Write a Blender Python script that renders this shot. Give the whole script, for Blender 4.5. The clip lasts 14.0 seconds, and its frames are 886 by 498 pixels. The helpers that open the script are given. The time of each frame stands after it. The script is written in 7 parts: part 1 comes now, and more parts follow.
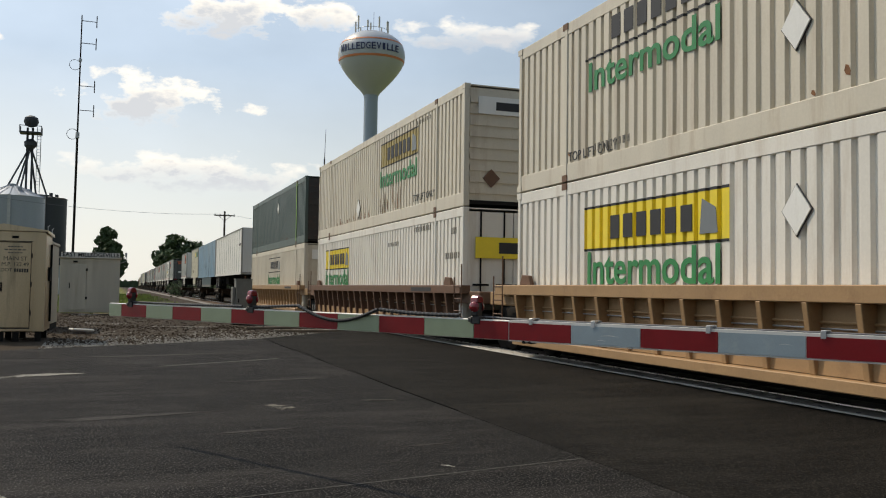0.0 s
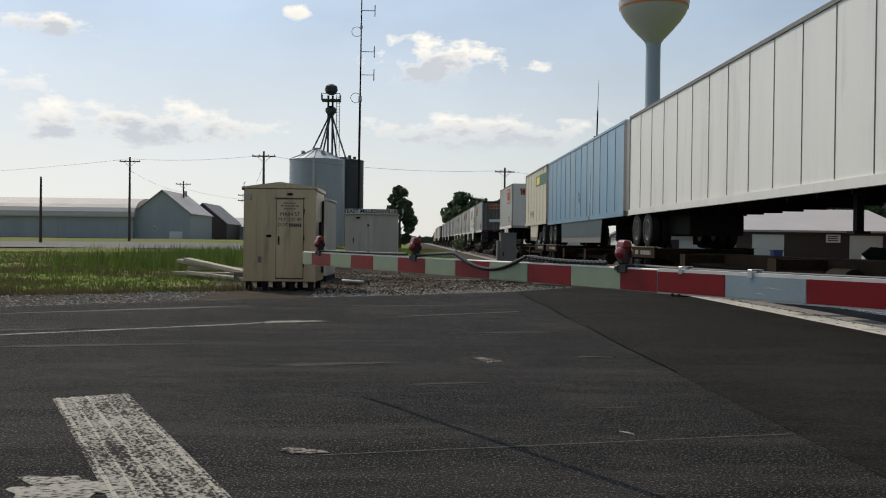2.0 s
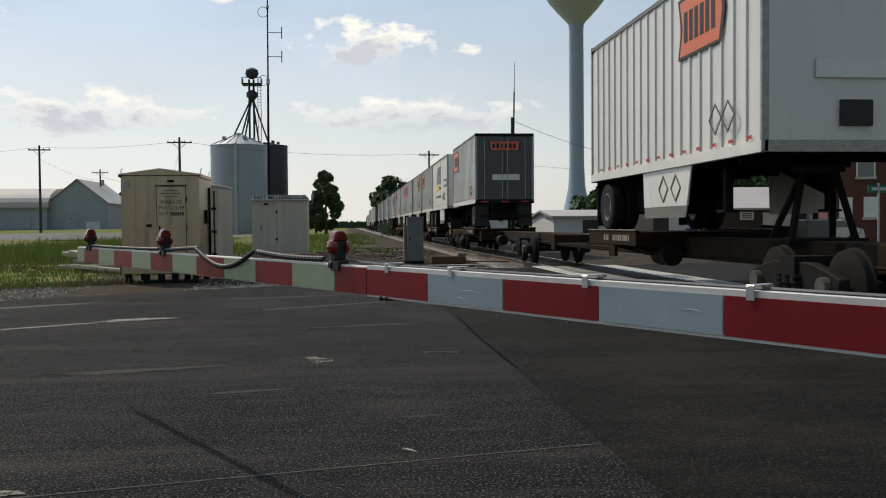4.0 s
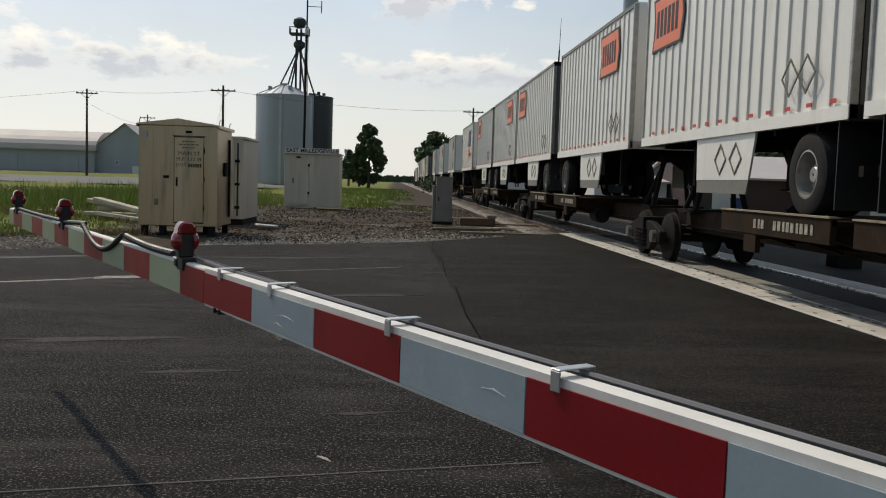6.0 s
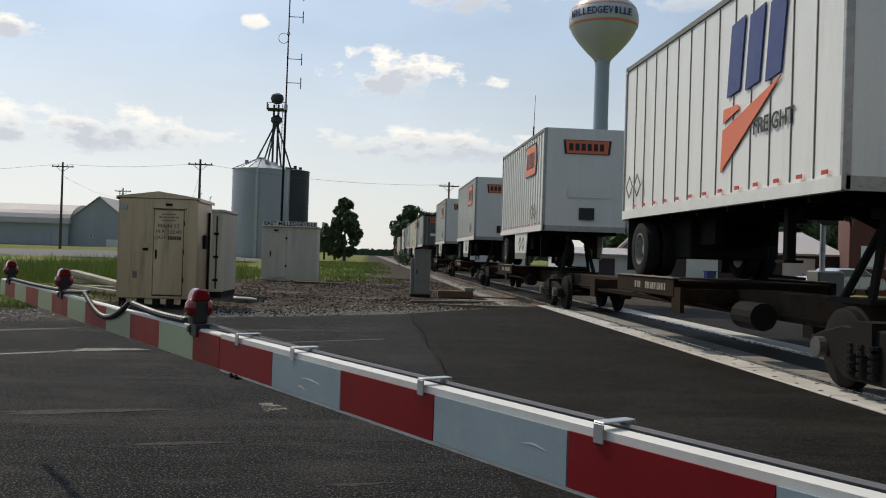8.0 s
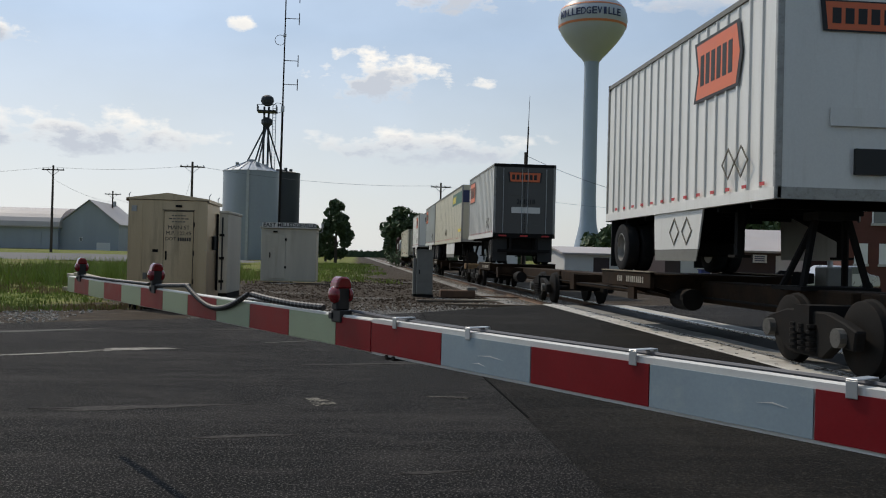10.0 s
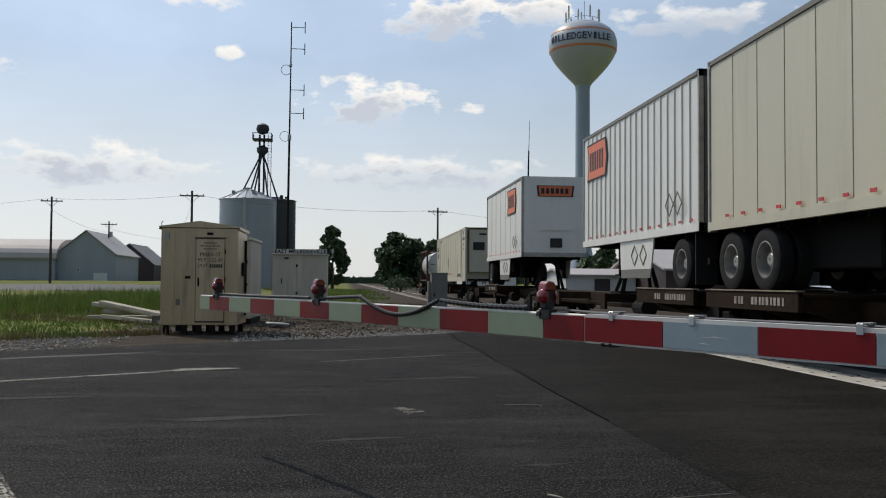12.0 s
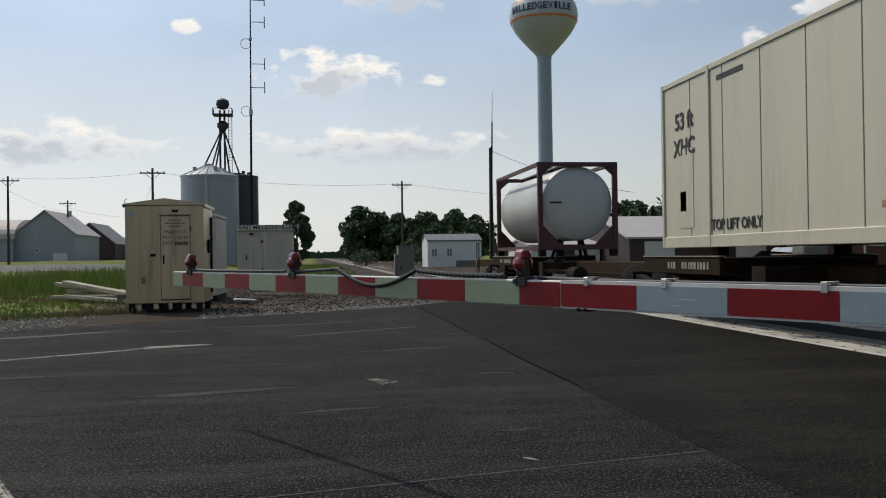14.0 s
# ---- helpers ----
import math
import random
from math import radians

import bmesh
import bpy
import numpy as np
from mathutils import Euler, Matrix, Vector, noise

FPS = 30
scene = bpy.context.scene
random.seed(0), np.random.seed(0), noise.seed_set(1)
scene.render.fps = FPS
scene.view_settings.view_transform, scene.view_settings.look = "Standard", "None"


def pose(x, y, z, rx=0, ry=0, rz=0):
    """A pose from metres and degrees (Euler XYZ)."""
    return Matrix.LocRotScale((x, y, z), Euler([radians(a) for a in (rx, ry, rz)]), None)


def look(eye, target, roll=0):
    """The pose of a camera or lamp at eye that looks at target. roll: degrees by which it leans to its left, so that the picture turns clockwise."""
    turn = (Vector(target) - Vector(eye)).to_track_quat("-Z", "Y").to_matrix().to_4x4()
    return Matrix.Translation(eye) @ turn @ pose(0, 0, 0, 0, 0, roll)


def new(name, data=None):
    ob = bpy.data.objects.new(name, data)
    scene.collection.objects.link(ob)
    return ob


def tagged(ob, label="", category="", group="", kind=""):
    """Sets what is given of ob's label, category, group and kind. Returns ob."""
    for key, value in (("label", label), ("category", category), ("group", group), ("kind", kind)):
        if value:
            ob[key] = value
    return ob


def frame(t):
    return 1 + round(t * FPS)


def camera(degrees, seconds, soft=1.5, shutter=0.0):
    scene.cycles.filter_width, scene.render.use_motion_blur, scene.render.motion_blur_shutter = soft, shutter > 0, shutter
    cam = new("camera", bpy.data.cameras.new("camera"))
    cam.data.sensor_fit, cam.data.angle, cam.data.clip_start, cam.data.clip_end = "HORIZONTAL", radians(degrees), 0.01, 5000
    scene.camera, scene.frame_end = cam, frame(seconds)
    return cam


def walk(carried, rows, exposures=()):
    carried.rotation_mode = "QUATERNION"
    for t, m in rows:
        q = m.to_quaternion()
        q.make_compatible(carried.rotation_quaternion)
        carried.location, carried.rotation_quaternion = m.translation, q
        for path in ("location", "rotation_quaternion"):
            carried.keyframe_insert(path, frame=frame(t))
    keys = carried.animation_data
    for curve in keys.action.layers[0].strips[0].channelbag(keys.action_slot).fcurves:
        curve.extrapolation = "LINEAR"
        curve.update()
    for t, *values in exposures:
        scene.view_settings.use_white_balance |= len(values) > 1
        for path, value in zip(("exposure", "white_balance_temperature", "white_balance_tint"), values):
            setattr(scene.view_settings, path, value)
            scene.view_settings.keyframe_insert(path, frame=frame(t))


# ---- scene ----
cam = camera(52.6, 14.0, 1.1)
PATH = [
    (0, (-1.619, -1.305, 1.305), (-0.939, 0.573, 1.396), 0.8),
    (0.5, (-1.368, -1.214, 1.323), (-0.897, 0.726, 1.439), 0.7),
    (1, (-1.069, -1.041, 1.315), (-0.791, 0.939, 1.372), 1.2),
    (1.5, (-0.806, -0.966, 1.286), (-0.675, 1.03, 1.269), 2.0),
    (2, (-0.702, -0.911, 1.257), (-0.638, 1.088, 1.24), 0.7),
    (2.5, (-0.474, -0.698, 1.274), (-0.358, 1.298, 1.263), -1.4),
    (2.7, (-0.359, -0.701, 1.271), (-0.191, 1.292, 1.25), -0.8),
    (4.8, (0.76, 0.307, 1.363), (0.973, 2.293, 1.263), -0.4),
    (5, (0.837, 0.372, 1.392), (1.019, 2.358, 1.249), -0.3),
    (5.5, (0.988, 0.466, 1.428), (1.088, 2.456, 1.261), 1.1),
    (6, (1.041, 0.466, 1.436), (1.154, 2.458, 1.286), 1.8),
    (6.5, (0.994, 0.46, 1.418), (1.189, 2.448, 1.315), 1.3),
    (7, (0.958, 0.428, 1.422), (1.175, 2.416, 1.379), 1.7),
    (7.5, (0.946, 0.42, 1.418), (1.153, 2.409, 1.417), 1.6),
    (8, (0.918, 0.395, 1.413), (1.082, 2.389, 1.428), 1.8),
    (8.2, (0.917, 0.377, 1.414), (1.063, 2.372, 1.411), 1.5),
    (10.3, (0.194, 0.228, 1.35), (0.399, 2.217, 1.38), 1.0),
    (10.5, (0.049, 0.071, 1.356), (0.256, 2.059, 1.414), 0.5),
    (11, (-0.133, -0.11, 1.33), (0.055, 1.88, 1.403), 0.9),
    (11.5, (-0.281, -0.229, 1.299), (-0.074, 1.76, 1.339), 1.0),
    (12, (-0.512, -0.288, 1.267), (-0.303, 1.7, 1.341), 0.4),
    (12.5, (-0.547, -0.31, 1.248), (-0.427, 1.686, 1.307), 0.7),
    (13, (-0.59, -0.346, 1.254), (-0.532, 1.653, 1.269), 0.2),
    (13.5, (-0.581, -0.345, 1.257), (-0.51, 1.653, 1.267), -0.8),
    (14, (-0.578, -0.363, 1.255), (-0.291, 1.616, 1.268), -0.8),
]
# seconds, stops, kelvin, tint of the clip's own exposure
LIGHTING = [
    (0, -0.47, 7250, 10), (0.5, -0.62, 6950, 10), (1, -0.85, 6700, 10), (1.5, -0.74, 6850, 10), (2.5, -0.62, 6950, 10), (5, -0.62, 7100, 10),
    (5.5, -0.62, 7150, 10), (7.5, -0.6, 6950, 10), (8.2, -0.62, 6850, 10), (10.5, -0.72, 6650, 10), (12, -0.72, 6650, 10), (14, -0.72, 6800, 10)]
walk(cam, [(t, look(e, g, r)) for t, e, g, r in PATH], LIGHTING)

# ---- world, sun and exposure ----
SUN_AZ, SUN_EL = -39.0, 50.0          # degrees to the right of +Y, degrees up


def make_world():
    world = bpy.data.worlds.new("sky")
    scene.world = world
    world.use_nodes = True
    nt = world.node_tree
    nt.nodes.clear()
    N, L = nt.nodes.new, nt.links.new

    def mth(op, a, b=None, c=None, clamp=False):
        n = N("ShaderNodeMath")
        n.operation, n.use_clamp = op, clamp
        for i, v in enumerate((a, b, c)):
            if v is None:
                continue
            if isinstance(v, (int, float)):
                n.inputs[i].default_value = v
            else:
                L(v, n.inputs[i])
        return n.outputs[0]

    sky = N("ShaderNodeTexSky")
    sky.sky_type, sky.sun_disc = "NISHITA", False
    sky.sun_elevation, sky.sun_rotation = radians(SUN_EL), radians(SUN_AZ)
    sky.air_density, sky.dust_density, sky.ozone_density = 1.2, 1.0, 2.0
    tc = N("ShaderNodeTexCoord")
    sep = N("ShaderNodeSeparateXYZ")
    L(tc.outputs["Generated"], sep.inputs[0])
    az = mth("ARCTAN2", sep.outputs[0], sep.outputs[1])
    el = mth("ARCSINE", sep.outputs[2])
    comb = N("ShaderNodeCombineXYZ")
    L(az, comb.inputs[0]), L(mth("MULTIPLY", el, 1.9), comb.inputs[1])
    big = N("ShaderNodeTexNoise")
    big.inputs["Scale"].default_value, big.inputs["Detail"].default_value, big.inputs["Roughness"].default_value = 22, 9, 0.6
    L(comb.outputs[0], big.inputs["Vector"])
    rough = mth("MULTIPLY", mth("SUBTRACT", big.outputs["Fac"], 0.5), 5.2)
    total, core = None, None
    # azimuth, elevation, half width, half height, density
    for a, e, w, h, k in CLOUDS:
        dx = mth("DIVIDE", mth("SUBTRACT", az, radians(a)), radians(w))
        dy = mth("DIVIDE", mth("SUBTRACT", el, radians(e)), radians(h))
        d2 = mth("ADD", mth("MULTIPLY", dx, dx), mth("MULTIPLY", dy, dy))
        m = mth("MULTIPLY", mth("ADD", mth("SUBTRACT", 0.8, d2), rough), k * 1.5, clamp=True)
        # the shaded underside lies a little below the cloud's middle
        dl = mth("ADD", dy, 0.45)
        c2 = mth("ADD", mth("MULTIPLY", dx, dx), mth("MULTIPLY", dl, dl))
        c = mth("MULTIPLY", mth("ADD", mth("SUBTRACT", 0.75, c2), mth("MULTIPLY", rough, 0.7)), 1.3 if h > 0.8 else 0.3, clamp=True)
        total = m if total is None else mth("MAXIMUM", total, m)
        core = c if core is None else mth("MAXIMUM", core, c)
    veil_n = N("ShaderNodeTexNoise")
    veil_n.inputs["Scale"].default_value, veil_n.inputs["Detail"].default_value = 5, 6
    L(comb.outputs[0], veil_n.inputs["Vector"])
    wisps = mth("ADD", 0.55, mth("MULTIPLY", veil_n.outputs["Fac"], 0.8))

    def blend(f, a, b2):
        n = N("ShaderNodeMix")
        n.data_type = "RGBA"
        L(f, n.inputs["Factor"])
        for key, v in (("A", a), ("B", b2)):
            if isinstance(v, tuple):
                n.inputs[key].default_value = v
            else:
                L(v, n.inputs[key])
        return n.outputs["Result"]

    # thin high haze, thicker towards the sun; milky air above the horizon
    dot = N("ShaderNodeVectorMath")
    dot.operation = "DOT_PRODUCT"
    L(tc.outputs["Generated"], dot.inputs[0])
    sa, se = radians(SUN_AZ), radians(SUN_EL)
    dot.inputs[1].default_value = (math.sin(sa) * math.cos(se), math.cos(sa) * math.cos(se), math.sin(se))
    toward = mth("MULTIPLY", mth("SUBTRACT", dot.outputs["Value"], 0.12), 1.3, clamp=True)
    haze = mth("MULTIPLY", mth("ADD", mth("MULTIPLY", toward, 0.95), 0.05), wisps, clamp=True)
    low = mth("MULTIPLY", mth("SUBTRACT", 0.24, el), 4.2, clamp=True)
    low = mth("MULTIPLY", low, mth("ADD", 0.12, mth("MULTIPLY", toward, 1.0)), clamp=True)
    air = blend(low, blend(haze, sky.outputs[0], VEIL), MILK)
    body = blend(mth("MULTIPLY", core, 0.85), CLOUD, CLOUD_SHADE)
    final = blend(total, air, body)
    bg = N("ShaderNodeBackground")
    bg.inputs["Strength"].default_value = SKY
    out = N("ShaderNodeOutputWorld")
    L(final, bg.inputs[0]), L(bg.outputs[0], out.inputs[0])


SKY = 0.103
VEIL = (9.5, 12.0, 15.6, 1)
MILK = (14.2, 14.3, 13.6, 1)
CLOUD = (15.5, 15.3, 14.8, 1)
CLOUD_SHADE = (7.9, 8.9, 10.6, 1)
CLOUDS = [
    (1.4, 11.3, 4.3, 1.75, 1.0), (7.6, 11.1, 1.2, 0.45, 0.9), (-7.7, 14.0, 1.2, 0.55, 1.0), (-22.0, 12.2, 3.2, 0.9, 0.8),
    (-8.7, 17.0, 2.8, 0.7, 0.8), (6.0, 16.8, 4.2, 1.7, 1.0), (11.8, 16.8, 2.6, 1.4, 1.0), (-16.5, 6.9, 8.5, 1.5, 0.7),
    (3.8, 7.0, 8.0, 1.3, 0.6), (27.6, 12.5, 0.8, 1.5, 0.9), (21.5, 16.0, 5.5, 1.0, 0.6), (33.0, 14.5, 2.6, 2.2, 1.0),
    (-2.0, 20.5, 6.0, 1.2, 0.8), (18.0, 21.0, 7.0, 1.3, 0.7), (-30.0, 9.0, 7.0, 1.6, 0.7), (45.0, 10.0, 6.0, 1.8, 0.8)]
make_world()

sun = new("sun", bpy.data.lights.new("sun", "SUN"))
sun.data.energy, sun.data.angle, sun.data.color = 4.2, radians(0.55), (1.0, 0.9, 0.76)
_a, _e = radians(SUN_AZ), radians(SUN_EL)
sun.matrix_world = look((0, 0, 60), (-60 * math.sin(_a) * math.cos(_e), -60 * math.cos(_a) * math.cos(_e), 60 - 60 * math.sin(_e)))

# ---- mesh helpers ----


class Geo:
    """Collects vertices and faces of one mesh."""

    def __init__(self):
        self.v, self.f = [], []

    def add(self, vs, fs):
        n = len(self.v)
        self.v += [tuple(p) for p in vs]
        self.f += [tuple(n + i for i in f) for f in fs]
        return self

    def box(self, x0, x1, y0, y1, z0, z1, m=None):
        vs = [Vector((x, y, z)) for x in (x0, x1) for y in (y0, y1) for z in (z0, z1)]
        if m:
            vs = [m @ p for p in vs]
        return self.add(vs, [(0, 1, 3, 2), (4, 6, 7, 5), (0, 4, 5, 1), (2, 3, 7, 6), (0, 2, 6, 4), (1, 5, 7, 3)])

    def cyl(self, p0, p1, r0, r1=None, n=12, caps=True):
        r1 = r0 if r1 is None else r1
        p0, p1 = Vector(p0), Vector(p1)
        q = (p1 - p0).to_track_quat("Z", "Y")
        vs = []
        for p, r in ((p0, r0), (p1, r1)):
            for i in range(n):
                a = 2 * math.pi * i / n
                vs.append(p + q @ Vector((r * math.cos(a), r * math.sin(a), 0)))
        fs = [(i, (i + 1) % n, n + (i + 1) % n, n + i) for i in range(n)]
        if caps:
            fs += [tuple(range(n))[::-1], tuple(range(n, 2 * n))]
        return self.add(vs, fs)

    def lathe(self, prof, n=24, m=None, axis="z", caps=True):
        """prof: (radius, height) pairs turned round an axis."""
        vs = []
        for r, h in prof:
            for i in range(n):
                a = 2 * math.pi * i / n
                p = Vector((r * math.cos(a), r * math.sin(a), h))
                if axis == "x":
                    p = Vector((h, p.x, p.y))
                elif axis == "y":
                    p = Vector((p.y, h, p.x))
                vs.append(m @ p if m else p)
        fs = []
        for k in range(len(prof) - 1):
            for i in range(n):
                j = (i + 1) % n
                fs.append((k * n + i, k * n + j, (k + 1) * n + j, (k + 1) * n + i))
        if caps:
            fs += [tuple(range(n))[::-1], tuple(range((len(prof) - 1) * n, len(prof) * n))]
        return self.add(vs, fs)

    def prism(self, poly, axis, a, b, m=None):
        """A flat outline carried from a to b along an axis; the outline gives the two other coordinates in order."""
        vs = []
        for t in (a, b):
            for p, q in poly:
                c = {"x": (t, p, q), "y": (p, t, q), "z": (p, q, t)}[axis]
                vs.append(m @ Vector(c) if m else c)
        n = len(poly)
        return self.add(vs, [(i, (i + 1) % n, n + (i + 1) % n, n + i) for i in range(n)] + [tuple(range(n))[::-1], tuple(range(n, 2 * n))])

    def tube(self, pts, r, n=6):
        """One continuous hose through the points; r is a radius or one for each point."""
        pts = [Vector(p) for p in pts]
        vs, fs = [], []
        for i, p in enumerate(pts):
            d = (pts[min(i + 1, len(pts) - 1)] - pts[max(i - 1, 0)]).normalized()
            side = d.cross(Vector((0, 0, 1)))
            side = side.normalized() if side.length > 0.05 else Vector((1, 0, 0))
            up = side.cross(d)
            rr = r[i] if isinstance(r, (list, tuple)) else r
            for k in range(n):
                a = 2 * math.pi * k / n
                vs.append(p + side * (rr * math.cos(a)) + up * (rr * math.sin(a)))
        for i in range(len(pts) - 1):
            for k in range(n):
                j = (k + 1) % n
                fs.append((i * n + k, i * n + j, (i + 1) * n + j, (i + 1) * n + k))
        fs += [tuple(range(n)), tuple(range(len(vs) - n, len(vs)))]
        return self.add(vs, fs)

    def mesh(self, name, mat, bevel=0.0, smooth=False):
        me = bpy.data.meshes.new(name)
        me.from_pydata([tuple(p) for p in self.v], [], self.f)
        bm = bmesh.new()
        bm.from_mesh(me)
        bmesh.ops.recalc_face_normals(bm, faces=bm.faces)
        if bevel:
            bmesh.ops.bevel(bm, geom=bm.edges[:], offset=bevel, segments=1, affect="EDGES", clamp_overlap=True)
        bm.to_mesh(me)
        bm.free()
        for p in me.polygons:
            p.use_smooth = smooth
        if smooth:
            me.set_sharp_from_angle(angle=radians(40))
        for x in (mat if isinstance(mat, (list, tuple)) else [mat]):
            me.materials.append(x)
        return me


def part(name, geo, mat, parent, label="", bevel=0.0, smooth=False, at=None):
    me = geo if isinstance(geo, bpy.types.Mesh) else geo.mesh(name, mat, bevel, smooth)
    ob = new(name, me)
    ob.parent = parent
    if at is not None:
        ob.matrix_basis = at
    if label:
        ob["label"] = label
    return ob


def thing(name, label, category, at=None, group="", kind=""):
    ob = new(name)
    ob.empty_display_size = 0.2
    if at is not None:
        ob.matrix_basis = at
    return tagged(ob, label, category, group, kind)


def setting(name, geo, mat, label="", category="", bevel=0.0, smooth=False, kind="structure"):
    ob = new(name, geo.mesh(name, mat, bevel, smooth))
    return tagged(ob, label, category, "", kind)


def lettering(text, size, mat, m, parent, name="lettering", width=None, deep=0.003, bold=0.0):
    """Raised letters in the built-in font, standing in the x-z plane of m and facing -y."""
    cu = bpy.data.curves.new(name, "FONT")
    cu.body, cu.size, cu.extrude, cu.align_x, cu.align_y, cu.offset, cu.resolution_u = text, size, deep, "CENTER", "CENTER", bold, 3
    tmp = bpy.data.objects.new(name, cu)
    me = bpy.data.meshes.new_from_object(tmp)
    bpy.data.objects.remove(tmp)
    xs = [v.co.x for v in me.vertices]
    k = width / (max(xs) - min(xs)) if width else 1.0
    for v in me.vertices:
        v.co = (v.co.x * k, -v.co.z, v.co.y)
    me.materials.clear()
    me.materials.append(mat)
    ob = new(name, me)
    ob.parent = parent
    ob.matrix_basis = m
    return ob


# ---- materials ----


def surface(name, base, rough=0.6, metal=0.0, vary=0.15, scale=3.0, fine=60.0, bump=0.1, dirt=None, dirt_amount=0.0, spec=0.5, streak=False, emit=None, world_space=False, tint_random=0.0, coat=0.0):
    """A node material: base colour varied at a coarse and a fine scale, stains of their own shape, and fine relief."""
    mat = bpy.data.materials.new(name)
    mat.use_nodes = True
    nt = mat.node_tree
    N, L = nt.nodes.new, nt.links.new
    b = nt.nodes["Principled BSDF"]
    tc = N("ShaderNodeTexCoord")
    co = tc.outputs["Object"]
    if world_space:
        g = N("ShaderNodeNewGeometry")
        co = g.outputs["Position"]
    mp = N("ShaderNodeMapping")
    L(co, mp.inputs[0])
    if streak:
        mp.inputs["Scale"].default_value = (1, 1, 0.12)
    n1, n2 = N("ShaderNodeTexNoise"), N("ShaderNodeTexNoise")
    n1.inputs["Scale"].default_value, n1.inputs["Detail"].default_value = scale, 5
    n2.inputs["Scale"].default_value, n2.inputs["Detail"].default_value = fine, 3
    L(mp.outputs[0], n1.inputs["Vector"]), L(co, n2.inputs["Vector"])
    add = N("ShaderNodeMath")
    add.operation = "MULTIPLY_ADD"
    L(n2.outputs["Fac"], add.inputs[0])
    add.inputs[1].default_value = 0.5
    L(n1.outputs["Fac"], add.inputs[2])
    ramp = N("ShaderNodeMapRange")
    ramp.inputs["From Min"].default_value, ramp.inputs["From Max"].default_value = 0.45, 1.05
    ramp.inputs["To Min"].default_value, ramp.inputs["To Max"].default_value = 1 - vary, 1 + vary
    L(add.outputs[0], ramp.inputs["Value"])
    col = N("ShaderNodeVectorMath")
    col.operation = "SCALE"
    col.inputs[0].default_value = base
    L(ramp.outputs[0], col.inputs["Scale"])
    result = col.outputs[0]
    if tint_random:
        oi = N("ShaderNodeObjectInfo")
        mr = N("ShaderNodeMapRange")
        mr.inputs["To Min"].default_value, mr.inputs["To Max"].default_value = 1 - tint_random, 1 + tint_random
        L(oi.outputs["Random"], mr.inputs["Value"])
        c2 = N("ShaderNodeVectorMath")
        c2.operation = "SCALE"
        L(result, c2.inputs[0]), L(mr.outputs[0], c2.inputs["Scale"])
        result = c2.outputs[0]
    if dirt:
        n3 = N("ShaderNodeTexNoise")
        n3.inputs["Scale"].default_value, n3.inputs["Detail"].default_value, n3.inputs["Roughness"].default_value = scale * 1.7, 7, 0.7
        L(mp.outputs[0], n3.inputs["Vector"])
        st = N("ShaderNodeMapRange")
        st.inputs["From Min"].default_value, st.inputs["From Max"].default_value = 0.52, 0.75
        st.inputs["To Max"].default_value = dirt_amount
        L(n3.outputs["Fac"], st.inputs["Value"])
        mix = N("ShaderNodeMix")
        mix.data_type = "RGBA"
        L(st.outputs[0], mix.inputs["Factor"]), L(result, mix.inputs["A"])
        mix.inputs["B"].default_value = (*dirt, 1)
        result = mix.outputs["Result"]
    L(result, b.inputs["Base Color"])
    rr = N("ShaderNodeMapRange")
    rr.inputs["To Min"].default_value, rr.inputs["To Max"].default_value = max(rough - 0.12, 0.03), min(rough + 0.12, 1)
    L(n1.outputs["Fac"], rr.inputs["Value"]), L(rr.outputs[0], b.inputs["Roughness"])
    b.inputs["Metallic"].default_value, b.inputs["Specular IOR Level"].default_value = metal, spec
    b.inputs["Coat Weight"].default_value = coat
    if bump:
        bp = N("ShaderNodeBump")
        bp.inputs["Strength"].default_value, bp.inputs["Distance"].default_value = bump, 0.02
        L(add.outputs[0], bp.inputs["Height"]), L(bp.outputs[0], b.inputs["Normal"])
    if emit:
        b.inputs["Emission Color"].default_value, b.inputs["Emission Strength"].default_value = (*emit[:3], 1), emit[3]
    return mat


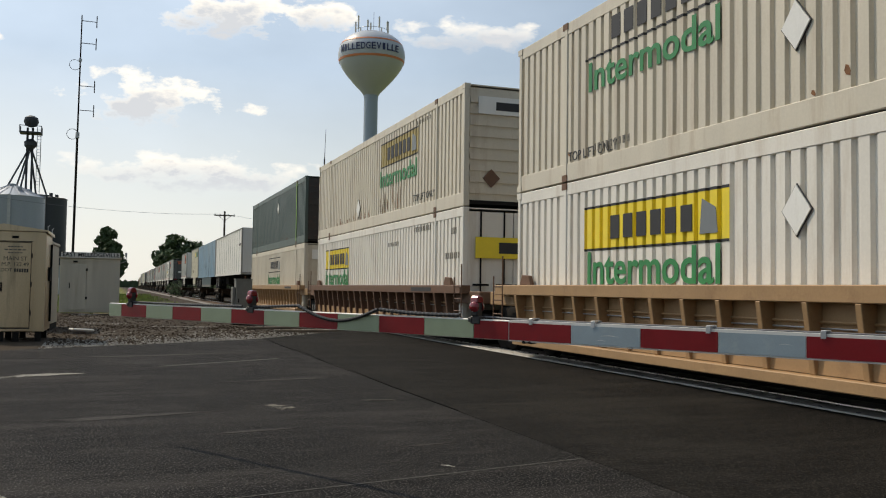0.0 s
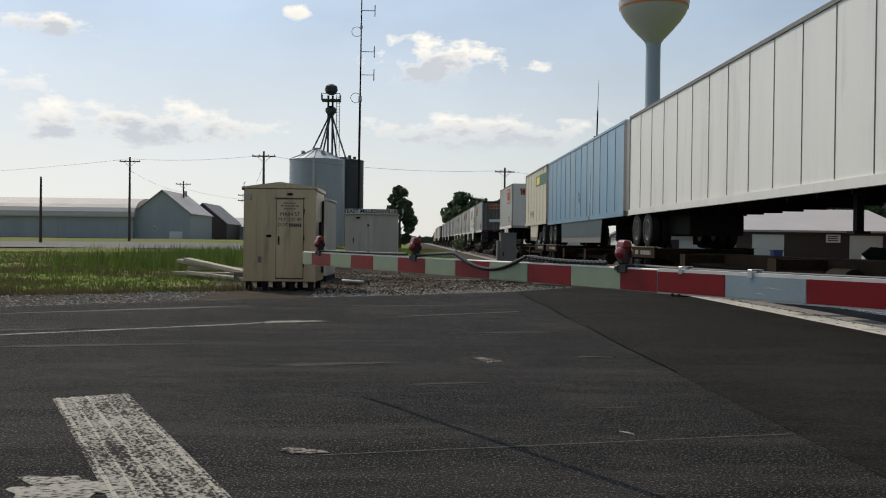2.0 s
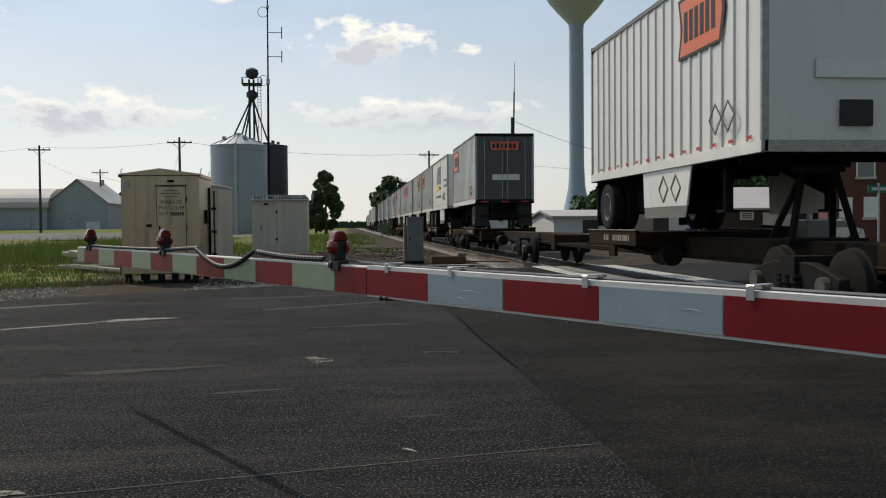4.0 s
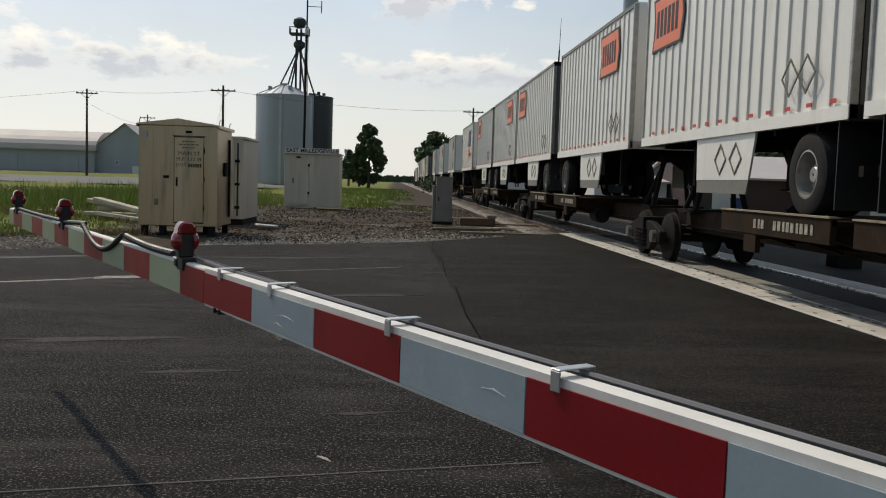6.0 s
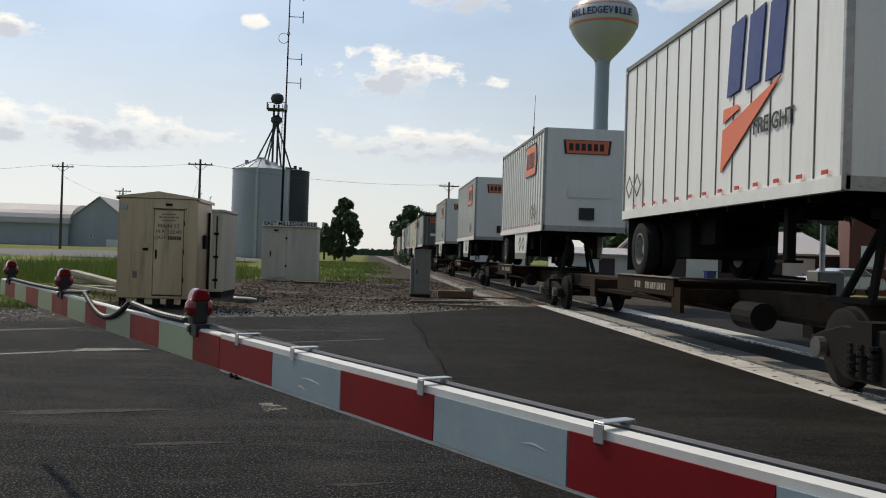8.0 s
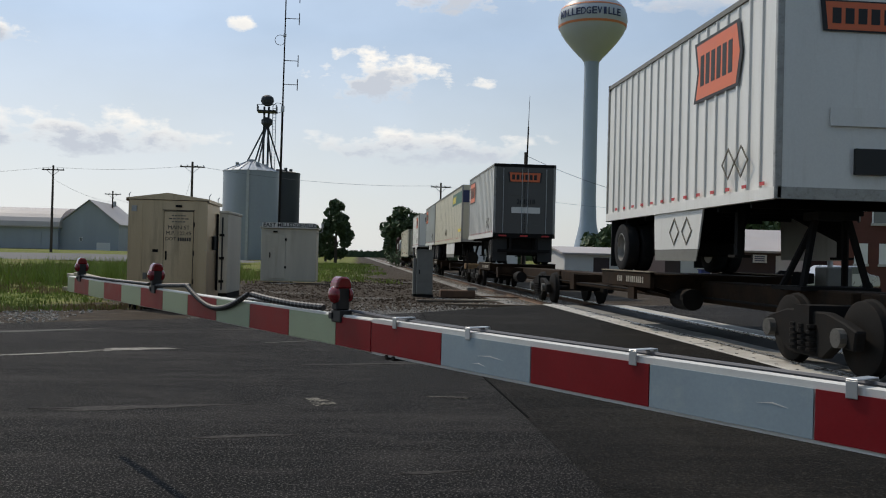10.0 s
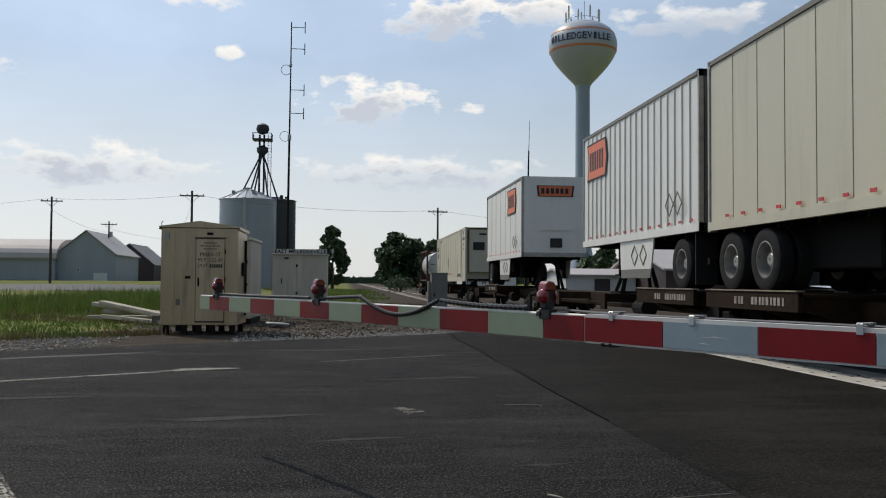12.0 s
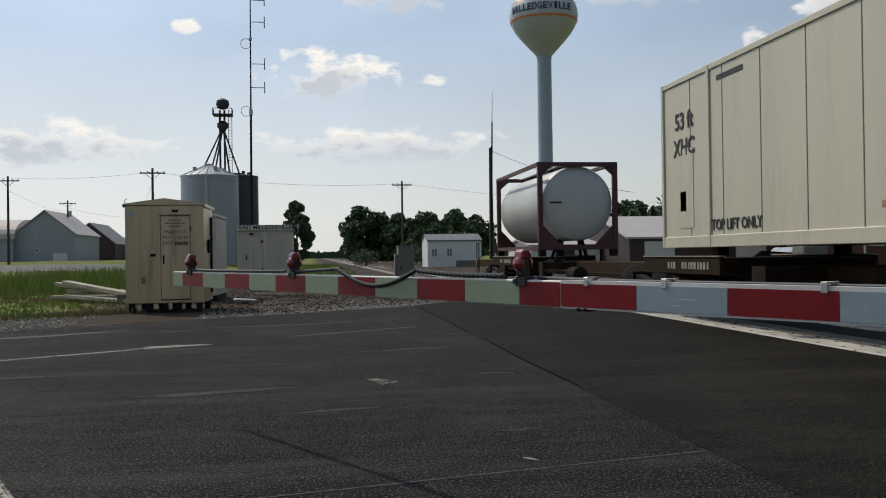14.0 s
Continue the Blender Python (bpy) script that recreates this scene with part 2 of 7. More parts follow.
GRIME = (0.09, 0.075, 0.055)
RUST = (0.16, 0.07, 0.03)
M = {
    "line": surface("worn_road_paint", (0.27, 0.26, 0.23), 0.85, vary=0.8, scale=18, fine=75, bump=0.5, dirt=(0.025, 0.024, 0.024), dirt_amount=1.0, world_space=True, spec=0.1),
    "concrete": surface("pale_concrete", (0.42, 0.4, 0.36), 0.85, vary=0.2, scale=2, fine=50, bump=0.3, dirt=(0.2, 0.18, 0.15), dirt_amount=0.6),
    "dirty_concrete": surface("oily_concrete", (0.2, 0.19, 0.17), 0.8, vary=0.4, scale=2, fine=40, bump=0.3, dirt=(0.04, 0.037, 0.033), dirt_amount=0.9),
    "rubber": surface("dark_rubber", (0.012, 0.012, 0.013), 0.75, vary=0.25, scale=2, fine=40, bump=0.3, dirt=(0.04, 0.036, 0.033), dirt_amount=0.5, spec=0.1),
    "ballast": surface("crushed_stone", (0.2, 0.185, 0.165), 0.9, vary=0.4, scale=1.2, fine=22, bump=0.9, world_space=True, dirt=(0.09, 0.075, 0.06), dirt_amount=0.7),
    "stone": surface("ballast_stone", (0.24, 0.225, 0.2), 0.9, vary=0.35, scale=3, fine=12, bump=0.2, world_space=True),
    "rail": surface("polished_rail_steel", (0.42, 0.41, 0.4), 0.28, 1.0, vary=0.1, scale=6, fine=60, bump=0.02),
    "rail_side": surface("rusty_rail_steel", (0.13, 0.075, 0.045), 0.8, 0.3, vary=0.3, scale=6, fine=50),
    "tie": surface("weathered_tie_wood", (0.12, 0.095, 0.07), 0.9, vary=0.35, scale=2, fine=30, bump=0.5, tint_random=0.2),
    "old_wood": surface("grey_weathered_timber", (0.36, 0.32, 0.25), 0.9, vary=0.3, scale=3, fine=40, bump=0.4, tint_random=0.15),
    "aluminium": surface("brushed_aluminium_case", (0.52, 0.415, 0.29), 0.33, 0.85, vary=0.22, scale=1.6, fine=45, bump=0.06, dirt=(0.2, 0.165, 0.12), dirt_amount=0.7, streak=True),
    "pale_case": surface("pale_painted_case", (0.5, 0.455, 0.37), 0.55, 0.2, vary=0.2, scale=1.3, fine=40, bump=0.05, dirt=(0.33, 0.28, 0.2), dirt_amount=0.5, streak=True),
    "grey_box": surface("grey_painted_box", (0.17, 0.165, 0.145), 0.55, vary=0.15, scale=3, fine=40, dirt=GRIME, dirt_amount=0.4),
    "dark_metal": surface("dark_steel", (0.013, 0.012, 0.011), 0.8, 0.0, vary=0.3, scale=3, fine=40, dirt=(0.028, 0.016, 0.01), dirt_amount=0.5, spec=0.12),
    "galv": surface("galvanised_steel", (0.42, 0.43, 0.44), 0.45, 0.8, vary=0.15, scale=3, fine=30, bump=0.05),
    "white_edge": surface("white_painted_edge", (0.62, 0.6, 0.56), 0.5, vary=0.08, scale=5, fine=50, bump=0.03, dirt=(0.4, 0.37, 0.3), dirt_amount=0.3),
    "stripe_red": surface("red_reflective_sheet", (0.2, 0.006, 0.01), 0.42, vary=0.12, scale=9, fine=120, bump=0.03, dirt=(0.17, 0.014, 0.018), dirt_amount=0.5, spec=0.25),
    # white sheeting whose bluish base colour holds the sky's reflection
    "stripe_white": surface("sky_tinted_reflective_sheet", (0.27, 0.33, 0.36), 0.34, vary=0.1, scale=6, fine=120, bump=0.03, dirt=(0.4, 0.44, 0.42), dirt_amount=0.5, coat=0.3),
    "stripe_green": surface("aged_reflective_sheet", (0.24, 0.29, 0.19), 0.42, vary=0.1, scale=7, fine=120, bump=0.03, coat=0.2),
    "lens": surface("red_lamp_lens", (0.2, 0.008, 0.012), 0.18, vary=0.1, scale=30, fine=160, bump=0.05, coat=0.6),
    "lens_lit": surface("lit_red_lamp_lens", (0.6, 0.02, 0.02), 0.2, vary=0.1, scale=30, fine=160, bump=0.0, emit=(1.0, 0.03, 0.02, 1.1)),
    "black": surface("black_plastic", (0.012, 0.012, 0.013), 0.5, vary=0.2, scale=8, fine=60, bump=0.05),
    "tyre": surface("tyre_rubber", (0.02, 0.02, 0.021), 0.85, vary=0.25, scale=5, fine=60, bump=0.2, dirt=(0.05, 0.043, 0.036), dirt_amount=0.5, spec=0.15),
    "rim": surface("pale_steel_rim", (0.36, 0.35, 0.33), 0.45, 0.6, vary=0.2, scale=6, fine=40, dirt=GRIME, dirt_amount=0.6),
    "seam": surface("shadowed_panel_joint", (0.2, 0.19, 0.165), 0.7, vary=0.3, scale=4, fine=40, dirt=(0.1, 0.09, 0.07), dirt_amount=0.7),
    "rust": surface("rust_scab", (0.2, 0.085, 0.035), 0.9, vary=0.5, scale=8, fine=50, bump=0.3, dirt=(0.25, 0.16, 0.08), dirt_amount=0.8),
    "hub": surface("dull_wheel_hub", (0.1, 0.095, 0.085), 0.6, 0.3, vary=0.3, scale=6, fine=40, dirt=(0.03, 0.025, 0.02), dirt_amount=0.8),
    "dust_edge": surface("dusty_flange_edge", (0.24, 0.2, 0.14), 0.7, vary=0.4, scale=3, fine=30, dirt=(0.06, 0.045, 0.03), dirt_amount=0.9),
    "stencil_red": surface("faded_red_stencil", (0.4, 0.16, 0.1), 0.7, vary=0.6, scale=14, fine=30, dirt=(0.5, 0.45, 0.34), dirt_amount=0.9),
    "stencil_dark": surface("faded_dark_stencil", (0.12, 0.11, 0.09), 0.7, vary=0.6, scale=14, fine=30, dirt=(0.5, 0.45, 0.34), dirt_amount=0.9),
    "stencil": surface("faded_stencil_paint", (0.3, 0.27, 0.22), 0.7, vary=0.5, scale=12, fine=40, dirt=(0.03, 0.025, 0.02), dirt_amount=0.9),
    "van_white": surface("white_trailer_skin", (0.72, 0.71, 0.67), 0.4, 0.1, vary=0.07, scale=1.2, fine=30, bump=0.03, dirt=(0.42, 0.38, 0.3), dirt_amount=0.4, streak=True, tint_random=0.05),
    "van_cream": surface("cream_trailer_skin", (0.53, 0.495, 0.385), 0.45, 0.1, vary=0.08, scale=1.2, fine=30, bump=0.03, dirt=(0.34, 0.3, 0.22), dirt_amount=0.5, streak=True),
    "van_blue": surface("blue_trailer_skin", (0.135, 0.275, 0.4), 0.32, 0.2, vary=0.12, scale=0.8, fine=20, bump=0.04, dirt=(0.3, 0.34, 0.36), dirt_amount=0.6, streak=True),
    "skirt_teal": surface("dark_teal_skirt", (0.045, 0.07, 0.08), 0.5, 0.1, vary=0.2, scale=1, fine=20, bump=0.03, dirt=(0.08, 0.09, 0.09), dirt_amount=0.5, streak=True),
    # streaky grey door; the shade on the trailer's end is in its dark base
    "van_grey": surface("shade_darkened_grey_door", (0.095, 0.093, 0.088), 0.5, 0.1, vary=0.14, scale=1.5, fine=30, bump=0.05, dirt=(0.12, 0.11, 0.1), dirt_amount=0.8, streak=True),
    "box_white": surface("white_container_steel", (0.7, 0.67, 0.6), 0.5, vary=0.09, scale=1.5, fine=30, bump=0.05, dirt=(0.4, 0.3, 0.2), dirt_amount=0.5, streak=True),
    "box_cream": surface("cream_container_steel", (0.58, 0.53, 0.43), 0.5, vary=0.1, scale=1.5, fine=30, bump=0.05, dirt=(0.34, 0.24, 0.15), dirt_amount=0.6, streak=True),
    "box_green": surface("dark_green_container_steel", (0.055, 0.085, 0.075), 0.45, vary=0.15, scale=1.5, fine=30, bump=0.05, dirt=(0.1, 0.11, 0.1), dirt_amount=0.5, streak=True),
    "box_dark": surface("dark_container_end", (0.03, 0.026, 0.024), 0.6, vary=0.3, scale=2, fine=30, bump=0.05, dirt=(0.075, 0.03, 0.018), dirt_amount=0.8),
    "well_tan": surface("tan_car_paint", (0.33, 0.2, 0.095), 0.6, vary=0.15, scale=1.5, fine=30, bump=0.06, dirt=(0.2, 0.11, 0.05), dirt_amount=0.7),
    "well_brown": surface("brown_car_paint", (0.13, 0.066, 0.036), 0.65, vary=0.2, scale=1.5, fine=30, bump=0.06, dirt=(0.1, 0.06, 0.04), dirt_amount=0.7),
    # worn tan, kept lighter than the spine paint to stand for sunlit end sills
    "sill_tan": surface("sunlit_worn_sill_paint", (0.26, 0.16, 0.075), 0.7, vary=0.3, scale=3, fine=30, bump=0.08, dirt=(0.04, 0.026, 0.014), dirt_amount=0.9),
    # grime plus the shade under the trailers, both put into this near-black base
    "spine": surface("shade_darkened_grimy_paint", (0.027, 0.016, 0.009), 0.85, vary=0.5, scale=2.2, fine=30, bump=0.08, dirt=(0.009, 0.008, 0.007), dirt_amount=1.0, spec=0.12),
    "logo_orange": surface("orange_emblem", (0.72, 0.16, 0.06), 0.45, vary=0.06, scale=4, fine=50, bump=0.02),
    "logo_yellow": surface("yellow_emblem", (0.78, 0.6, 0.03), 0.45, vary=0.06, scale=4, fine=50, bump=0.02),
    "sign_faded": surface("sun_bleached_yellow_sign", (0.36, 0.28, 0.1), 0.6, vary=0.3, scale=4, fine=30, bump=0.02, dirt=(0.34, 0.29, 0.2), dirt_amount=0.8),
    "logo_green": surface("green_lettering", (0.02, 0.2, 0.06), 0.5, vary=0.1, scale=4, fine=50, bump=0.02),
    "logo_blue": surface("dark_blue_emblem", (0.02, 0.035, 0.16), 0.45, vary=0.06, scale=4, fine=50, bump=0.02),
    "logo_grey": surface("grey_emblem", (0.16, 0.18, 0.19), 0.5, vary=0.06, scale=4, fine=50, bump=0.02),
    "band_green": surface("green_band", (0.035, 0.12, 0.085), 0.5, vary=0.1, scale=2, fine=50, bump=0.02),
    "ink": surface("black_marking", (0.02, 0.02, 0.022), 0.6, vary=0.1, scale=4, fine=50, bump=0.02),
    "red_tape": surface("red_reflector_tape", (0.5, 0.03, 0.03), 0.45, vary=0.08, scale=4, fine=50, bump=0.02),
    "tank_white": surface("white_tank_skin", (0.5, 0.5, 0.48), 0.4, 0.2, vary=0.1, scale=1.2, fine=30, bump=0.03, dirt=(0.4, 0.37, 0.32), dirt_amount=0.4, streak=True),
    "tank_frame": surface("maroon_tank_frame", (0.075, 0.022, 0.022), 0.55, vary=0.2, scale=3, fine=40, bump=0.05),
    "leg_steel": surface("blue_grey_leg_steel", (0.035, 0.04, 0.05), 0.6, 0.2, vary=0.2, scale=1, fine=10, bump=0.03),
    "silo": surface("galvanised_bin_sheet", (0.31, 0.34, 0.38), 0.5, 0.6, vary=0.12, scale=0.4, fine=6, bump=0.05, streak=True),
    "silo_dark": surface("dark_bin_sheet", (0.045, 0.05, 0.055), 0.5, 0.4, vary=0.2, scale=0.4, fine=6, bump=0.05, streak=True),
    "tower_white": surface("pale_tower_paint", (0.43, 0.46, 0.5), 0.4, vary=0.06, scale=0.3, fine=5, bump=0.02, dirt=(0.42, 0.42, 0.42), dirt_amount=0.3, streak=True),
    "tower_pole": surface("blue_grey_tower_paint", (0.3, 0.36, 0.44), 0.45, vary=0.06, scale=0.3, fine=5, bump=0.02),
    "tower_orange": surface("orange_band_paint", (0.6, 0.2, 0.08), 0.5, vary=0.06, scale=1, fine=5, bump=0.02),
    "navy": surface("navy_lettering", (0.02, 0.03, 0.1), 0.5, vary=0.06, scale=1, fine=5, bump=0.02),
    "shed_wall": surface("white_shed_sheet", (0.31, 0.34, 0.38), 0.6, vary=0.12, scale=0.5, fine=8, bump=0.06, streak=True),
    "shed_roof": surface("pale_metal_roof", (0.4, 0.37, 0.36), 0.65, 0.0, vary=0.1, scale=0.4, fine=8, bump=0.05, dirt=(0.42, 0.35, 0.3), dirt_amount=0.5),
    "dark_roof": surface("grey_shingle_roof", (0.16, 0.16, 0.17), 0.8, vary=0.2, scale=1, fine=12, bump=0.2),
    "maroon": surface("maroon_metal_siding", (0.05, 0.034, 0.036), 0.6, vary=0.15, scale=1, fine=10, bump=0.05),
    "door_white": surface("white_door_panel", (0.66, 0.66, 0.64), 0.5, vary=0.06, scale=1.5, fine=20, bump=0.03),
    "brick": surface("dark_red_brick", (0.1, 0.034, 0.024), 0.85, vary=0.2, scale=1.2, fine=18, bump=0.2, dirt=(0.1, 0.04, 0.03), dirt_amount=0.6),
    "glass": surface("window_glass", (0.1, 0.12, 0.13), 0.08, vary=0.1, scale=1, fine=10, bump=0.0, coat=0.5),
    "pole_wood": surface("creosoted_pole_wood", (0.07, 0.055, 0.045), 0.9, vary=0.3, scale=2, fine=30, bump=0.3),
    "wire": surface("cable_sheath", (0.1, 0.1, 0.11), 0.6, vary=0.1, scale=2, fine=30, bump=0.0),
    "bark": surface("bark", (0.075, 0.06, 0.045), 0.95, vary=0.35, scale=2, fine=20, bump=0.5),
    "leaf": surface("tree_leaves", (0.055, 0.09, 0.036), 0.7, vary=0.5, scale=0.7, fine=5, bump=0.0, world_space=True),
    "leaf_far": surface("far_tree_leaves", (0.035, 0.06, 0.028), 0.8, vary=0.4, scale=0.3, fine=2, bump=0.0, world_space=True),
    "grass": surface("meadow_grass", (0.17, 0.23, 0.035), 0.8, vary=0.6, scale=0.22, fine=3, bump=0.0, world_space=True, dirt=(0.24, 0.18, 0.09), dirt_amount=1.0),
    "sign_green": surface("green_sign_sheet", (0.01, 0.16, 0.07), 0.5, vary=0.05, scale=3, fine=40, bump=0.0),
    "far_road": surface("far_pavement", (0.095, 0.092, 0.088), 0.85, vary=0.15, scale=0.3, fine=10, bump=0.05, world_space=True),
}


def asphalt_material(name, dark, chip, chips, patch, patch_amount, streaks):
    """Dark binder with pale stone chips, traffic-polished streaks and worn patches."""
    mat = bpy.data.materials.new(name)
    mat.use_nodes = True
    nt = mat.node_tree
    N, L = nt.nodes.new, nt.links.new
    b = nt.nodes["Principled BSDF"]
    g = N("ShaderNodeNewGeometry")

    def tex(scale, detail=4, rough=0.55, stretch=None):
        n = N("ShaderNodeTexNoise")
        n.inputs["Scale"].default_value, n.inputs["Detail"].default_value, n.inputs["Roughness"].default_value = scale, detail, rough
        v = g.outputs["Position"]
        if stretch:
            mp = N("ShaderNodeMapping")
            mp.inputs["Rotation"].default_value, mp.inputs["Scale"].default_value = (0, 0, radians(-30)), stretch
            L(v, mp.inputs[0])
            v = mp.outputs[0]
        L(v, n.inputs["Vector"])
        return n.outputs["Fac"]

    def ramp(v, a, b2, lo=0.0, hi=1.0):
        n = N("ShaderNodeMapRange")
        n.inputs["From Min"].default_value, n.inputs["From Max"].default_value = a, b2
        n.inputs["To Min"].default_value, n.inputs["To Max"].default_value = lo, hi
        L(v, n.inputs["Value"])
        return n.outputs[0]

    def mix(f, a, b2):
        n = N("ShaderNodeMix")
        n.data_type = "RGBA"
        L(f, n.inputs["Factor"])
        for k, v in (("A", a), ("B", b2)):
            if isinstance(v, tuple):
                n.inputs[k].default_value = (*v, 1)
            else:
                L(v, n.inputs[k])
        return n.outputs["Result"]

    fine, mid, coarse = tex(62, 2, 0.6), tex(24, 3, 0.65), tex(0.45, 5)
    streak = tex(0.7, 6, 0.6, (0.16, 1.0, 1.0))
    base = mix(ramp(mid, 0.38, 0.62), tuple(0.35 * c for c in dark), dark)
    base = mix(ramp(coarse, 0.5, 0.72, 0, patch_amount), base, patch)
    base = mix(ramp(streak, 0.52, 0.7, 0, streaks), base, patch)
    mottle = tex(4.2, 6, 0.68, (0.3, 1.0, 1.0))
    base = mix(ramp(mottle, 0.5, 0.66, 0, 0.5 * streaks), base, patch)
    base = mix(ramp(mottle, 0.46, 0.34, 0, 0.75), base, tuple(0.3 * c for c in dark))
    base = mix(ramp(fine, 0.565, 0.65, 0, chips), base, chip)
    L(base, b.inputs["Base Color"])
    L(ramp(mid, 0.3, 0.7, 0.68, 0.95), b.inputs["Roughness"])
    b.inputs["Specular IOR Level"].default_value = 0.06
    bp = N("ShaderNodeBump")
    bp.inputs["Strength"].default_value, bp.inputs["Distance"].default_value = 1.0, 0.016
    add = N("ShaderNodeMath")
    L(fine, add.inputs[0]), L(mid, add.inputs[1])
    L(add.outputs[0], bp.inputs["Height"]), L(bp.outputs[0], b.inputs["Normal"])
    return mat


M["asphalt"] = asphalt_material("worn_asphalt", (0.0115, 0.0107, 0.0107), (0.15, 0.14, 0.128), 0.85, (0.042, 0.038, 0.035), 0.6, 0.8)
M["new_asphalt"] = asphalt_material("newer_asphalt", (0.0108, 0.0096, 0.0084), (0.066, 0.059, 0.049), 0.7, (0.027, 0.024, 0.02), 0.6, 0.7)


def ground_material():
    """Soil, gravel and turf, each with its own ground cover by place."""
    mat = bpy.data.materials.new("ground_cover")
    mat.use_nodes = True
    nt = mat.node_tree
    N, L = nt.nodes.new, nt.links.new
    b = nt.nodes["Principled BSDF"]
    g = N("ShaderNodeNewGeometry")
    sep = N("ShaderNodeSeparateXYZ")
    L(g.outputs["Position"], sep.inputs[0])

    def noise_tex(scale, detail=6):
        n = N("ShaderNodeTexNoise")
        n.inputs["Scale"].default_value, n.inputs["Detail"].default_value = scale, detail
        L(g.outputs["Position"], n.inputs["Vector"])
        return n.outputs["Fac"]

    def mth(op, a, b2, c=None, clamp=False):
        n = N("ShaderNodeMath")
        n.operation, n.use_clamp = op, clamp
        for i, v in enumerate((a, b2, c)):
            if v is None:
                continue
            if isinstance(v, (int, float)):
                n.inputs[i].default_value = v
            else:
                L(v, n.inputs[i])
        return n.outputs[0]

    def mix(f, a, b2):
        n = N("ShaderNodeMix")
        n.data_type = "RGBA"
        L(f, n.inputs["Factor"])
        for s, v in (("A", a), ("B", b2)):
            if isinstance(v, tuple):
                n.inputs[s].default_value = (*v, 1)
            else:
                L(v, n.inputs[s])
        return n.outputs["Result"]

    x, y = sep.outputs[0], sep.outputs[1]
    n1, n2, n3 = noise_tex(0.35), noise_tex(2.2), noise_tex(18.0)
    soil = mix(n2, (0.018, 0.013, 0.009), (0.065, 0.048, 0.032))
    gravel = mix(n3, (0.035, 0.031, 0.027), (0.16, 0.145, 0.125))
    turf = mix(n2, (0.06, 0.08, 0.012), (0.17, 0.19, 0.035))
    dry = mix(n3, (0.17, 0.14, 0.06), (0.26, 0.2, 0.1))
    wob = mth("MULTIPLY", mth("SUBTRACT", n1, 0.5), 6.0)
    fine_wob = mth("MULTIPLY", mth("SUBTRACT", n2, 0.5), 3.0)
    # bare yard beside the track, gravel patches in it
    cover = mix(mth("MULTIPLY", mth("SUBTRACT", mth("ADD", mth("MULTIPLY", n1, 0.6), mth("MULTIPLY", n2, 0.5)), 0.6), 8.0, clamp=True), soil, gravel)
    # turf to the west and further off
    west = mth("ADD", mth("SUBTRACT", -6.6, x), mth("ADD", wob, fine_wob), clamp=True)
    north = mth("MULTIPLY", mth("ADD", mth("SUBTRACT", y, 46.0), mth("MULTIPLY", wob, 1.5)), 0.3, clamp=True)
    strip = mth("MULTIPLY", mth("ADD", mth("SUBTRACT", 0.8, x), wob), 0.6, clamp=True)
    far = mth("MAXIMUM", west, mth("MULTIPLY", north, strip))
    near_road = mth("MULTIPLY", mth("SUBTRACT", mth("ADD", y, fine_wob), mth("ADD", 26.6, mth("MULTIPLY", x, 0.66))), 0.5, clamp=True)
    east = mth("MULTIPLY", mth("SUBTRACT", mth("ADD", x, wob), 16.0), 0.13, clamp=True)
    f = mth("MAXIMUM", mth("MULTIPLY", far, near_road), east)
    grass = mix(mth("MULTIPLY", mth("SUBTRACT", n1, 0.5), 5.0, clamp=True), turf, dry)
    L(mix(f, cover, grass), b.inputs["Base Color"])
    b.inputs["Roughness"].default_value = 0.95
    b.inputs["Specular IOR Level"].default_value = 0.15
    bp = N("ShaderNodeBump")
    bp.inputs["Strength"].default_value, bp.inputs["Distance"].default_value = 0.7, 0.04
    L(mth("ADD", n3, n2), bp.inputs["Height"]), L(bp.outputs[0], b.inputs["Normal"])
    return mat


M["ground"] = ground_material()
M["crack"] = surface("tar_shadow", (0.006, 0.006, 0.006), 0.95, spec=0.02)
M["worn_streak"] = surface("polished_asphalt_streak", (0.045, 0.041, 0.037), 0.85, vary=0.8, scale=16, fine=70, bump=0.4, dirt=(0.018, 0.017, 0.016), dirt_amount=1.0, world_space=True, spec=0.1)
M["old_paint"] = surface("ghost_of_road_paint", (0.1, 0.096, 0.088), 0.9, vary=0.6, scale=14, fine=60, bump=0.4, dirt=(0.025, 0.024, 0.024), dirt_amount=1.0, world_space=True, spec=0.1)
XT = 7.24                       # the track's centre line
RAIL_TOP = 0.03

# ---- ground, road and crossing ----


def ground_height(x, y):
    z = -0.1
    far = min(max((y - 70) / 60, 0), 1) * min(max((-x - 12) / 20, 0), 1)
    z += 1.15 * far * far * (3 - 2 * far)
    if y > 24:
        t = min((y - 24) / 4, 1)
        z -= 0.12 * t * max(0, 1 - abs(x - XT) / 5)
        z += 0.1 * t * (noise.noise(Vector((x * 0.25, y * 0.2, 0))) + 0.4) * min(max((5 - x) / 2, 0), 1)
    return z


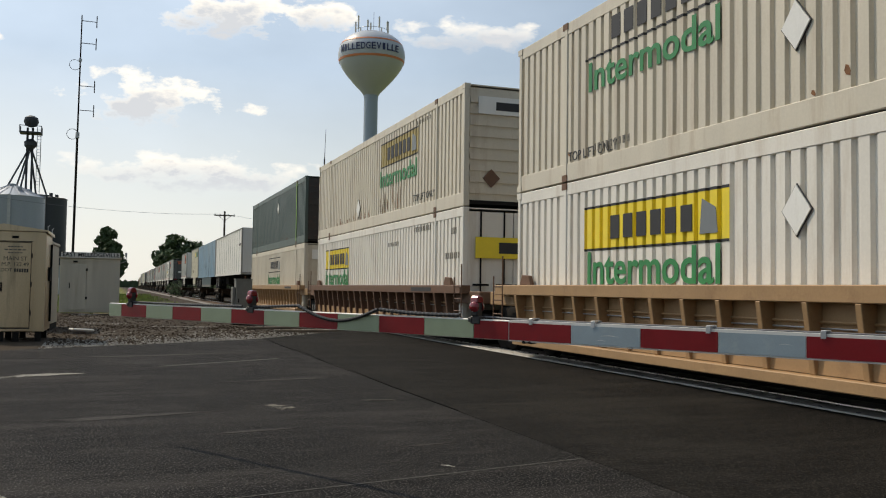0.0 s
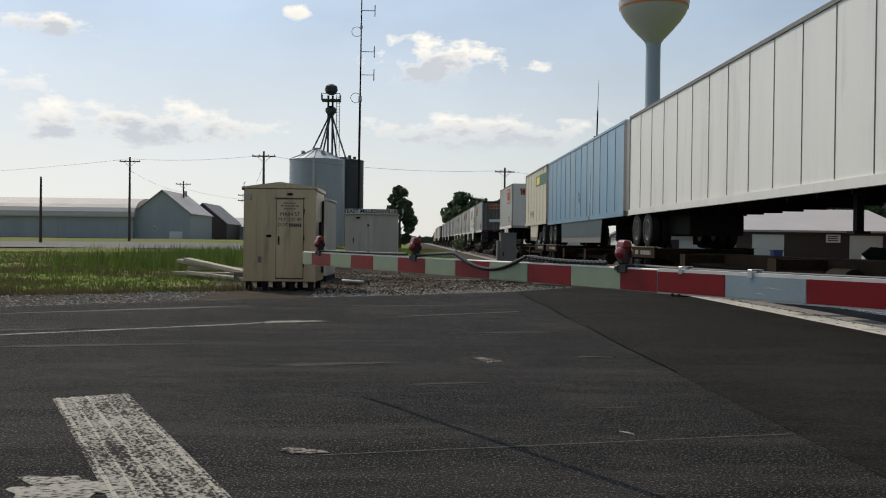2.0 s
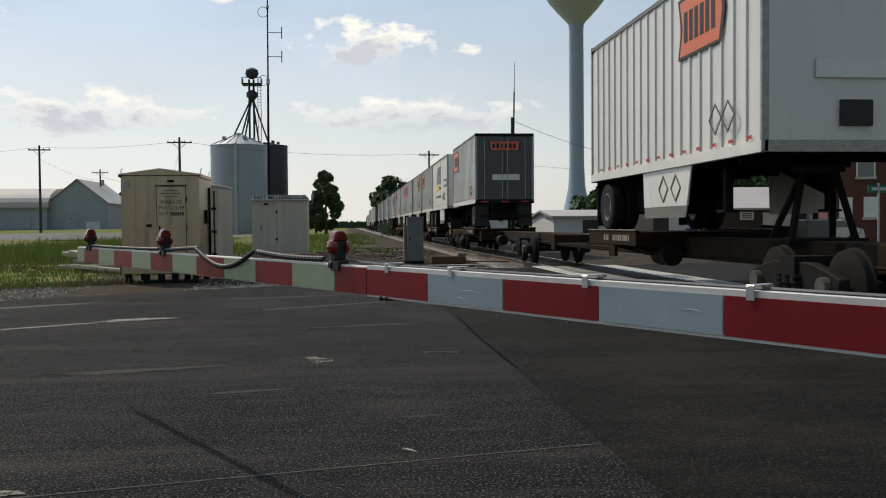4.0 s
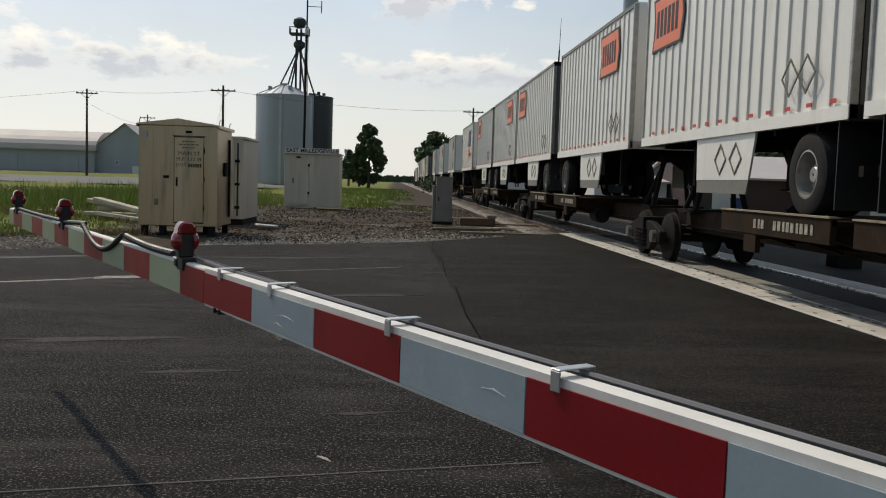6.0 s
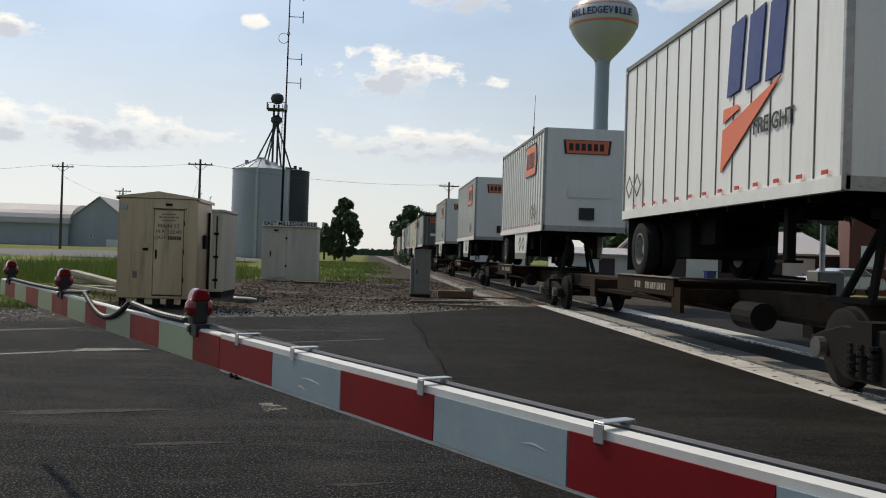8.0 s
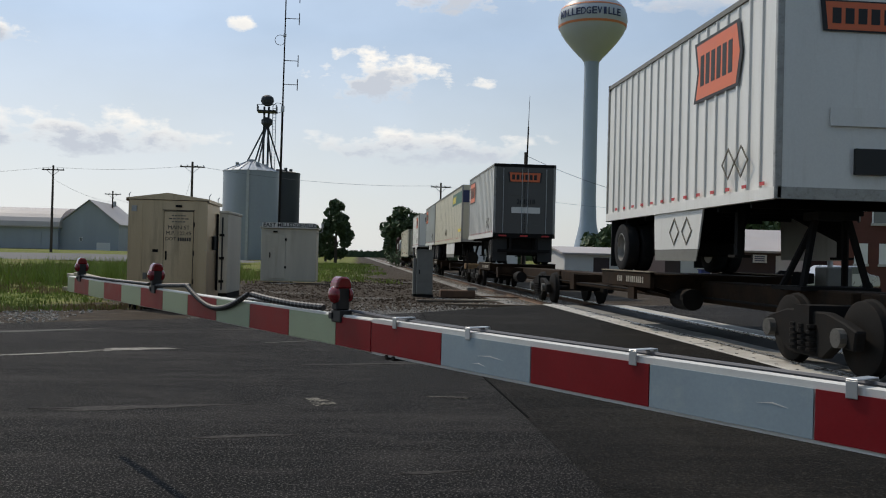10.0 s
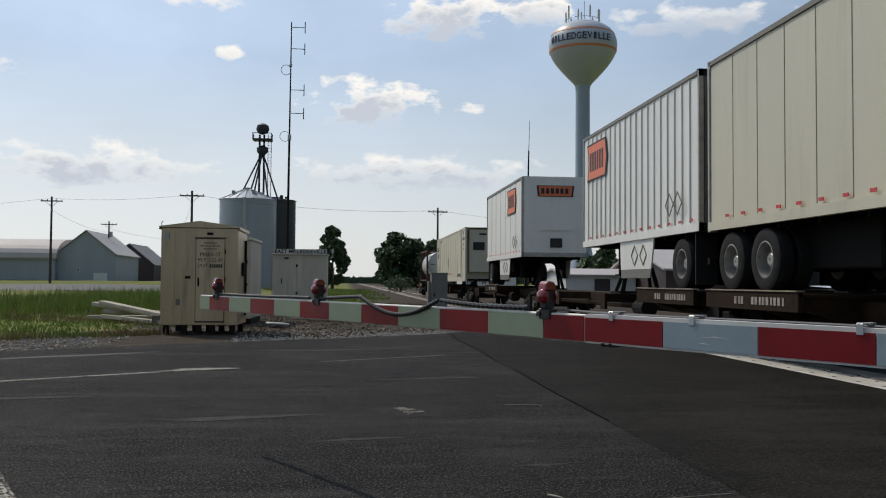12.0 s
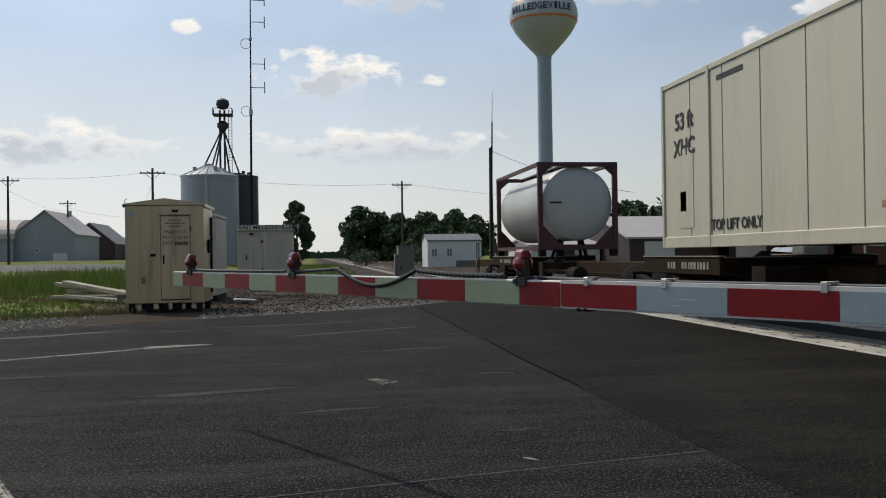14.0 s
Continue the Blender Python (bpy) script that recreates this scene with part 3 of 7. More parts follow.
def build_ground():
    xs = [-4200, -2000, -900, -400, -250, -160] + [-120 + 4 * i for i in range(18)] + [-48 + 1.2 * i for i in range(84)] + [56, 64, 75, 90, 120, 180, 300, 700, 1600, 4200]
    ys = [-900, -300, -100, -40, -15, 0, 10, 15] + [18 + 1.2 * i for i in range(70)] + [106 + 6 * i for i in range(20)] + [240, 280, 350, 500, 900, 1700, 4600]
    g = Geo()
    for y in ys:
        for x in xs:
            g.v.append((x, y, ground_height(x, y)))
    n = len(xs)
    for j in range(len(ys) - 1):
        for i in range(n - 1):
            a = j * n + i
            g.f.append((a, a + 1, a + n + 1, a + n))
    setting("ground", g, M["ground"], "bare soil, gravel and turf beside the railway", "ground", smooth=True)


build_ground()

# worn road surface, with a newer strip laid beside the track
road = [(-60, -30), (-38, -5), (-20, 7.3), (-8.5, 14.9), (-5.2, 17.2), (-2.7, 18.9), (-0.7, 20.0), (1.87, 21.8), (1.87, -26)]
setting("road", Geo().prism(road, "z", -0.3, 0.0), M["asphalt"], "worn dark asphalt road with faded markings", "road")
strip = [(1.87, -26), (1.87, 21.8), (3.2, 23.5), (4.5, 25.2), (5.4, 26.1), (5.97, 26.7), (5.97, -26)]
setting("road_patch", Geo().prism(strip, "z", -0.3, 0.004), M["new_asphalt"], "newer smooth asphalt strip beside the crossing", "road")
strip2 = [(8.62, -26), (8.62, 27), (12, 28.5), (60, 44), (120, 62), (120, 0), (40, -26)]
setting("road_beyond", Geo().prism(strip2, "z", -0.3, 0.0), M["asphalt"], "asphalt road beyond the railway track", "road")
setting("gauge_panel", Geo().box(7.06, 7.89, -26, 26.9, -0.25, 0.004), M["rubber"], "dark rubber crossing surface between the rails", "crossing panel")


def paint_strip(name, p, q, w0, w1, label, z=0.004, mat="line"):
    p, q = Vector(p), Vector(q)
    d = (q - p).normalized()
    n = Vector((-d.y, d.x))
    pts = [p + n * w0 / 2, q + n * w1 / 2, q - n * w1 / 2, p - n * w0 / 2]
    return setting(name, Geo().prism([tuple(a) for a in pts], "z", z - 0.003, z), M[mat], label, "road marking")


def blotch(name, x, y, rx, ry, turn, seed, label, z=0.005, mat="old_paint"):
    """A ragged island of worn paint."""
    rnd = random.Random(seed)
    pts, n = [], 34
    for k in range(n):
        a = 2 * math.pi * k / n
        r = 1 + 0.2 * math.sin(3 * a + seed) + 0.14 * math.sin(7 * a + 2 * seed) + rnd.uniform(-0.16, 0.16)
        u, v = rx * r * math.cos(a), ry * r * math.sin(a)
        c, w = math.cos(radians(turn)), math.sin(radians(turn))
        pts.append((x + u * c - v * w, y + u * w + v * c))
    return setting(name, Geo().prism(pts, "z", z - 0.003, z), M[mat], label, "road marking")


def worn_paint(name, paint, cover, turn):
    """Road paint rubbed off the stone chips in grooves along its length."""
    mat = bpy.data.materials.new(name)
    mat.use_nodes = True
    nt = mat.node_tree
    N, L = nt.nodes.new, nt.links.new
    b = nt.nodes["Principled BSDF"]
    g = N("ShaderNodeNewGeometry")
    total = None
    for scale, stretch, weight in ((48, 1.6, 1.0), (17, 1.0, 0.55), (9, 14.0, 0.5), (1.6, 1.0, 0.5)):
        mp = N("ShaderNodeMapping")
        mp.vector_type = "TEXTURE"
        mp.inputs["Rotation"].default_value, mp.inputs["Scale"].default_value = (0, 0, radians(turn)), (stretch, 1, 1)
        n = N("ShaderNodeTexNoise")
        n.inputs["Scale"].default_value, n.inputs["Detail"].default_value = scale, 3
        L(g.outputs["Position"], mp.inputs[0]), L(mp.outputs[0], n.inputs["Vector"])
        m = N("ShaderNodeMath")
        m.operation = "MULTIPLY_ADD"
        m.inputs[1].default_value, m.inputs[2].default_value = weight, -0.5 * weight
        L(n.outputs["Fac"], m.inputs[0])
        if total is not None:
            L(total, m.inputs[2])
            m2 = N("ShaderNodeMath")
            m2.operation = "SUBTRACT"
            m2.inputs[1].default_value = 0.5 * weight
            L(m.outputs[0], m2.inputs[0])
            m = m2
        total = m.outputs[0]
    r = N("ShaderNodeMapRange")
    r.inputs["From Min"].default_value, r.inputs["From Max"].default_value = -0.1 - cover, 0.12 - cover
    L(total, r.inputs["Value"])
    mx = N("ShaderNodeMix")
    mx.data_type = "RGBA"
    mx.inputs["A"].default_value, mx.inputs["B"].default_value = (0.022, 0.02, 0.018, 1), (*paint, 1)
    L(r.outputs[0], mx.inputs["Factor"]), L(mx.outputs["Result"], b.inputs["Base Color"])
    b.inputs["Roughness"].default_value, b.inputs["Specular IOR Level"].default_value = 0.9, 0.1
    bp = N("ShaderNodeBump")
    bp.inputs["Strength"].default_value, bp.inputs["Distance"].default_value = 0.7, 0.01
    L(total, bp.inputs["Height"]), L(bp.outputs[0], b.inputs["Normal"])
    return mat


M["bar_paint"] = worn_paint("rubbed_stop_line_paint", (0.3, 0.285, 0.25), 0.0, -63.2)
M["thick_line"] = worn_paint("thicker_road_paint", (0.36, 0.34, 0.29), 0.09, -63.2)
M["scrap_paint"] = worn_paint("flaked_old_paint", (0.26, 0.24, 0.2), -0.02, 12)
M["line"] = worn_paint("faded_edge_paint", (0.33, 0.31, 0.27), 0.05, 17)
paint_strip("stop_line", (-3.24, 6.24), (-1.08, 1.85), 0.56, 0.52, "wide worn white stop line on asphalt", mat="bar_paint")
for off, wide in ((-0.24, 0.026), (-0.14, 0.018), (-0.03, 0.022), (0.09, 0.016), (0.24, 0.026)):
    paint_strip("stop_line_band", (-3.24 + 0.897 * off, 6.24 + 0.44 * off), (-1.08 + 0.86 * off, 1.85 + 0.42 * off), wide, wide * 0.8, "band of thicker white paint on the stop line", 0.0065, mat="thick_line")
paint_strip("edge_line", (-16.0, 4.1), (-2.75, 12.72), 0.1, 0.11, "faded white edge line")
blotch("edge_line_patch", -2.62, 12.82, 0.5, 0.15, 25, 3, "patch of bare paint at the line's end", 0.006, "line")
paint_strip("edge_line_rest", (-0.95, 13.97), (1.2, 15.27), 0.08, 0.09, "faded rest of a white edge line", mat="old_paint")
blotch("edge_line_outer", -5.6, 14.9, 2.0, 0.14, 32, 5, "pale worn streak on the road's shoulder", 0.003)
paint_strip("seam_line", (-1.25, 4.32), (1.85, 4.98), 0.014, 0.014, "thin pale seam across the asphalt", mat="old_paint")
blotch("paint_patch", -1.35, 4.42, 0.14, 0.065, -15, 7, "small square of old paint", 0.006, "scrap_paint")
blotch("paint_scrap", 0.09, 8.57, 0.1, 0.22, 20, 9, "scrap of worn paint", mat="scrap_paint")
blotch("paint_scrap", 1.35, 8.9, 0.19, 0.05, -10, 11, "scrap of worn paint", mat="scrap_paint")
blotch("paint_chip", 0.72, 4.99, 0.05, 0.012, -50, 15, "small white paint chip", mat="thick_line")
blotch("old_arrow", -2.42, 3.62, 0.3, 0.2, -15, 13, "worn patch of old road paint", 0.005, "line")
for k, (x, y, rx, ry) in enumerate([(-1.5, 8.2, 0.7, 0.1), (-4.5, 9.6, 1.1, 0.12), (-0.4, 7.0, 0.35, 0.05), (0.6, 11.5, 0.8, 0.08), (-6.5, 11.2, 1.3, 0.12), (-1.0, 16.4, 1.6, 0.15), (0.9, 5.9, 0.22, 0.03)]):
    blotch("worn_streak", x, y, rx, ry, 12, 20 + k, "pale polished streak worn into the asphalt", 0.003, "worn_streak")
crack = [(1.98, 21.6), (1.88, 19.0), (1.95, 16.5), (1.86, 14.0), (1.92, 12.6), (1.86, 10.2), (1.88, 7.8), (1.84, 5.5)]
g = Geo()
for k, ((ax, ay), (bx, by)) in enumerate(zip(crack, crack[1:])):
    if k in (3, 6):
        continue
    g.prism([(ax - 0.008, ay), (ax + 0.01, ay), (bx + 0.01, by), (bx - 0.008, by)], "z", 0.004, 0.0085)
setting("seam_crack", g, M["crack"], "dark open seam along the newer asphalt", "crack")


def rail(x, y0, y1, label, name="rail"):
    t = thing(name, label, "rail", pose(x, 0, 0), "running rails", "structure")
    head = Geo().prism([(-0.036, RAIL_TOP - 0.035), (-0.033, RAIL_TOP - 0.004), (-0.025, RAIL_TOP), (0.025, RAIL_TOP), (0.033, RAIL_TOP - 0.004), (0.036, RAIL_TOP - 0.035)], "y", y0, y1)
    part("rail_head", head, M["rail"], t, "polished steel running surface")
    web = Geo().prism([(-0.07, RAIL_TOP - 0.18), (-0.07, RAIL_TOP - 0.165), (-0.01, RAIL_TOP - 0.14), (-0.01, RAIL_TOP - 0.035), (0.01, RAIL_TOP - 0.035), (0.01, RAIL_TOP - 0.14), (0.07, RAIL_TOP - 0.165), (0.07, RAIL_TOP - 0.18)], "y", y0, y1)
    part("rail_web", web, M["rail_side"], t, "rusty web and foot")


rail(XT - 0.75, -60, 900, "steel running rail, polished on top")
rail(XT + 0.75, -60, 900, "steel running rail, polished on top")


def ballast_bed():
    g = Geo()
    prof = [(-3.3, -0.42), (-2.2, -0.2), (-1.4, -0.145), (1.4, -0.145), (2.2, -0.2), (3.3, -0.42)]
    ys = [26.75] + [28 + 2.0 * i for i in range(39)] + [120, 160, 240, 400, 900]
    for y in ys:
        for x, z in prof:
            g.v.append((XT + x, y, z))
    n = len(prof)
    for j in range(len(ys) - 1):
        for i in range(n - 1):
            a = j * n + i
            g.f.append((a, a + 1, a + n + 1, a + n))
    setting("ballast", g, M["ballast"], "grey crushed stone ballast under the track", "ballast", smooth=True)
    south = Geo()
    south.prism([(XT - 3.3, -0.42), (XT - 1.4, -0.145), (XT + 1.4, -0.145), (XT + 3.3, -0.42)], "y", -60, -26.1)
    setting("ballast_south", south, M["ballast"], "grey crushed stone ballast under the track", "ballast")


ballast_bed()
tie_me = Geo().box(-1.3, 1.3, -0.115, 0.115, -0.17, 0.0).mesh("tie", M["tie"], 0.01)
for i in range(150):
    o = new("tie", tie_me)
    o.matrix_basis = pose(XT, 27.2 + 0.53 * i, -0.13, 0, 0, random.uniform(-0.6, 0.6))
    tagged(o, "weathered wooden railway tie in ballast", "railway tie", "ties under the track", "structure")


def rocks(name, spots, label, mat="stone"):
    g = Geo()
    rng = np.random.default_rng(5)
    base = np.array([(1, 0, 0), (-1, 0, 0), (0, 1, 0), (0, -1, 0), (0, 0, 1), (0, 0, -1)], float)
    faces = [(0, 2, 4), (2, 1, 4), (1, 3, 4), (3, 0, 4), (2, 0, 5), (1, 2, 5), (3, 1, 5), (0, 3, 5)]
    for x, y, z, r in spots:
        a = rng.uniform(0, 6.28)
        c, s = math.cos(a), math.sin(a)
        p = base * rng.uniform(0.6, 1.25, (6, 3)) * (r, r * 0.8, r * 0.6) + rng.uniform(-0.25, 0.25, (6, 3)) * r
        n = len(g.v)
        g.v += [(x + c * q[0] - s * q[1], y + s * q[0] + c * q[1], z + q[2]) for q in p]
        g.f += [tuple(n + k for k in f) for f in faces]
    me = bpy.data.meshes.new(name)
    me.from_pydata(g.v, [], g.f)
    me.materials.append(M[mat])
    tagged(new(name, me), label, "stones", "", "stuff")


rng = np.random.default_rng(2)
spots = []
for _ in range(9000):
    y = 26.95 + 43 * rng.random() ** 1.8
    x = XT + rng.uniform(-3.3, 3.3)
    z = -0.15 - max(0, abs(x - XT) - 1.5) * 0.13
    spots.append((x, y, z + 0.01, rng.uniform(0.02, 0.05)))
rocks("ballast_stones", spots, "loose grey ballast stones between the ties")
spots = []
for _ in range(7000):
    if rng.random() < 0.45:
        x, y = rng.uniform(-15, -5.6), 0
        y = 20.7 + 0.66 * x + 5.6 * rng.random() ** 1.2
    else:
        x = rng.uniform(-3.2, 5.5)
        y = 20.6 + 0.64 * x + abs(rng.normal(0.3, 1.9))
        if x > 1.87:
            y = max(y, 21.9 + 1.19 * (x - 1.87))
    spots.append((x, y, ground_height(x, y) + 0.01, rng.uniform(0.015, 0.05)))
rocks("verge_gravel", spots, "loose pale gravel along the asphalt edge")


M["clod"] = surface("dark_soil_clod", (0.035, 0.026, 0.018), 0.95, vary=0.5, scale=3, fine=12, bump=0.2, world_space=True, spec=0.05)
spots, clods = [], []
for _ in range(9000):
    x, y = rng.uniform(-4.5, 5.2), 21.5 + 34 * rng.random() ** 1.5
    y = max(y, 21.4 + 0.66 * x if x < 1.87 else 22.6 + 1.19 * (x - 1.87))
    if -5.3 < x < -3.2 and y < 25 or y > 42.5 and -4.3 < x < -1.3:
        continue
    heap = noise.noise(Vector((x * 0.5, y * 0.35, 3.0)))
    (spots if heap > 0.3 else clods).append((x, y, ground_height(x, y) + 0.005, rng.uniform(0.01, 0.032) * (1 + y / 60)))
rocks("yard_stones", spots, "pale broken stones scattered over the bare yard")
rocks("soil_clods", clods, "dark clods of bare soil beside the track", "clod")


def grass(name, area, count, h, label, seed, mat="grass"):
    rng = np.random.default_rng(seed)
    v, f = [], []
    while len(f) < count:
        x, y = area(rng)
        clump = rng.uniform(0.6, 1.5)
        for _ in range(6):
            px, py = x + rng.normal(0, 0.12), y + rng.normal(0, 0.12)
            hh = h * clump * rng.uniform(0.5, 1.2)
            a, w = rng.uniform(0, 6.28), rng.uniform(0.008, 0.02) * (1 + y / 60)
            lx, ly = rng.normal(0, 0.25, 2) * hh
            z = ground_height(px, py) - 0.02
            n = len(v)
            v += [(px - w * math.cos(a), py - w * math.sin(a), z), (px + w * math.cos(a), py + w * math.sin(a), z), (px + lx, py + ly, z + hh)]
            f.append((n, n + 1, n + 2))
    me = bpy.data.meshes.new(name)
    me.from_pydata(v, [], f)
    me.materials.append(M[mat])
    tagged(new(name, me), label, "grass", "", "stuff")


def left_meadow(r):
    y = 19.5 + 56 * r.random() ** 1.25
    x = r.uniform(-0.55 * y - 2, -6.2 + 1.2 * math.sin(y))
    return x, max(y, 26.0 + 0.66 * x + r.random())


def far_strip(r):
    y = 46 + 90 * r.random()
    return r.uniform(-7, 2.0 + math.sin(y * 0.3)), y


grass("meadow_grass", left_meadow, 34000, 0.12, "mixed green and dry meadow grass", 3)
M["dry_grass"] = surface("dry_meadow_stalks", (0.24, 0.17, 0.08), 0.9, vary=0.5, scale=0.3, fine=4, bump=0.0, world_space=True, dirt=(0.12, 0.08, 0.04), dirt_amount=0.8)


def dry_patches(r):
    while True:
        x, y = left_meadow(r)
        if noise.noise(Vector((x * 0.16, y * 0.3, 7.0))) > 0.05:
            return x, y


grass("dry_grass", dry_patches, 22000, 0.15, "dry brown patches in the meadow", 5, "dry_grass")
grass("tall_weeds", lambda r: (r.normal(-11.5, 2.6), r.normal(47, 6)), 11000, 0.7, "tall green weeds behind the signal case", 4)
grass("strip_grass", far_strip, 14000, 0.22, "green grass strip beside the railway", 6)
def far_street():
    line = [(-260, 40), (-160, 68), (-120, 80), (-90, 88), (-60, 97), (-45, 101), (-30, 106), (-20, 110), (-11, 114)]
    g = Geo()
    for x, y in line:
        for k in (-19, -12, -5, 1):
            g.v.append((x + k * 0.28, y + k, max(ground_height(x + dx, y + k) for dx in (-8, -4, 0, 4, 8)) + 0.06))
    for i in range(len(line) - 1):
        for k in range(3):
            a = 4 * i + k
            g.f.append((a, a + 4, a + 5, a + 1))
    setting("far_street", g, M["far_road"], "pale street in front of the farm sheds", "street")


far_street()

# ---- train ----
MOVERS = []                     # thing, its place along the train, height


def train_y(t):
    """How far the train has come by t seconds."""
    if t < 2.7:
        return 23.9 * t
    if t < 4.8:
        return 64.53 + 24.79 * (t - 2.7)
    if t < 9:
        return 116.6 + 24.0 * (t - 4.8)
    return 217.4 + 24.8 * (t - 9)


def on_train(ob, u, z=0.0):
    ob.matrix_basis = pose(XT, u, z)
    MOVERS.append((ob, u, z))
    return ob


FACE = -1.3                     # the near flank of a trailer


def flank(y, z, x=FACE - 0.045):
    return pose(x, y, z, 0, 0, -90)


def wheel_meshes():
    tyre = Geo().lathe([(0.3, -0.13), (0.44, -0.14), (0.495, -0.11), (0.51, 0.0), (0.495, 0.11), (0.44, 0.14), (0.3, 0.13), (0.29, 0.0), (0.3, -0.13)], 28, axis="x", caps=False).mesh("tyre", M["tyre"], smooth=True)
    rim = Geo().lathe([(0.305, -0.12), (0.275, -0.125), (0.268, 0.07), (0.15, 0.09), (0.13, 0.0), (0.09, -0.04), (0.02, -0.04), (0.02, 0.12), (0.3, 0.12)], 24, axis="x", caps=False).mesh("rim", M["rim"], smooth=True)
    return tyre, rim


TYRE, RIM = wheel_meshes()
W_TREAD = Geo().lathe([(0.2, -0.07), (0.43, -0.07), (0.46, -0.05), (0.46, 0.035), (0.49, 0.05), (0.49, 0.07), (0.2, 0.07)], 28, axis="x").mesh("wheel", M["dark_metal"], smooth=True)


def emblem(parent, y, z, w, h, colour, near_face=False, bars=1, border="ink", y_end=-0.03):
    """A slanted emblem plate with plain bars, on the near flank or on the end wall (x = y there)."""
    k = 0.07 * h
    out = [(-w / 2 - k, -h / 2), (w / 2 - k, -h / 2), (w / 2 + k, 0.0), (w / 2 - k, h / 2), (-w / 2 - k, h / 2), (-w / 2 + k, 0)]
    if near_face:
        out = [(-w / 2 + 0.05, -h / 2), (w / 2 - 0.05, -h / 2), (w / 2, h / 2), (-w / 2, h / 2)]

    def plate(s, d0, d1):
        pts = [(a * s, b * s) for a, b in out]
        if near_face:
            return Geo().prism([(y + a, z + b) for a, b in pts], "y", y_end - d1, y_end - d0)
        return Geo().prism([(y - a, z + b) for a, b in pts], "x", FACE - 0.001 - d1 * 0.5, FACE + 0.001 - d0 * 0.5)
    e = part("emblem", plate(1.0, 0, 0.004), M[border], parent, "plain emblem plate with dark border")
    s = 1 - 0.1
    part("emblem_field", plate(s, 0.004, 0.008), M[colour], e)
    for j in range(bars):
        n = 6
        for i in range(n):
            a0 = -w * 0.38 + i * w * 0.76 / n
            wd, hh = w * 0.76 / n * 0.68, h * 0.5
            if near_face:
                gg = Geo().box(y + a0, y + a0 + wd, y_end - 0.012, y_end - 0.008, z - hh / 2, z + hh / 2)
            else:
                gg = Geo().box(FACE - 0.008, FACE - 0.005, y - a0 - wd, y - a0, z - hh / 2, z + hh / 2)
            part("bar", gg, M[border], e)
    return e


def placard(parent, y, z, s=0.27, mat="stencil_dark", x=FACE - 0.036):
    g = Geo()
    for k in range(4):
        a0, a1 = math.pi / 2 * k, math.pi / 2 * (k + 1)
        p0, p1 = (y + s * math.cos(a0), z + s * math.sin(a0)), (y + s * math.cos(a1), z + s * math.sin(a1))
        q0, q1 = (y + s * 0.86 * math.cos(a0), z + s * 0.86 * math.sin(a0)), (y + s * 0.86 * math.cos(a1), z + s * 0.86 * math.sin(a1))
        g.prism([p0, p1, q1, q0], "x", x - 0.012, x)
    return part("placard_holder", g, M[mat], parent, "diamond placard frame")


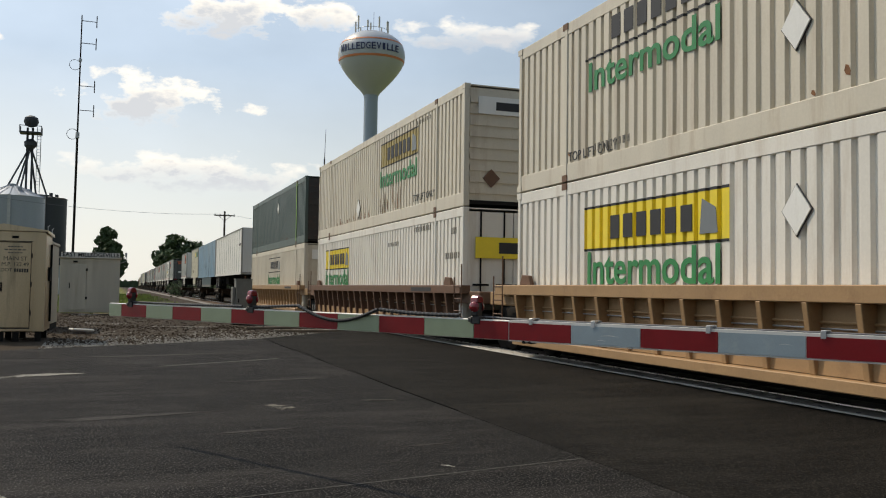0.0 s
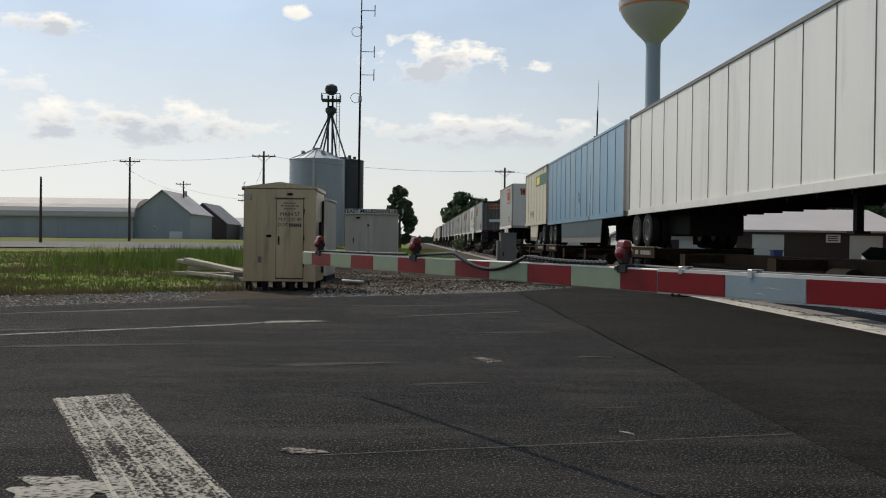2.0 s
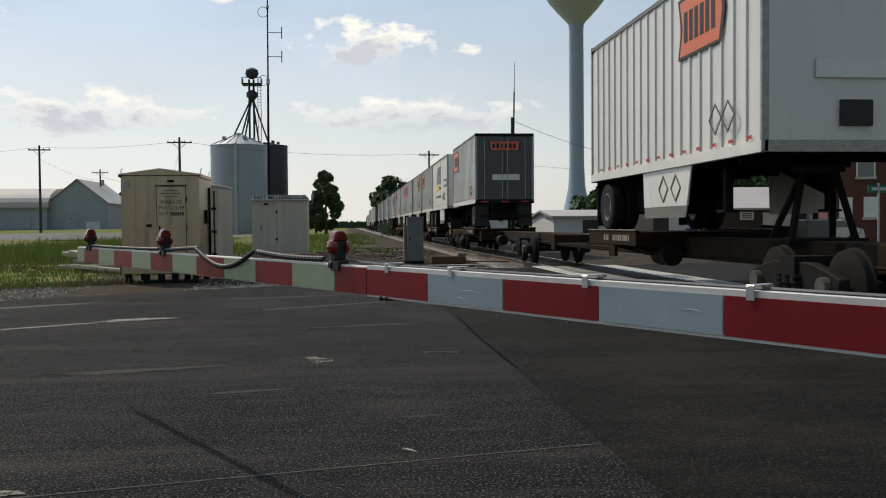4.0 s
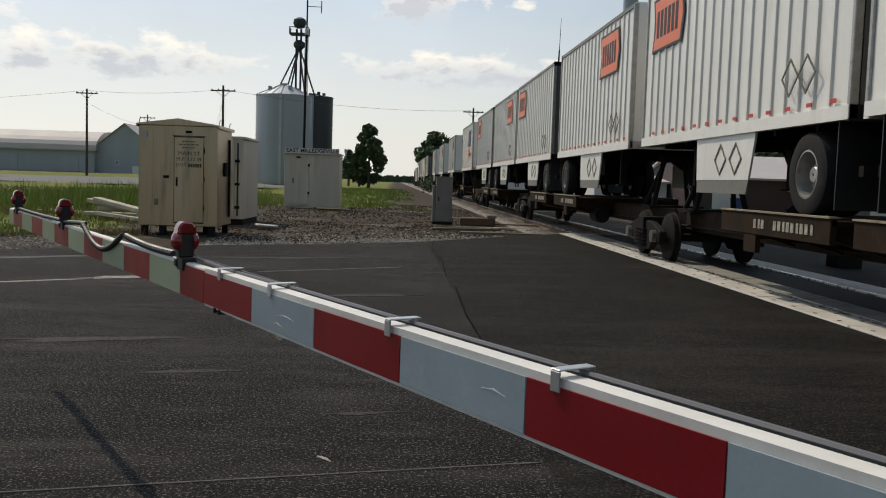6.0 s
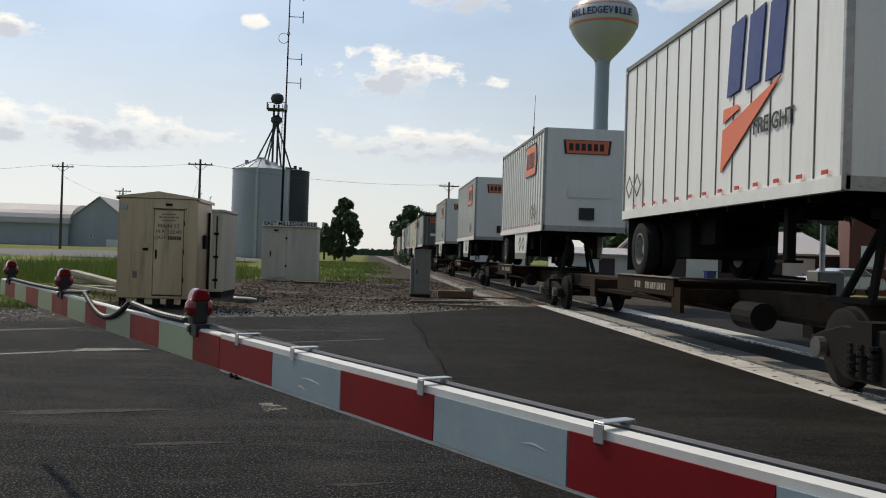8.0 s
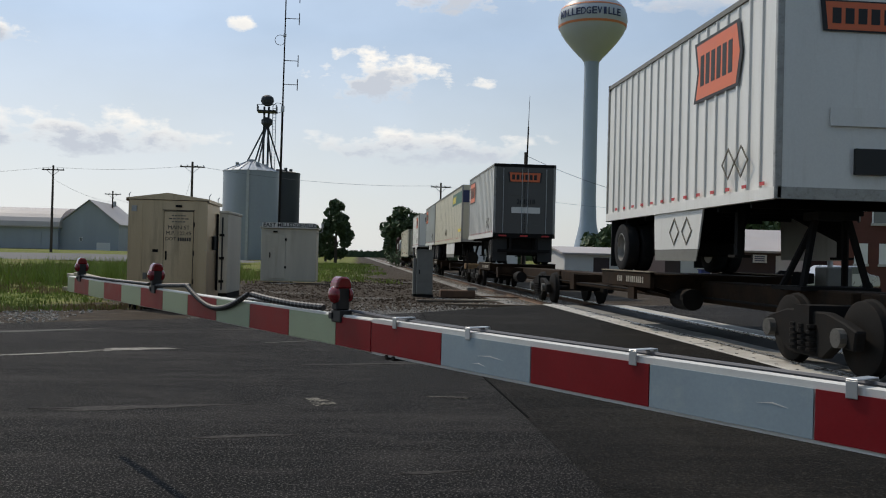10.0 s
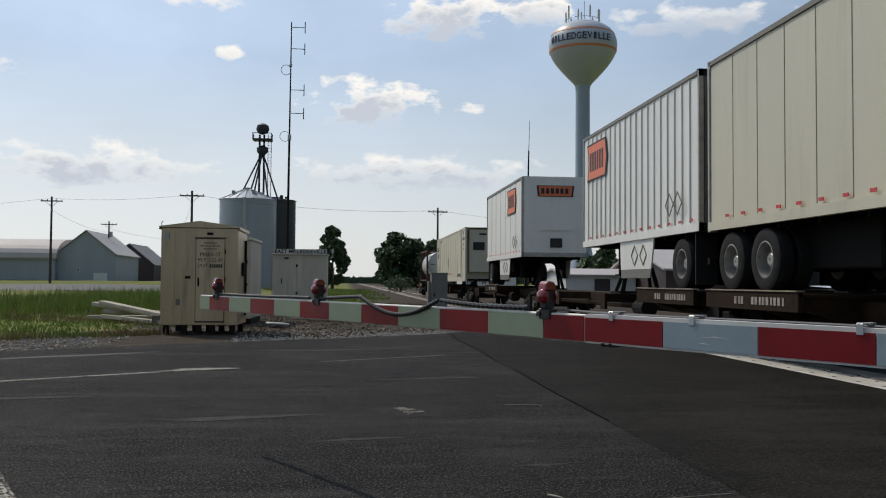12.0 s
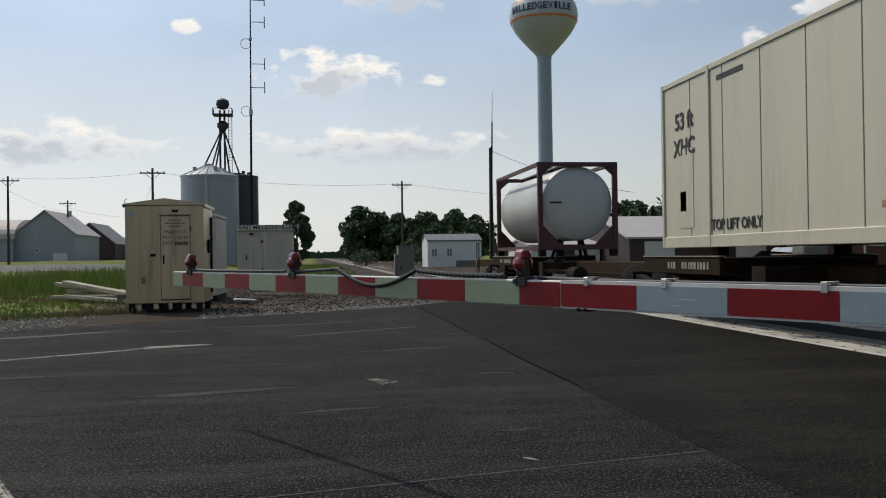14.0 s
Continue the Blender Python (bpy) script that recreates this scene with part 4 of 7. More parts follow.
def trailer(u0, u1, skin="van_white", ribs=0.41, rear_near=False, z0=2.2, z1=5.15, label="", end="van_grey", skirt=None, name="semi_trailer", legs=True, tape=True, axles=1, rib_deep=0.03, corner=0.05):
    """A box trailer on its wheels; its origin is the near end at rail height."""
    L = u1 - u0
    t = on_train(thing(name, label, "semi-trailer", group="trailers on the train"), u0)
    zs0, zs1 = z0 + 0.16, z1 - 0.1
    for sx, nm in ((-1, "side_panel"), (1, "side_panel")):
        g = Geo().box(min(sx * 1.24, sx * 1.27), max(sx * 1.24, sx * 1.27), 0.06, L - 0.06, zs0, zs1)
        n = max(2, int(round((L - 0.2) / ribs)))
        panel_ob = part(nm, g, M[skin], t)
        a, b = sx * 1.27, sx * (1.27 + rib_deep)
        hw = 0.035 if rib_deep > 0.02 else 0.013
        rib_me = Geo().prism([(a, -hw), (a, hw), (b, 0.6 * hw), (b, -0.6 * hw)], "z", zs0 + 0.02, zs1 - 0.02).mesh("side_post", M[skin] if rib_deep > 0.02 else M["seam"])
        for i in range(1, n):
            part("side_post", rib_me, None, panel_ob, at=pose(0, 0.1 + (L - 0.2) * i / n, 0))
        part("bottom_rail", Geo().box(min(sx * 1.2, sx * 1.305), max(sx * 1.2, sx * 1.305), 0.02, L - 0.02, z0, zs0), M[skin], t)
        part("top_rail", Geo().box(min(sx * 1.18, sx * 1.3), max(sx * 1.18, sx * 1.3), 0.02, L - 0.02, zs1, z1 - 0.02), M["grey_box"] if skin != "van_blue" else M[skin], t)
        for y in (0.0, L - 0.07):
            part("corner_post", Geo().box(min(sx * 1.2, sx * 1.302), max(sx * 1.2, sx * 1.302), y, y + 0.07, z0, z1 - 0.02), M["rim"] if skin != "van_blue" else M["galv"], t, bevel=0.01)
    part("roof", Geo().box(-1.26, 1.26, 0.02, L - 0.02, z1 - 0.03, z1), M[skin], t)
    part("floor", Geo().box(-1.22, 1.22, 0.03, L - 0.03, z0 + 0.06, z0 + 0.14), M["dark_metal"], t)
    for i in range(int(L / 0.6)):
        if i % 2:
            part("cross_beam", Geo().box(-1.2, 1.2, 0.3 + 0.6 * i, 0.36 + 0.6 * i, z0 - 0.08, z0 + 0.06), M["dark_metal"], t)
    doors_y, nose_y = (0.0, L) if rear_near else (L, 0.0)
    s = 1 if rear_near else -1
    for sx in (-1, 1):
        g = Geo().box(min(sx * 0.01, sx * 1.19), max(sx * 0.01, sx * 1.19), min(doors_y, doors_y + s * 0.06), max(doors_y, doors_y + s * 0.06), z0 + 0.16, z1 - 0.14)
        ribs_at = []
        for k in range(4):
            z = z0 + 0.5 + 0.62 * k
            ribs_at.append(z)
        d = part("rear_door", g, M[end], t, "grimy grey rear door, darkened for the end's shade" if end == "van_grey" else "")
        for z in ribs_at:
            part("door_rib", Geo().box(min(sx * 0.05, sx * 1.16), max(sx * 0.05, sx * 1.16), min(doors_y, doors_y - s * 0.012), max(doors_y, doors_y - s * 0.012), z, z + 0.03), M[end], d)
        for xx in (0.12, 0.9):
            part("lock_rod", Geo().cyl((sx * xx, doors_y - s * 0.03, z0 + 0.18), (sx * xx, doors_y - s * 0.03, z1 - 0.2), 0.017, n=6), M["galv"], d)
    frame_mat = M["dark_metal"] if end == "van_grey" else M[skin]
    for za, zb in ((z1 - 0.14, z1 - 0.005), (z0 - 0.02, z0 + 0.16)):
        part("rear_header", Geo().box(-1.3, 1.3, min(doors_y, doors_y + s * 0.1), max(doors_y, doors_y + s * 0.1), za, zb), frame_mat, t)
    for sx in (-0.9, 0.0, 0.9):
        part("tail_reflector", Geo().box(sx - 0.16, sx + 0.16, min(doors_y - s * 0.01, doors_y), max(doors_y - s * 0.01, doors_y), z0 + 0.03, z0 + 0.09), M["red_tape"], t)
    part("rear_bumper", Geo().box(-1.1, 1.1, doors_y + s * 0.05 - 0.05, doors_y + s * 0.05 + 0.05, z0 - 0.62, z0 - 0.5).box(-0.6, -0.5, doors_y + s * 0.05 - 0.04, doors_y + s * 0.05 + 0.04, z0 - 0.5, z0).box(0.5, 0.6, doors_y + s * 0.05 - 0.04, doors_y + s * 0.05 + 0.04, z0 - 0.5, z0), M["dark_metal"], t)
    nose = Geo().prism([(-1.26, nose_y - s * 0.01), (1.26, nose_y - s * 0.01), (1.26, nose_y - s * 0.05), (-1.26, nose_y - s * 0.05)], "z", z0 + 0.16, z1 - 0.02)
    part("front_wall", nose, M[skin] if skin != "van_blue" else M["van_white"], t)
    part("front_rail", Geo().box(-1.26, 1.26, min(nose_y, nose_y - s * 0.08), max(nose_y, nose_y - s * 0.08), z0, z0 + 0.16), M["rim"], t)
    # running gear at the door end
    for k in range(axles):
        ya = doors_y + s * (0.85 + 1.25 * k) if axles > 1 else doors_y + s * 1.05
        part("axle", Geo().cyl((-1.15, ya, 1.66), (1.15, ya, 1.66), 0.07, n=8), M["dark_metal"], t)
        for sx in (-1.12, -0.8, 0.8, 1.12):
            w = part("wheel", TYRE, None, t, at=pose(sx, ya, 1.66, 0, 0, 0 if sx < 0 else 180))
            part("rim", RIM, None, w, "deep-dished dull steel rim")
        for fx in (-1.25, 0.65):
            part("mud_flap", Geo().box(fx, fx + 0.6, doors_y + s * 0.3, doors_y + s * 0.32, 1.25, z0), M["black"], t)
    part("subframe", Geo().box(-0.55, -0.42, min(doors_y + s * 0.2, doors_y + s * 3), max(doors_y + s * 0.2, doors_y + s * 3), 1.75, z0 + 0.05).box(0.42, 0.55, min(doors_y + s * 0.2, doors_y + s * 3), max(doors_y + s * 0.2, doors_y + s * 3), 1.75, z0 + 0.05), M["dark_metal"], t)
    reach = 4.4 if axles > 1 else 2.3
    # added dark filler box that blocks light under the floor, no real part
    part("underframe_light_block", Geo().box(-0.72, 0.72, min(doors_y + s * 0.35, doors_y + s * reach), max(doors_y + s * 0.35, doors_y + s * reach), 1.5, z0 + 0.02), M["dark_metal"], t, bevel=0.03)
    ly = nose_y + (-s) * (2.6 if L > 12 else 2.1)
    for sx in (-0.85, 0.85):
        if legs:
            lg = Geo().box(sx - 0.06, sx + 0.06, ly - 0.06, ly + 0.06, 1.5, z0 + 0.06)
            lg.add([(sx - 0.04, ly - 0.04, z0), (sx + 0.04, ly + 0.04, z0), (sx * 0.3, ly - s * 0.9, z0), (sx * 0.3, ly - s * 0.8, z0), (sx, ly, 1.7), (sx, ly + 0.05, 1.75)], [(0, 2, 4), (1, 3, 5)])
            part("landing_leg", lg.box(sx - 0.13, sx + 0.13, ly - 0.13, ly + 0.13, 1.46, 1.5), M["dark_metal"], t)
    if skirt:
        m0, m1, mat = skirt
        for sx in (-1,):
            g = Geo().prism([(m0, z0 + 0.02), (m1, z0 + 0.02), (m1 - 0.06, z0 - 0.66), (m0 + 0.2, z0 - 0.66)], "x", -1.26, -1.23)
            sk = part("side_skirt", g, M[mat], t, "pale panel hung below the floor")
            part("skirt_hem", Geo().prism([(m0 + 0.2, z0 - 0.66), (m1 - 0.06, z0 - 0.66), (m1 - 0.08, z0 - 0.86), (m0 + 0.28, z0 - 0.86)], "x", -1.255, -1.235), M["grey_box"], sk)
            part("far_skirt", Geo().prism([(m0, z0 + 0.02), (m1, z0 + 0.02), (m1 - 0.06, z0 - 0.8), (m0 + 0.2, z0 - 0.8)], "x", 1.23, 1.26), M[mat], t)
    if tape:
        n = int(L / 0.62)
        for i in range(n):
            y = 0.3 + i * (L - 0.6) / n
            part("reflector_tape", Geo().box(FACE - 0.012, FACE - 0.004, y, y + 0.14, z0 + 0.2, z0 + 0.25), M["red_tape"], t)
    return t


def numbers(t, text, y, z, size=0.22, face="end", mat="ink"):
    if face == "end":
        lettering(text, size, M[mat], pose(y, -0.02, z), t, bold=0.004)
    else:
        lettering(text, size, M[mat], flank(y, z), t, bold=0.004)


RIB = "white ribbed box trailer riding on a spine car"
SK = "van_white"
tr = trailer(58.4, 74.6, "van_white", 1.22, False, 2.14, 5.22, "long white plate-sided box trailer on a spine car", axles=2, rib_deep=0.012, end="van_white", tape=False)
numbers(tr, "UMDC162", 0.45, 4.1, 0.2, "side")
part("inspection_hatch", Geo().box(-0.62, -0.38, -0.03, 0.0, 2.55, 2.85), M["rim"], tr)
tr = trailer(75.3, 91.5, "van_blue", 1.22, False, 2.14, 5.22, "long blue plate-sided box trailer with dull metal corners", axles=2, rib_deep=0.012, skirt=(3.4, 12.2, "skirt_teal"), end="van_white", tape=False)
placard(tr, 7.5, 3.1, 0.25)
tr = trailer(92.1, 100.6, "van_cream", 1.22, True, 2.22, 5.25, "short cream box trailer with a dark upper band", end="van_cream", rib_deep=0.01, skirt=(3.2, 6.2, "van_cream"), tape=False)
part("band", Geo().box(-1.286, -1.272, 0.1, 4.0, 4.3, 4.85), M["band_green"], tr, "dark band")
part("band_emblem", Geo().box(-1.29, -1.286, 2.6, 3.7, 4.38, 4.78), M["logo_yellow"], tr, "plain yellow mark")
for k in range(3):
    placard(tr, 4.6 + 0.5 * k, 2.85, 0.2)


def ribbed(u0, u1, rear_near, skirt=True, num=None, end="van_grey", placards=2, smooth=False):
    tr = trailer(u0, u1, SK, 1.2 if smooth else 0.41, rear_near, 2.25, 5.29, "dented white plate-sided box trailer riding on a spine car" if smooth else RIB, end=end, rib_deep=0.006 if smooth else 0.03, skirt=((2.6, 5.0, "van_white") if skirt else None))
    L = u1 - u0
    emblem(tr, L * 0.83 if rear_near else L * 0.25, 4.5, 1.75, 1.0, "logo_orange")
    emblem(tr, 0.0, 4.74, 1.45, 0.42, "logo_orange", near_face=True, y_end=-0.015)
    if not rear_near:
        part("air_box", Geo().box(-0.2, 0.25, -0.06, 0.0, 2.6, 2.95), M["black"], tr)
    if num:
        lettering(num, 0.26, M["ink"], pose(0.05, -0.03, 3.72), tr, bold=0.006)
    part("data_plate", Geo().box(-0.55, 0.65, -0.03, -0.015, 3.25, 3.5), M["van_white"], tr, "pale plate on the end wall")
    for k in range(placards):
        placard(tr, 1.0 + 0.45 * k, 2.85, 0.24)
    if skirt:
        for k in range(2):
            placard(tr, 3.3 + 0.6 * k, 1.9, 0.24, x=-1.262)
    return tr


ribbed(108.2, 116.7, False)
ribbed(135.4, 143.6, True, False)
tr = trailer(146.6, 155.1, "van_white", 1.2, False, 2.25, 5.29, "short smooth white box trailer with a grey slanted mark", end="van_white", rib_deep=0.008, skirt=(1.9, 4.3, "van_white"))
part("mark", Geo().prism([(6.1, 3.8), (5.35, 4.85), (4.85, 4.85), (5.5, 3.8)], "x", -1.284, -1.274), M["logo_grey"], tr, "plain slanted grey shape")
part("mark", Geo().prism([(5.2, 3.8), (4.75, 4.85), (4.2, 4.8), (4.45, 3.8)], "x", -1.284, -1.274), M["logo_grey"], tr, "plain slanted grey shape")
part("mark", Geo().prism([(4.15, 3.8), (4.0, 4.85), (3.3, 4.85), (3.75, 3.8)], "x", -1.284, -1.274), M["logo_grey"], tr, "plain slanted grey shape")
part("mark_bar", Geo().prism([(6.3, 3.42), (4.85, 3.42), (4.65, 3.7), (6.05, 3.7)], "x", -1.284, -1.274), M["logo_yellow"], tr, "orange bar")
sign = part("side_sign", Geo().prism([(1.95, 3.5), (0.5, 3.5), (0.5, 3.95), (1.9, 3.95)], "x", -1.284, -1.274), M["band_green"], tr, "plain dark sign plate")
for k in range(2):
    part("sign_bar", Geo().box(-1.288, -1.284, 0.65 + 0.65 * k, 1.15 + 0.65 * k, 3.62, 3.83), M["van_white"], sign)
lettering("Freight", 0.36, M["logo_grey"], flank(4.0, 3.55, -1.28), tr)
for k in range(5):
    part("small_line", Geo().box(-1.284, -1.274, 3.4 + 0.6 * k, 3.9 + 0.6 * k, 2.98, 3.12), M["logo_grey"], tr, "unreadable small lettering")
end_sign = part("end_sign", Geo().box(-0.5, 1.15, -0.07, -0.058, 4.2, 4.62), M["band_green"], tr, "plain dark green sign plate on the end wall")
for x, w in ((-0.38, 0.55), (0.45, 0.6)):
    part("sign_bar", Geo().box(x, x + w, -0.076, -0.07, 4.3, 4.52), M["van_white"], end_sign)
for k in range(3):
    part("end_placard", Geo().prism([(-0.55 + 0.6 * k, 3.45), (-0.28 + 0.6 * k, 3.72), (-0.55 + 0.6 * k, 3.99), (-0.82 + 0.6 * k, 3.72)], "y", -0.066, -0.056), M["rim"], tr, "dented diamond placard")
for k in range(3):
    placard(tr, 1.5 + 0.45 * k, 2.98, 0.24, x=-1.274)
part("end_disc", Geo().cyl((-0.45, -0.02, 2.65), (-0.45, 0.0, 2.65), 0.13, n=16), M["ink"], tr)
ribbed(155.4, 163.6, True)
ribbed(164.6, 172.8, False, num="IZ")
ribbed(174.0, 182.2, True)
ribbed(182.6, 190.7, False)
ribbed(191.5, 199.7, True, num="133202")
tr = trailer(203.0, 211.4, "van_white", 0.6, False, 2.25, 5.29, "short white box trailer with blue and orange emblem", end="van_white", rib_deep=0.015)


def swoosh(parent, y, z, end):
    """Three plain blue strokes over an orange stroke."""
    for k in range(3):
        a = y + (0.62 - 0.62 * k) * (1 if not end else -1)
        if end:
            g1 = Geo().prism([(a, z), (a + 0.36, z), (a + 0.5, z + 0.62), (a + 0.14, z + 0.62)], "y", -0.03, -0.02)
        else:
            g1 = Geo().prism([(a + 0.06, z - 0.05), (a - 0.38, z), (a - 0.52, z + 1.0), (a - 0.06, z + 0.95)], "x", -1.298, -1.284)
        part("emblem_stroke", g1, M["logo_blue"], parent, "plain dark blue stroke")
    if end:
        g1 = Geo().prism([(y - 0.9, z - 0.28), (y + 1.0, z - 0.06), (y + 0.9, z - 0.2), (y - 0.6, z - 0.4)], "y", -0.03, -0.02)
    else:
        g1 = Geo().prism([(y + 0.8, z - 0.5), (y - 1.0, z - 0.05), (y + 0.85, z - 1.1)], "x", -1.298, -1.284).prism([(y + 0.78, z - 0.2), (y + 0.3, z - 0.2), (y + 0.25, z - 0.27), (y + 0.8, z - 0.4)], "x", -1.298, -1.284)
    part("emblem_sweep", g1, M["logo_orange"], parent, "plain orange sweep")


swoosh(tr, 2.55, 3.84, False)
lettering("FREIGHT", 0.3, M["ink"], flank(1.75, 3.24, -1.292), tr, bold=0.004)
swoosh(tr, 0.2, 4.2, True)
for k in range(2):
    placard(tr, 7.3 + 0.5 * k, 2.85, 0.22)
ribbed(219.8, 228.0, False)
ribbed(236.9, 245.2, False)
ribbed(254.0, 262.2, False)
ribbed(279.1, 287.2, True, False, num="261218")
tr = trailer(290.5, 307.1, "van_cream", 0.9, False, 2.22, 5.3, "long cream box trailer with a dark green band", axles=2, rib_deep=0.006, skirt=(3.6, 8.2, "van_white"), end="van_cream")
part("band", Geo().prism([(0.1, 4.35), (5.0, 4.35), (4.7, 5.0), (0.1, 5.0)], "x", -1.282, -1.272), M["band_green"], tr, "dark green band")
part("band_end", Geo().box(-1.24, 1.24, -0.02, -0.01, 4.35, 5.0), M["navy"], tr, "dark band round the end wall")
for k in range(3):
    part("band_mark", Geo().prism([(4.6 - 0.5 * k, 4.48), (4.2 - 0.5 * k, 4.48), (4.1 - 0.5 * k, 4.85), (4.4 - 0.5 * k, 4.85)], "x", -1.287, -1.282), M["logo_yellow"], tr, "plain yellow shape")
    placard(tr, 8.2 + 0.45 * k, 2.9, 0.22, x=-1.274)
part("number_line", Geo().box(-1.284, -1.274, 0.5, 1.7, 2.78, 2.94), M["logo_yellow"], tr, "small unreadable yellow lettering")
ribbed(307.5, 315.8, True)
ribbed(324.7, 333.2, False, smooth=True)

# ---- containers ----


def corrugated(y0, y1, z0, z1, x, depth, pitch, sx):
    """One trapezoid-waved steel wall along y."""
    n = int(round((y1 - y0) / pitch))
    p = (y1 - y0) / n
    ys = []
    for i in range(n):
        a = y0 + i * p
        ys += [(a, 0), (a + p * 0.6, 0), (a + p * 0.68, depth), (a + p * 0.92, depth)]
    ys.append((y1, 0))
    g = Geo()
    for y, d in ys:
        g.v += [(x - sx * d, y, z0), (x - sx * d, y, z1)]
    for i in range(len(ys) - 1):
        g.f.append((2 * i, 2 * i + 2, 2 * i + 3, 2 * i + 1))
    return g


def container(u0, z0, skin, label, pitch=0.26, L=16.15, H=2.9, doors_near=False, end=None, pad=None, text=None, door_pad=False, name="shipping_container"):
    t = on_train(thing(name, label, "container", group="containers on the train"), u0, z0)
    W = 1.29
    for sx in (-1, 1):
        part("side_wall", corrugated(0.1, L - 0.1, 0.16, H - 0.1, sx * (W - 0.01), 0.05, pitch, sx), M[skin], t)
        part("side_lining", Geo().box(min(sx * 1.2, sx * 1.22), max(sx * 1.2, sx * 1.22), 0.1, L - 0.1, 0.1, H - 0.05), M[skin], t)
        part("bottom_rail", Geo().box(min(sx * 1.2, sx * W), max(sx * 1.2, sx * W), 0.02, L - 0.02, 0.0, 0.32), M[skin], t, bevel=0.01)
        part("top_rail", Geo().box(min(sx * 1.2, sx * W), max(sx * 1.2, sx * W), 0.02, L - 0.02, H - 0.22, H), M[skin], t, bevel=0.01)
        for y in (0.0, 1.95, L - 2.07, L - 0.12):
            g = Geo().box(min(sx * 1.17, sx * 1.302), max(sx * 1.17, sx * 1.302), y, y + 0.12, 0.0, H)
            part("post", g, M[skin], t, bevel=0.012)
            for z in (0.0, H - 0.12):
                part("corner_casting", Geo().box(min(sx * 1.16, sx * 1.306), max(sx * 1.16, sx * 1.306), y - 0.01, y + 0.17, z, z + 0.12), M["well_brown"] if 0.5 < y < L - 0.5 else M[skin], t)
    part("roof", Geo().box(-1.25, 1.25, 0.03, L - 0.03, H - 0.04, H - 0.01), M[skin], t)
    part("floor", Geo().box(-1.22, 1.22, 0.03, L - 0.03, 0.05, 0.14), M["dark_metal"], t)
    m = M[end or skin]
    for y, s, doors in ((0.0, 1, doors_near), (L, -1, not doors_near)):
        if doors:
            for sx in (-1, 1):
                d = part("door", Geo().box(min(sx * 0.01, sx * 1.17), max(sx * 0.01, sx * 1.17), min(y + s * 0.03, y + s * 0.08), max(y + s * 0.03, y + s * 0.08), 0.12, H - 0.1), m, t)
                for xx in (0.25, 0.85):
                    part("lock_rod", Geo().cyl((sx * xx, y, 0.08), (sx * xx, y, H - 0.08), 0.022, n=6), M["dark_metal"], d)
                    part("rod_handle", Geo().box(sx * xx - 0.2, sx * xx + 0.2, min(y - s * 0.03, y), max(y - s * 0.03, y), 1.05, 1.1), M["dark_metal"], d)
        else:
            g = Geo().box(-1.18, 1.18, min(y + s * 0.05, y + s * 0.09), max(y + s * 0.05, y + s * 0.09), 0.1, H - 0.08)
            ends = []
            for k in range(9):
                z = 0.3 + 0.27 * k
                ends.append((y, s, z))
            ew = part("end_wall", g, m, t)
            for ya, sa, z in ends:
                part("end_rib", Geo().box(-1.15, 1.15, min(ya + sa * 0.02, ya + sa * 0.05), max(ya + sa * 0.02, ya + sa * 0.05), z, z + 0.13), m, ew)
            if end != "box_dark":
                part("placard_holder", Geo().prism([(-0.6, 0.45), (-0.38, 0.67), (-0.6, 0.89), (-0.82, 0.67)], "y", min(y - s * 0.005, y + s * 0.02), max(y - s * 0.005, y + s * 0.02)), M["well_brown"], t, "diamond placard")
            if pad or door_pad:
                part("end_sign", Geo().box(-0.95, 1.0, min(y - s * 0.006, y + s * 0.02), max(y - s * 0.006, y + s * 0.02), 2.2, 2.62), M["van_white"], t, "plain pale sign with dark bar")
                part("end_sign_bar", Geo().box(-0.5, 0.85, min(y - s * 0.012, y - s * 0.006), max(y - s * 0.012, y - s * 0.006), 2.3, 2.5), M["ink"], t)
    if door_pad:
        e = part("door_sign", Geo().box(-1.0, 1.0, -0.04, -0.028, 1.7, 2.2), M["logo_yellow"], t, "plain yellow sign with dark bar")
        part("door_sign_bar", Geo().box(-0.4, 0.9, -0.046, -0.04, 1.82, 2.08), M["ink"], e)
    if pad:
        y, z, colour = pad
        w, h = 3.75, 0.76
        # painted on the waves of the wall
        p = (L - 0.2) / round((L - 0.2) / pitch)
        y0, y1 = 0.1 + p * round((y - w / 2 - 0.1) / p), 0.1 + p * round((y + w / 2 - 0.1) / p)
        e = part("side_sign", corrugated(y0, y1, z - h / 2, z + h / 2, -W + 0.006, 0.05, p, -1), M[colour], t, "painted sign with plain dark bars")
        for zz in (z - h / 2, z + h / 2 - 0.04):
            part("sign_border", corrugated(y0, y1, zz, zz + 0.04, -W + 0.003, 0.05, p, -1), M["ink"], e)
        for i in range(6):
            a = y + 1.05 - i * 0.39
            part("bar", Geo().box(-W - 0.004, -W + 0.002, a - 0.27, a, z - 0.2, z + 0.18), M["ink"], e)
        part("bar_block", Geo().prism([(y - 1.35, z - 0.25), (y - 1.75, z - 0.25), (y - 1.7, z + 0.1), (y - 1.4, z + 0.24)], "x", -W - 0.004, -W + 0.002), M["logo_grey"], e)
    if text:
        y, z, size, colour, width = text
        lettering("Intermodal", size * 0.78, M[colour], flank(y, z, -W - 0.004), t, bold=0.012, width=width * 0.9)
    return t


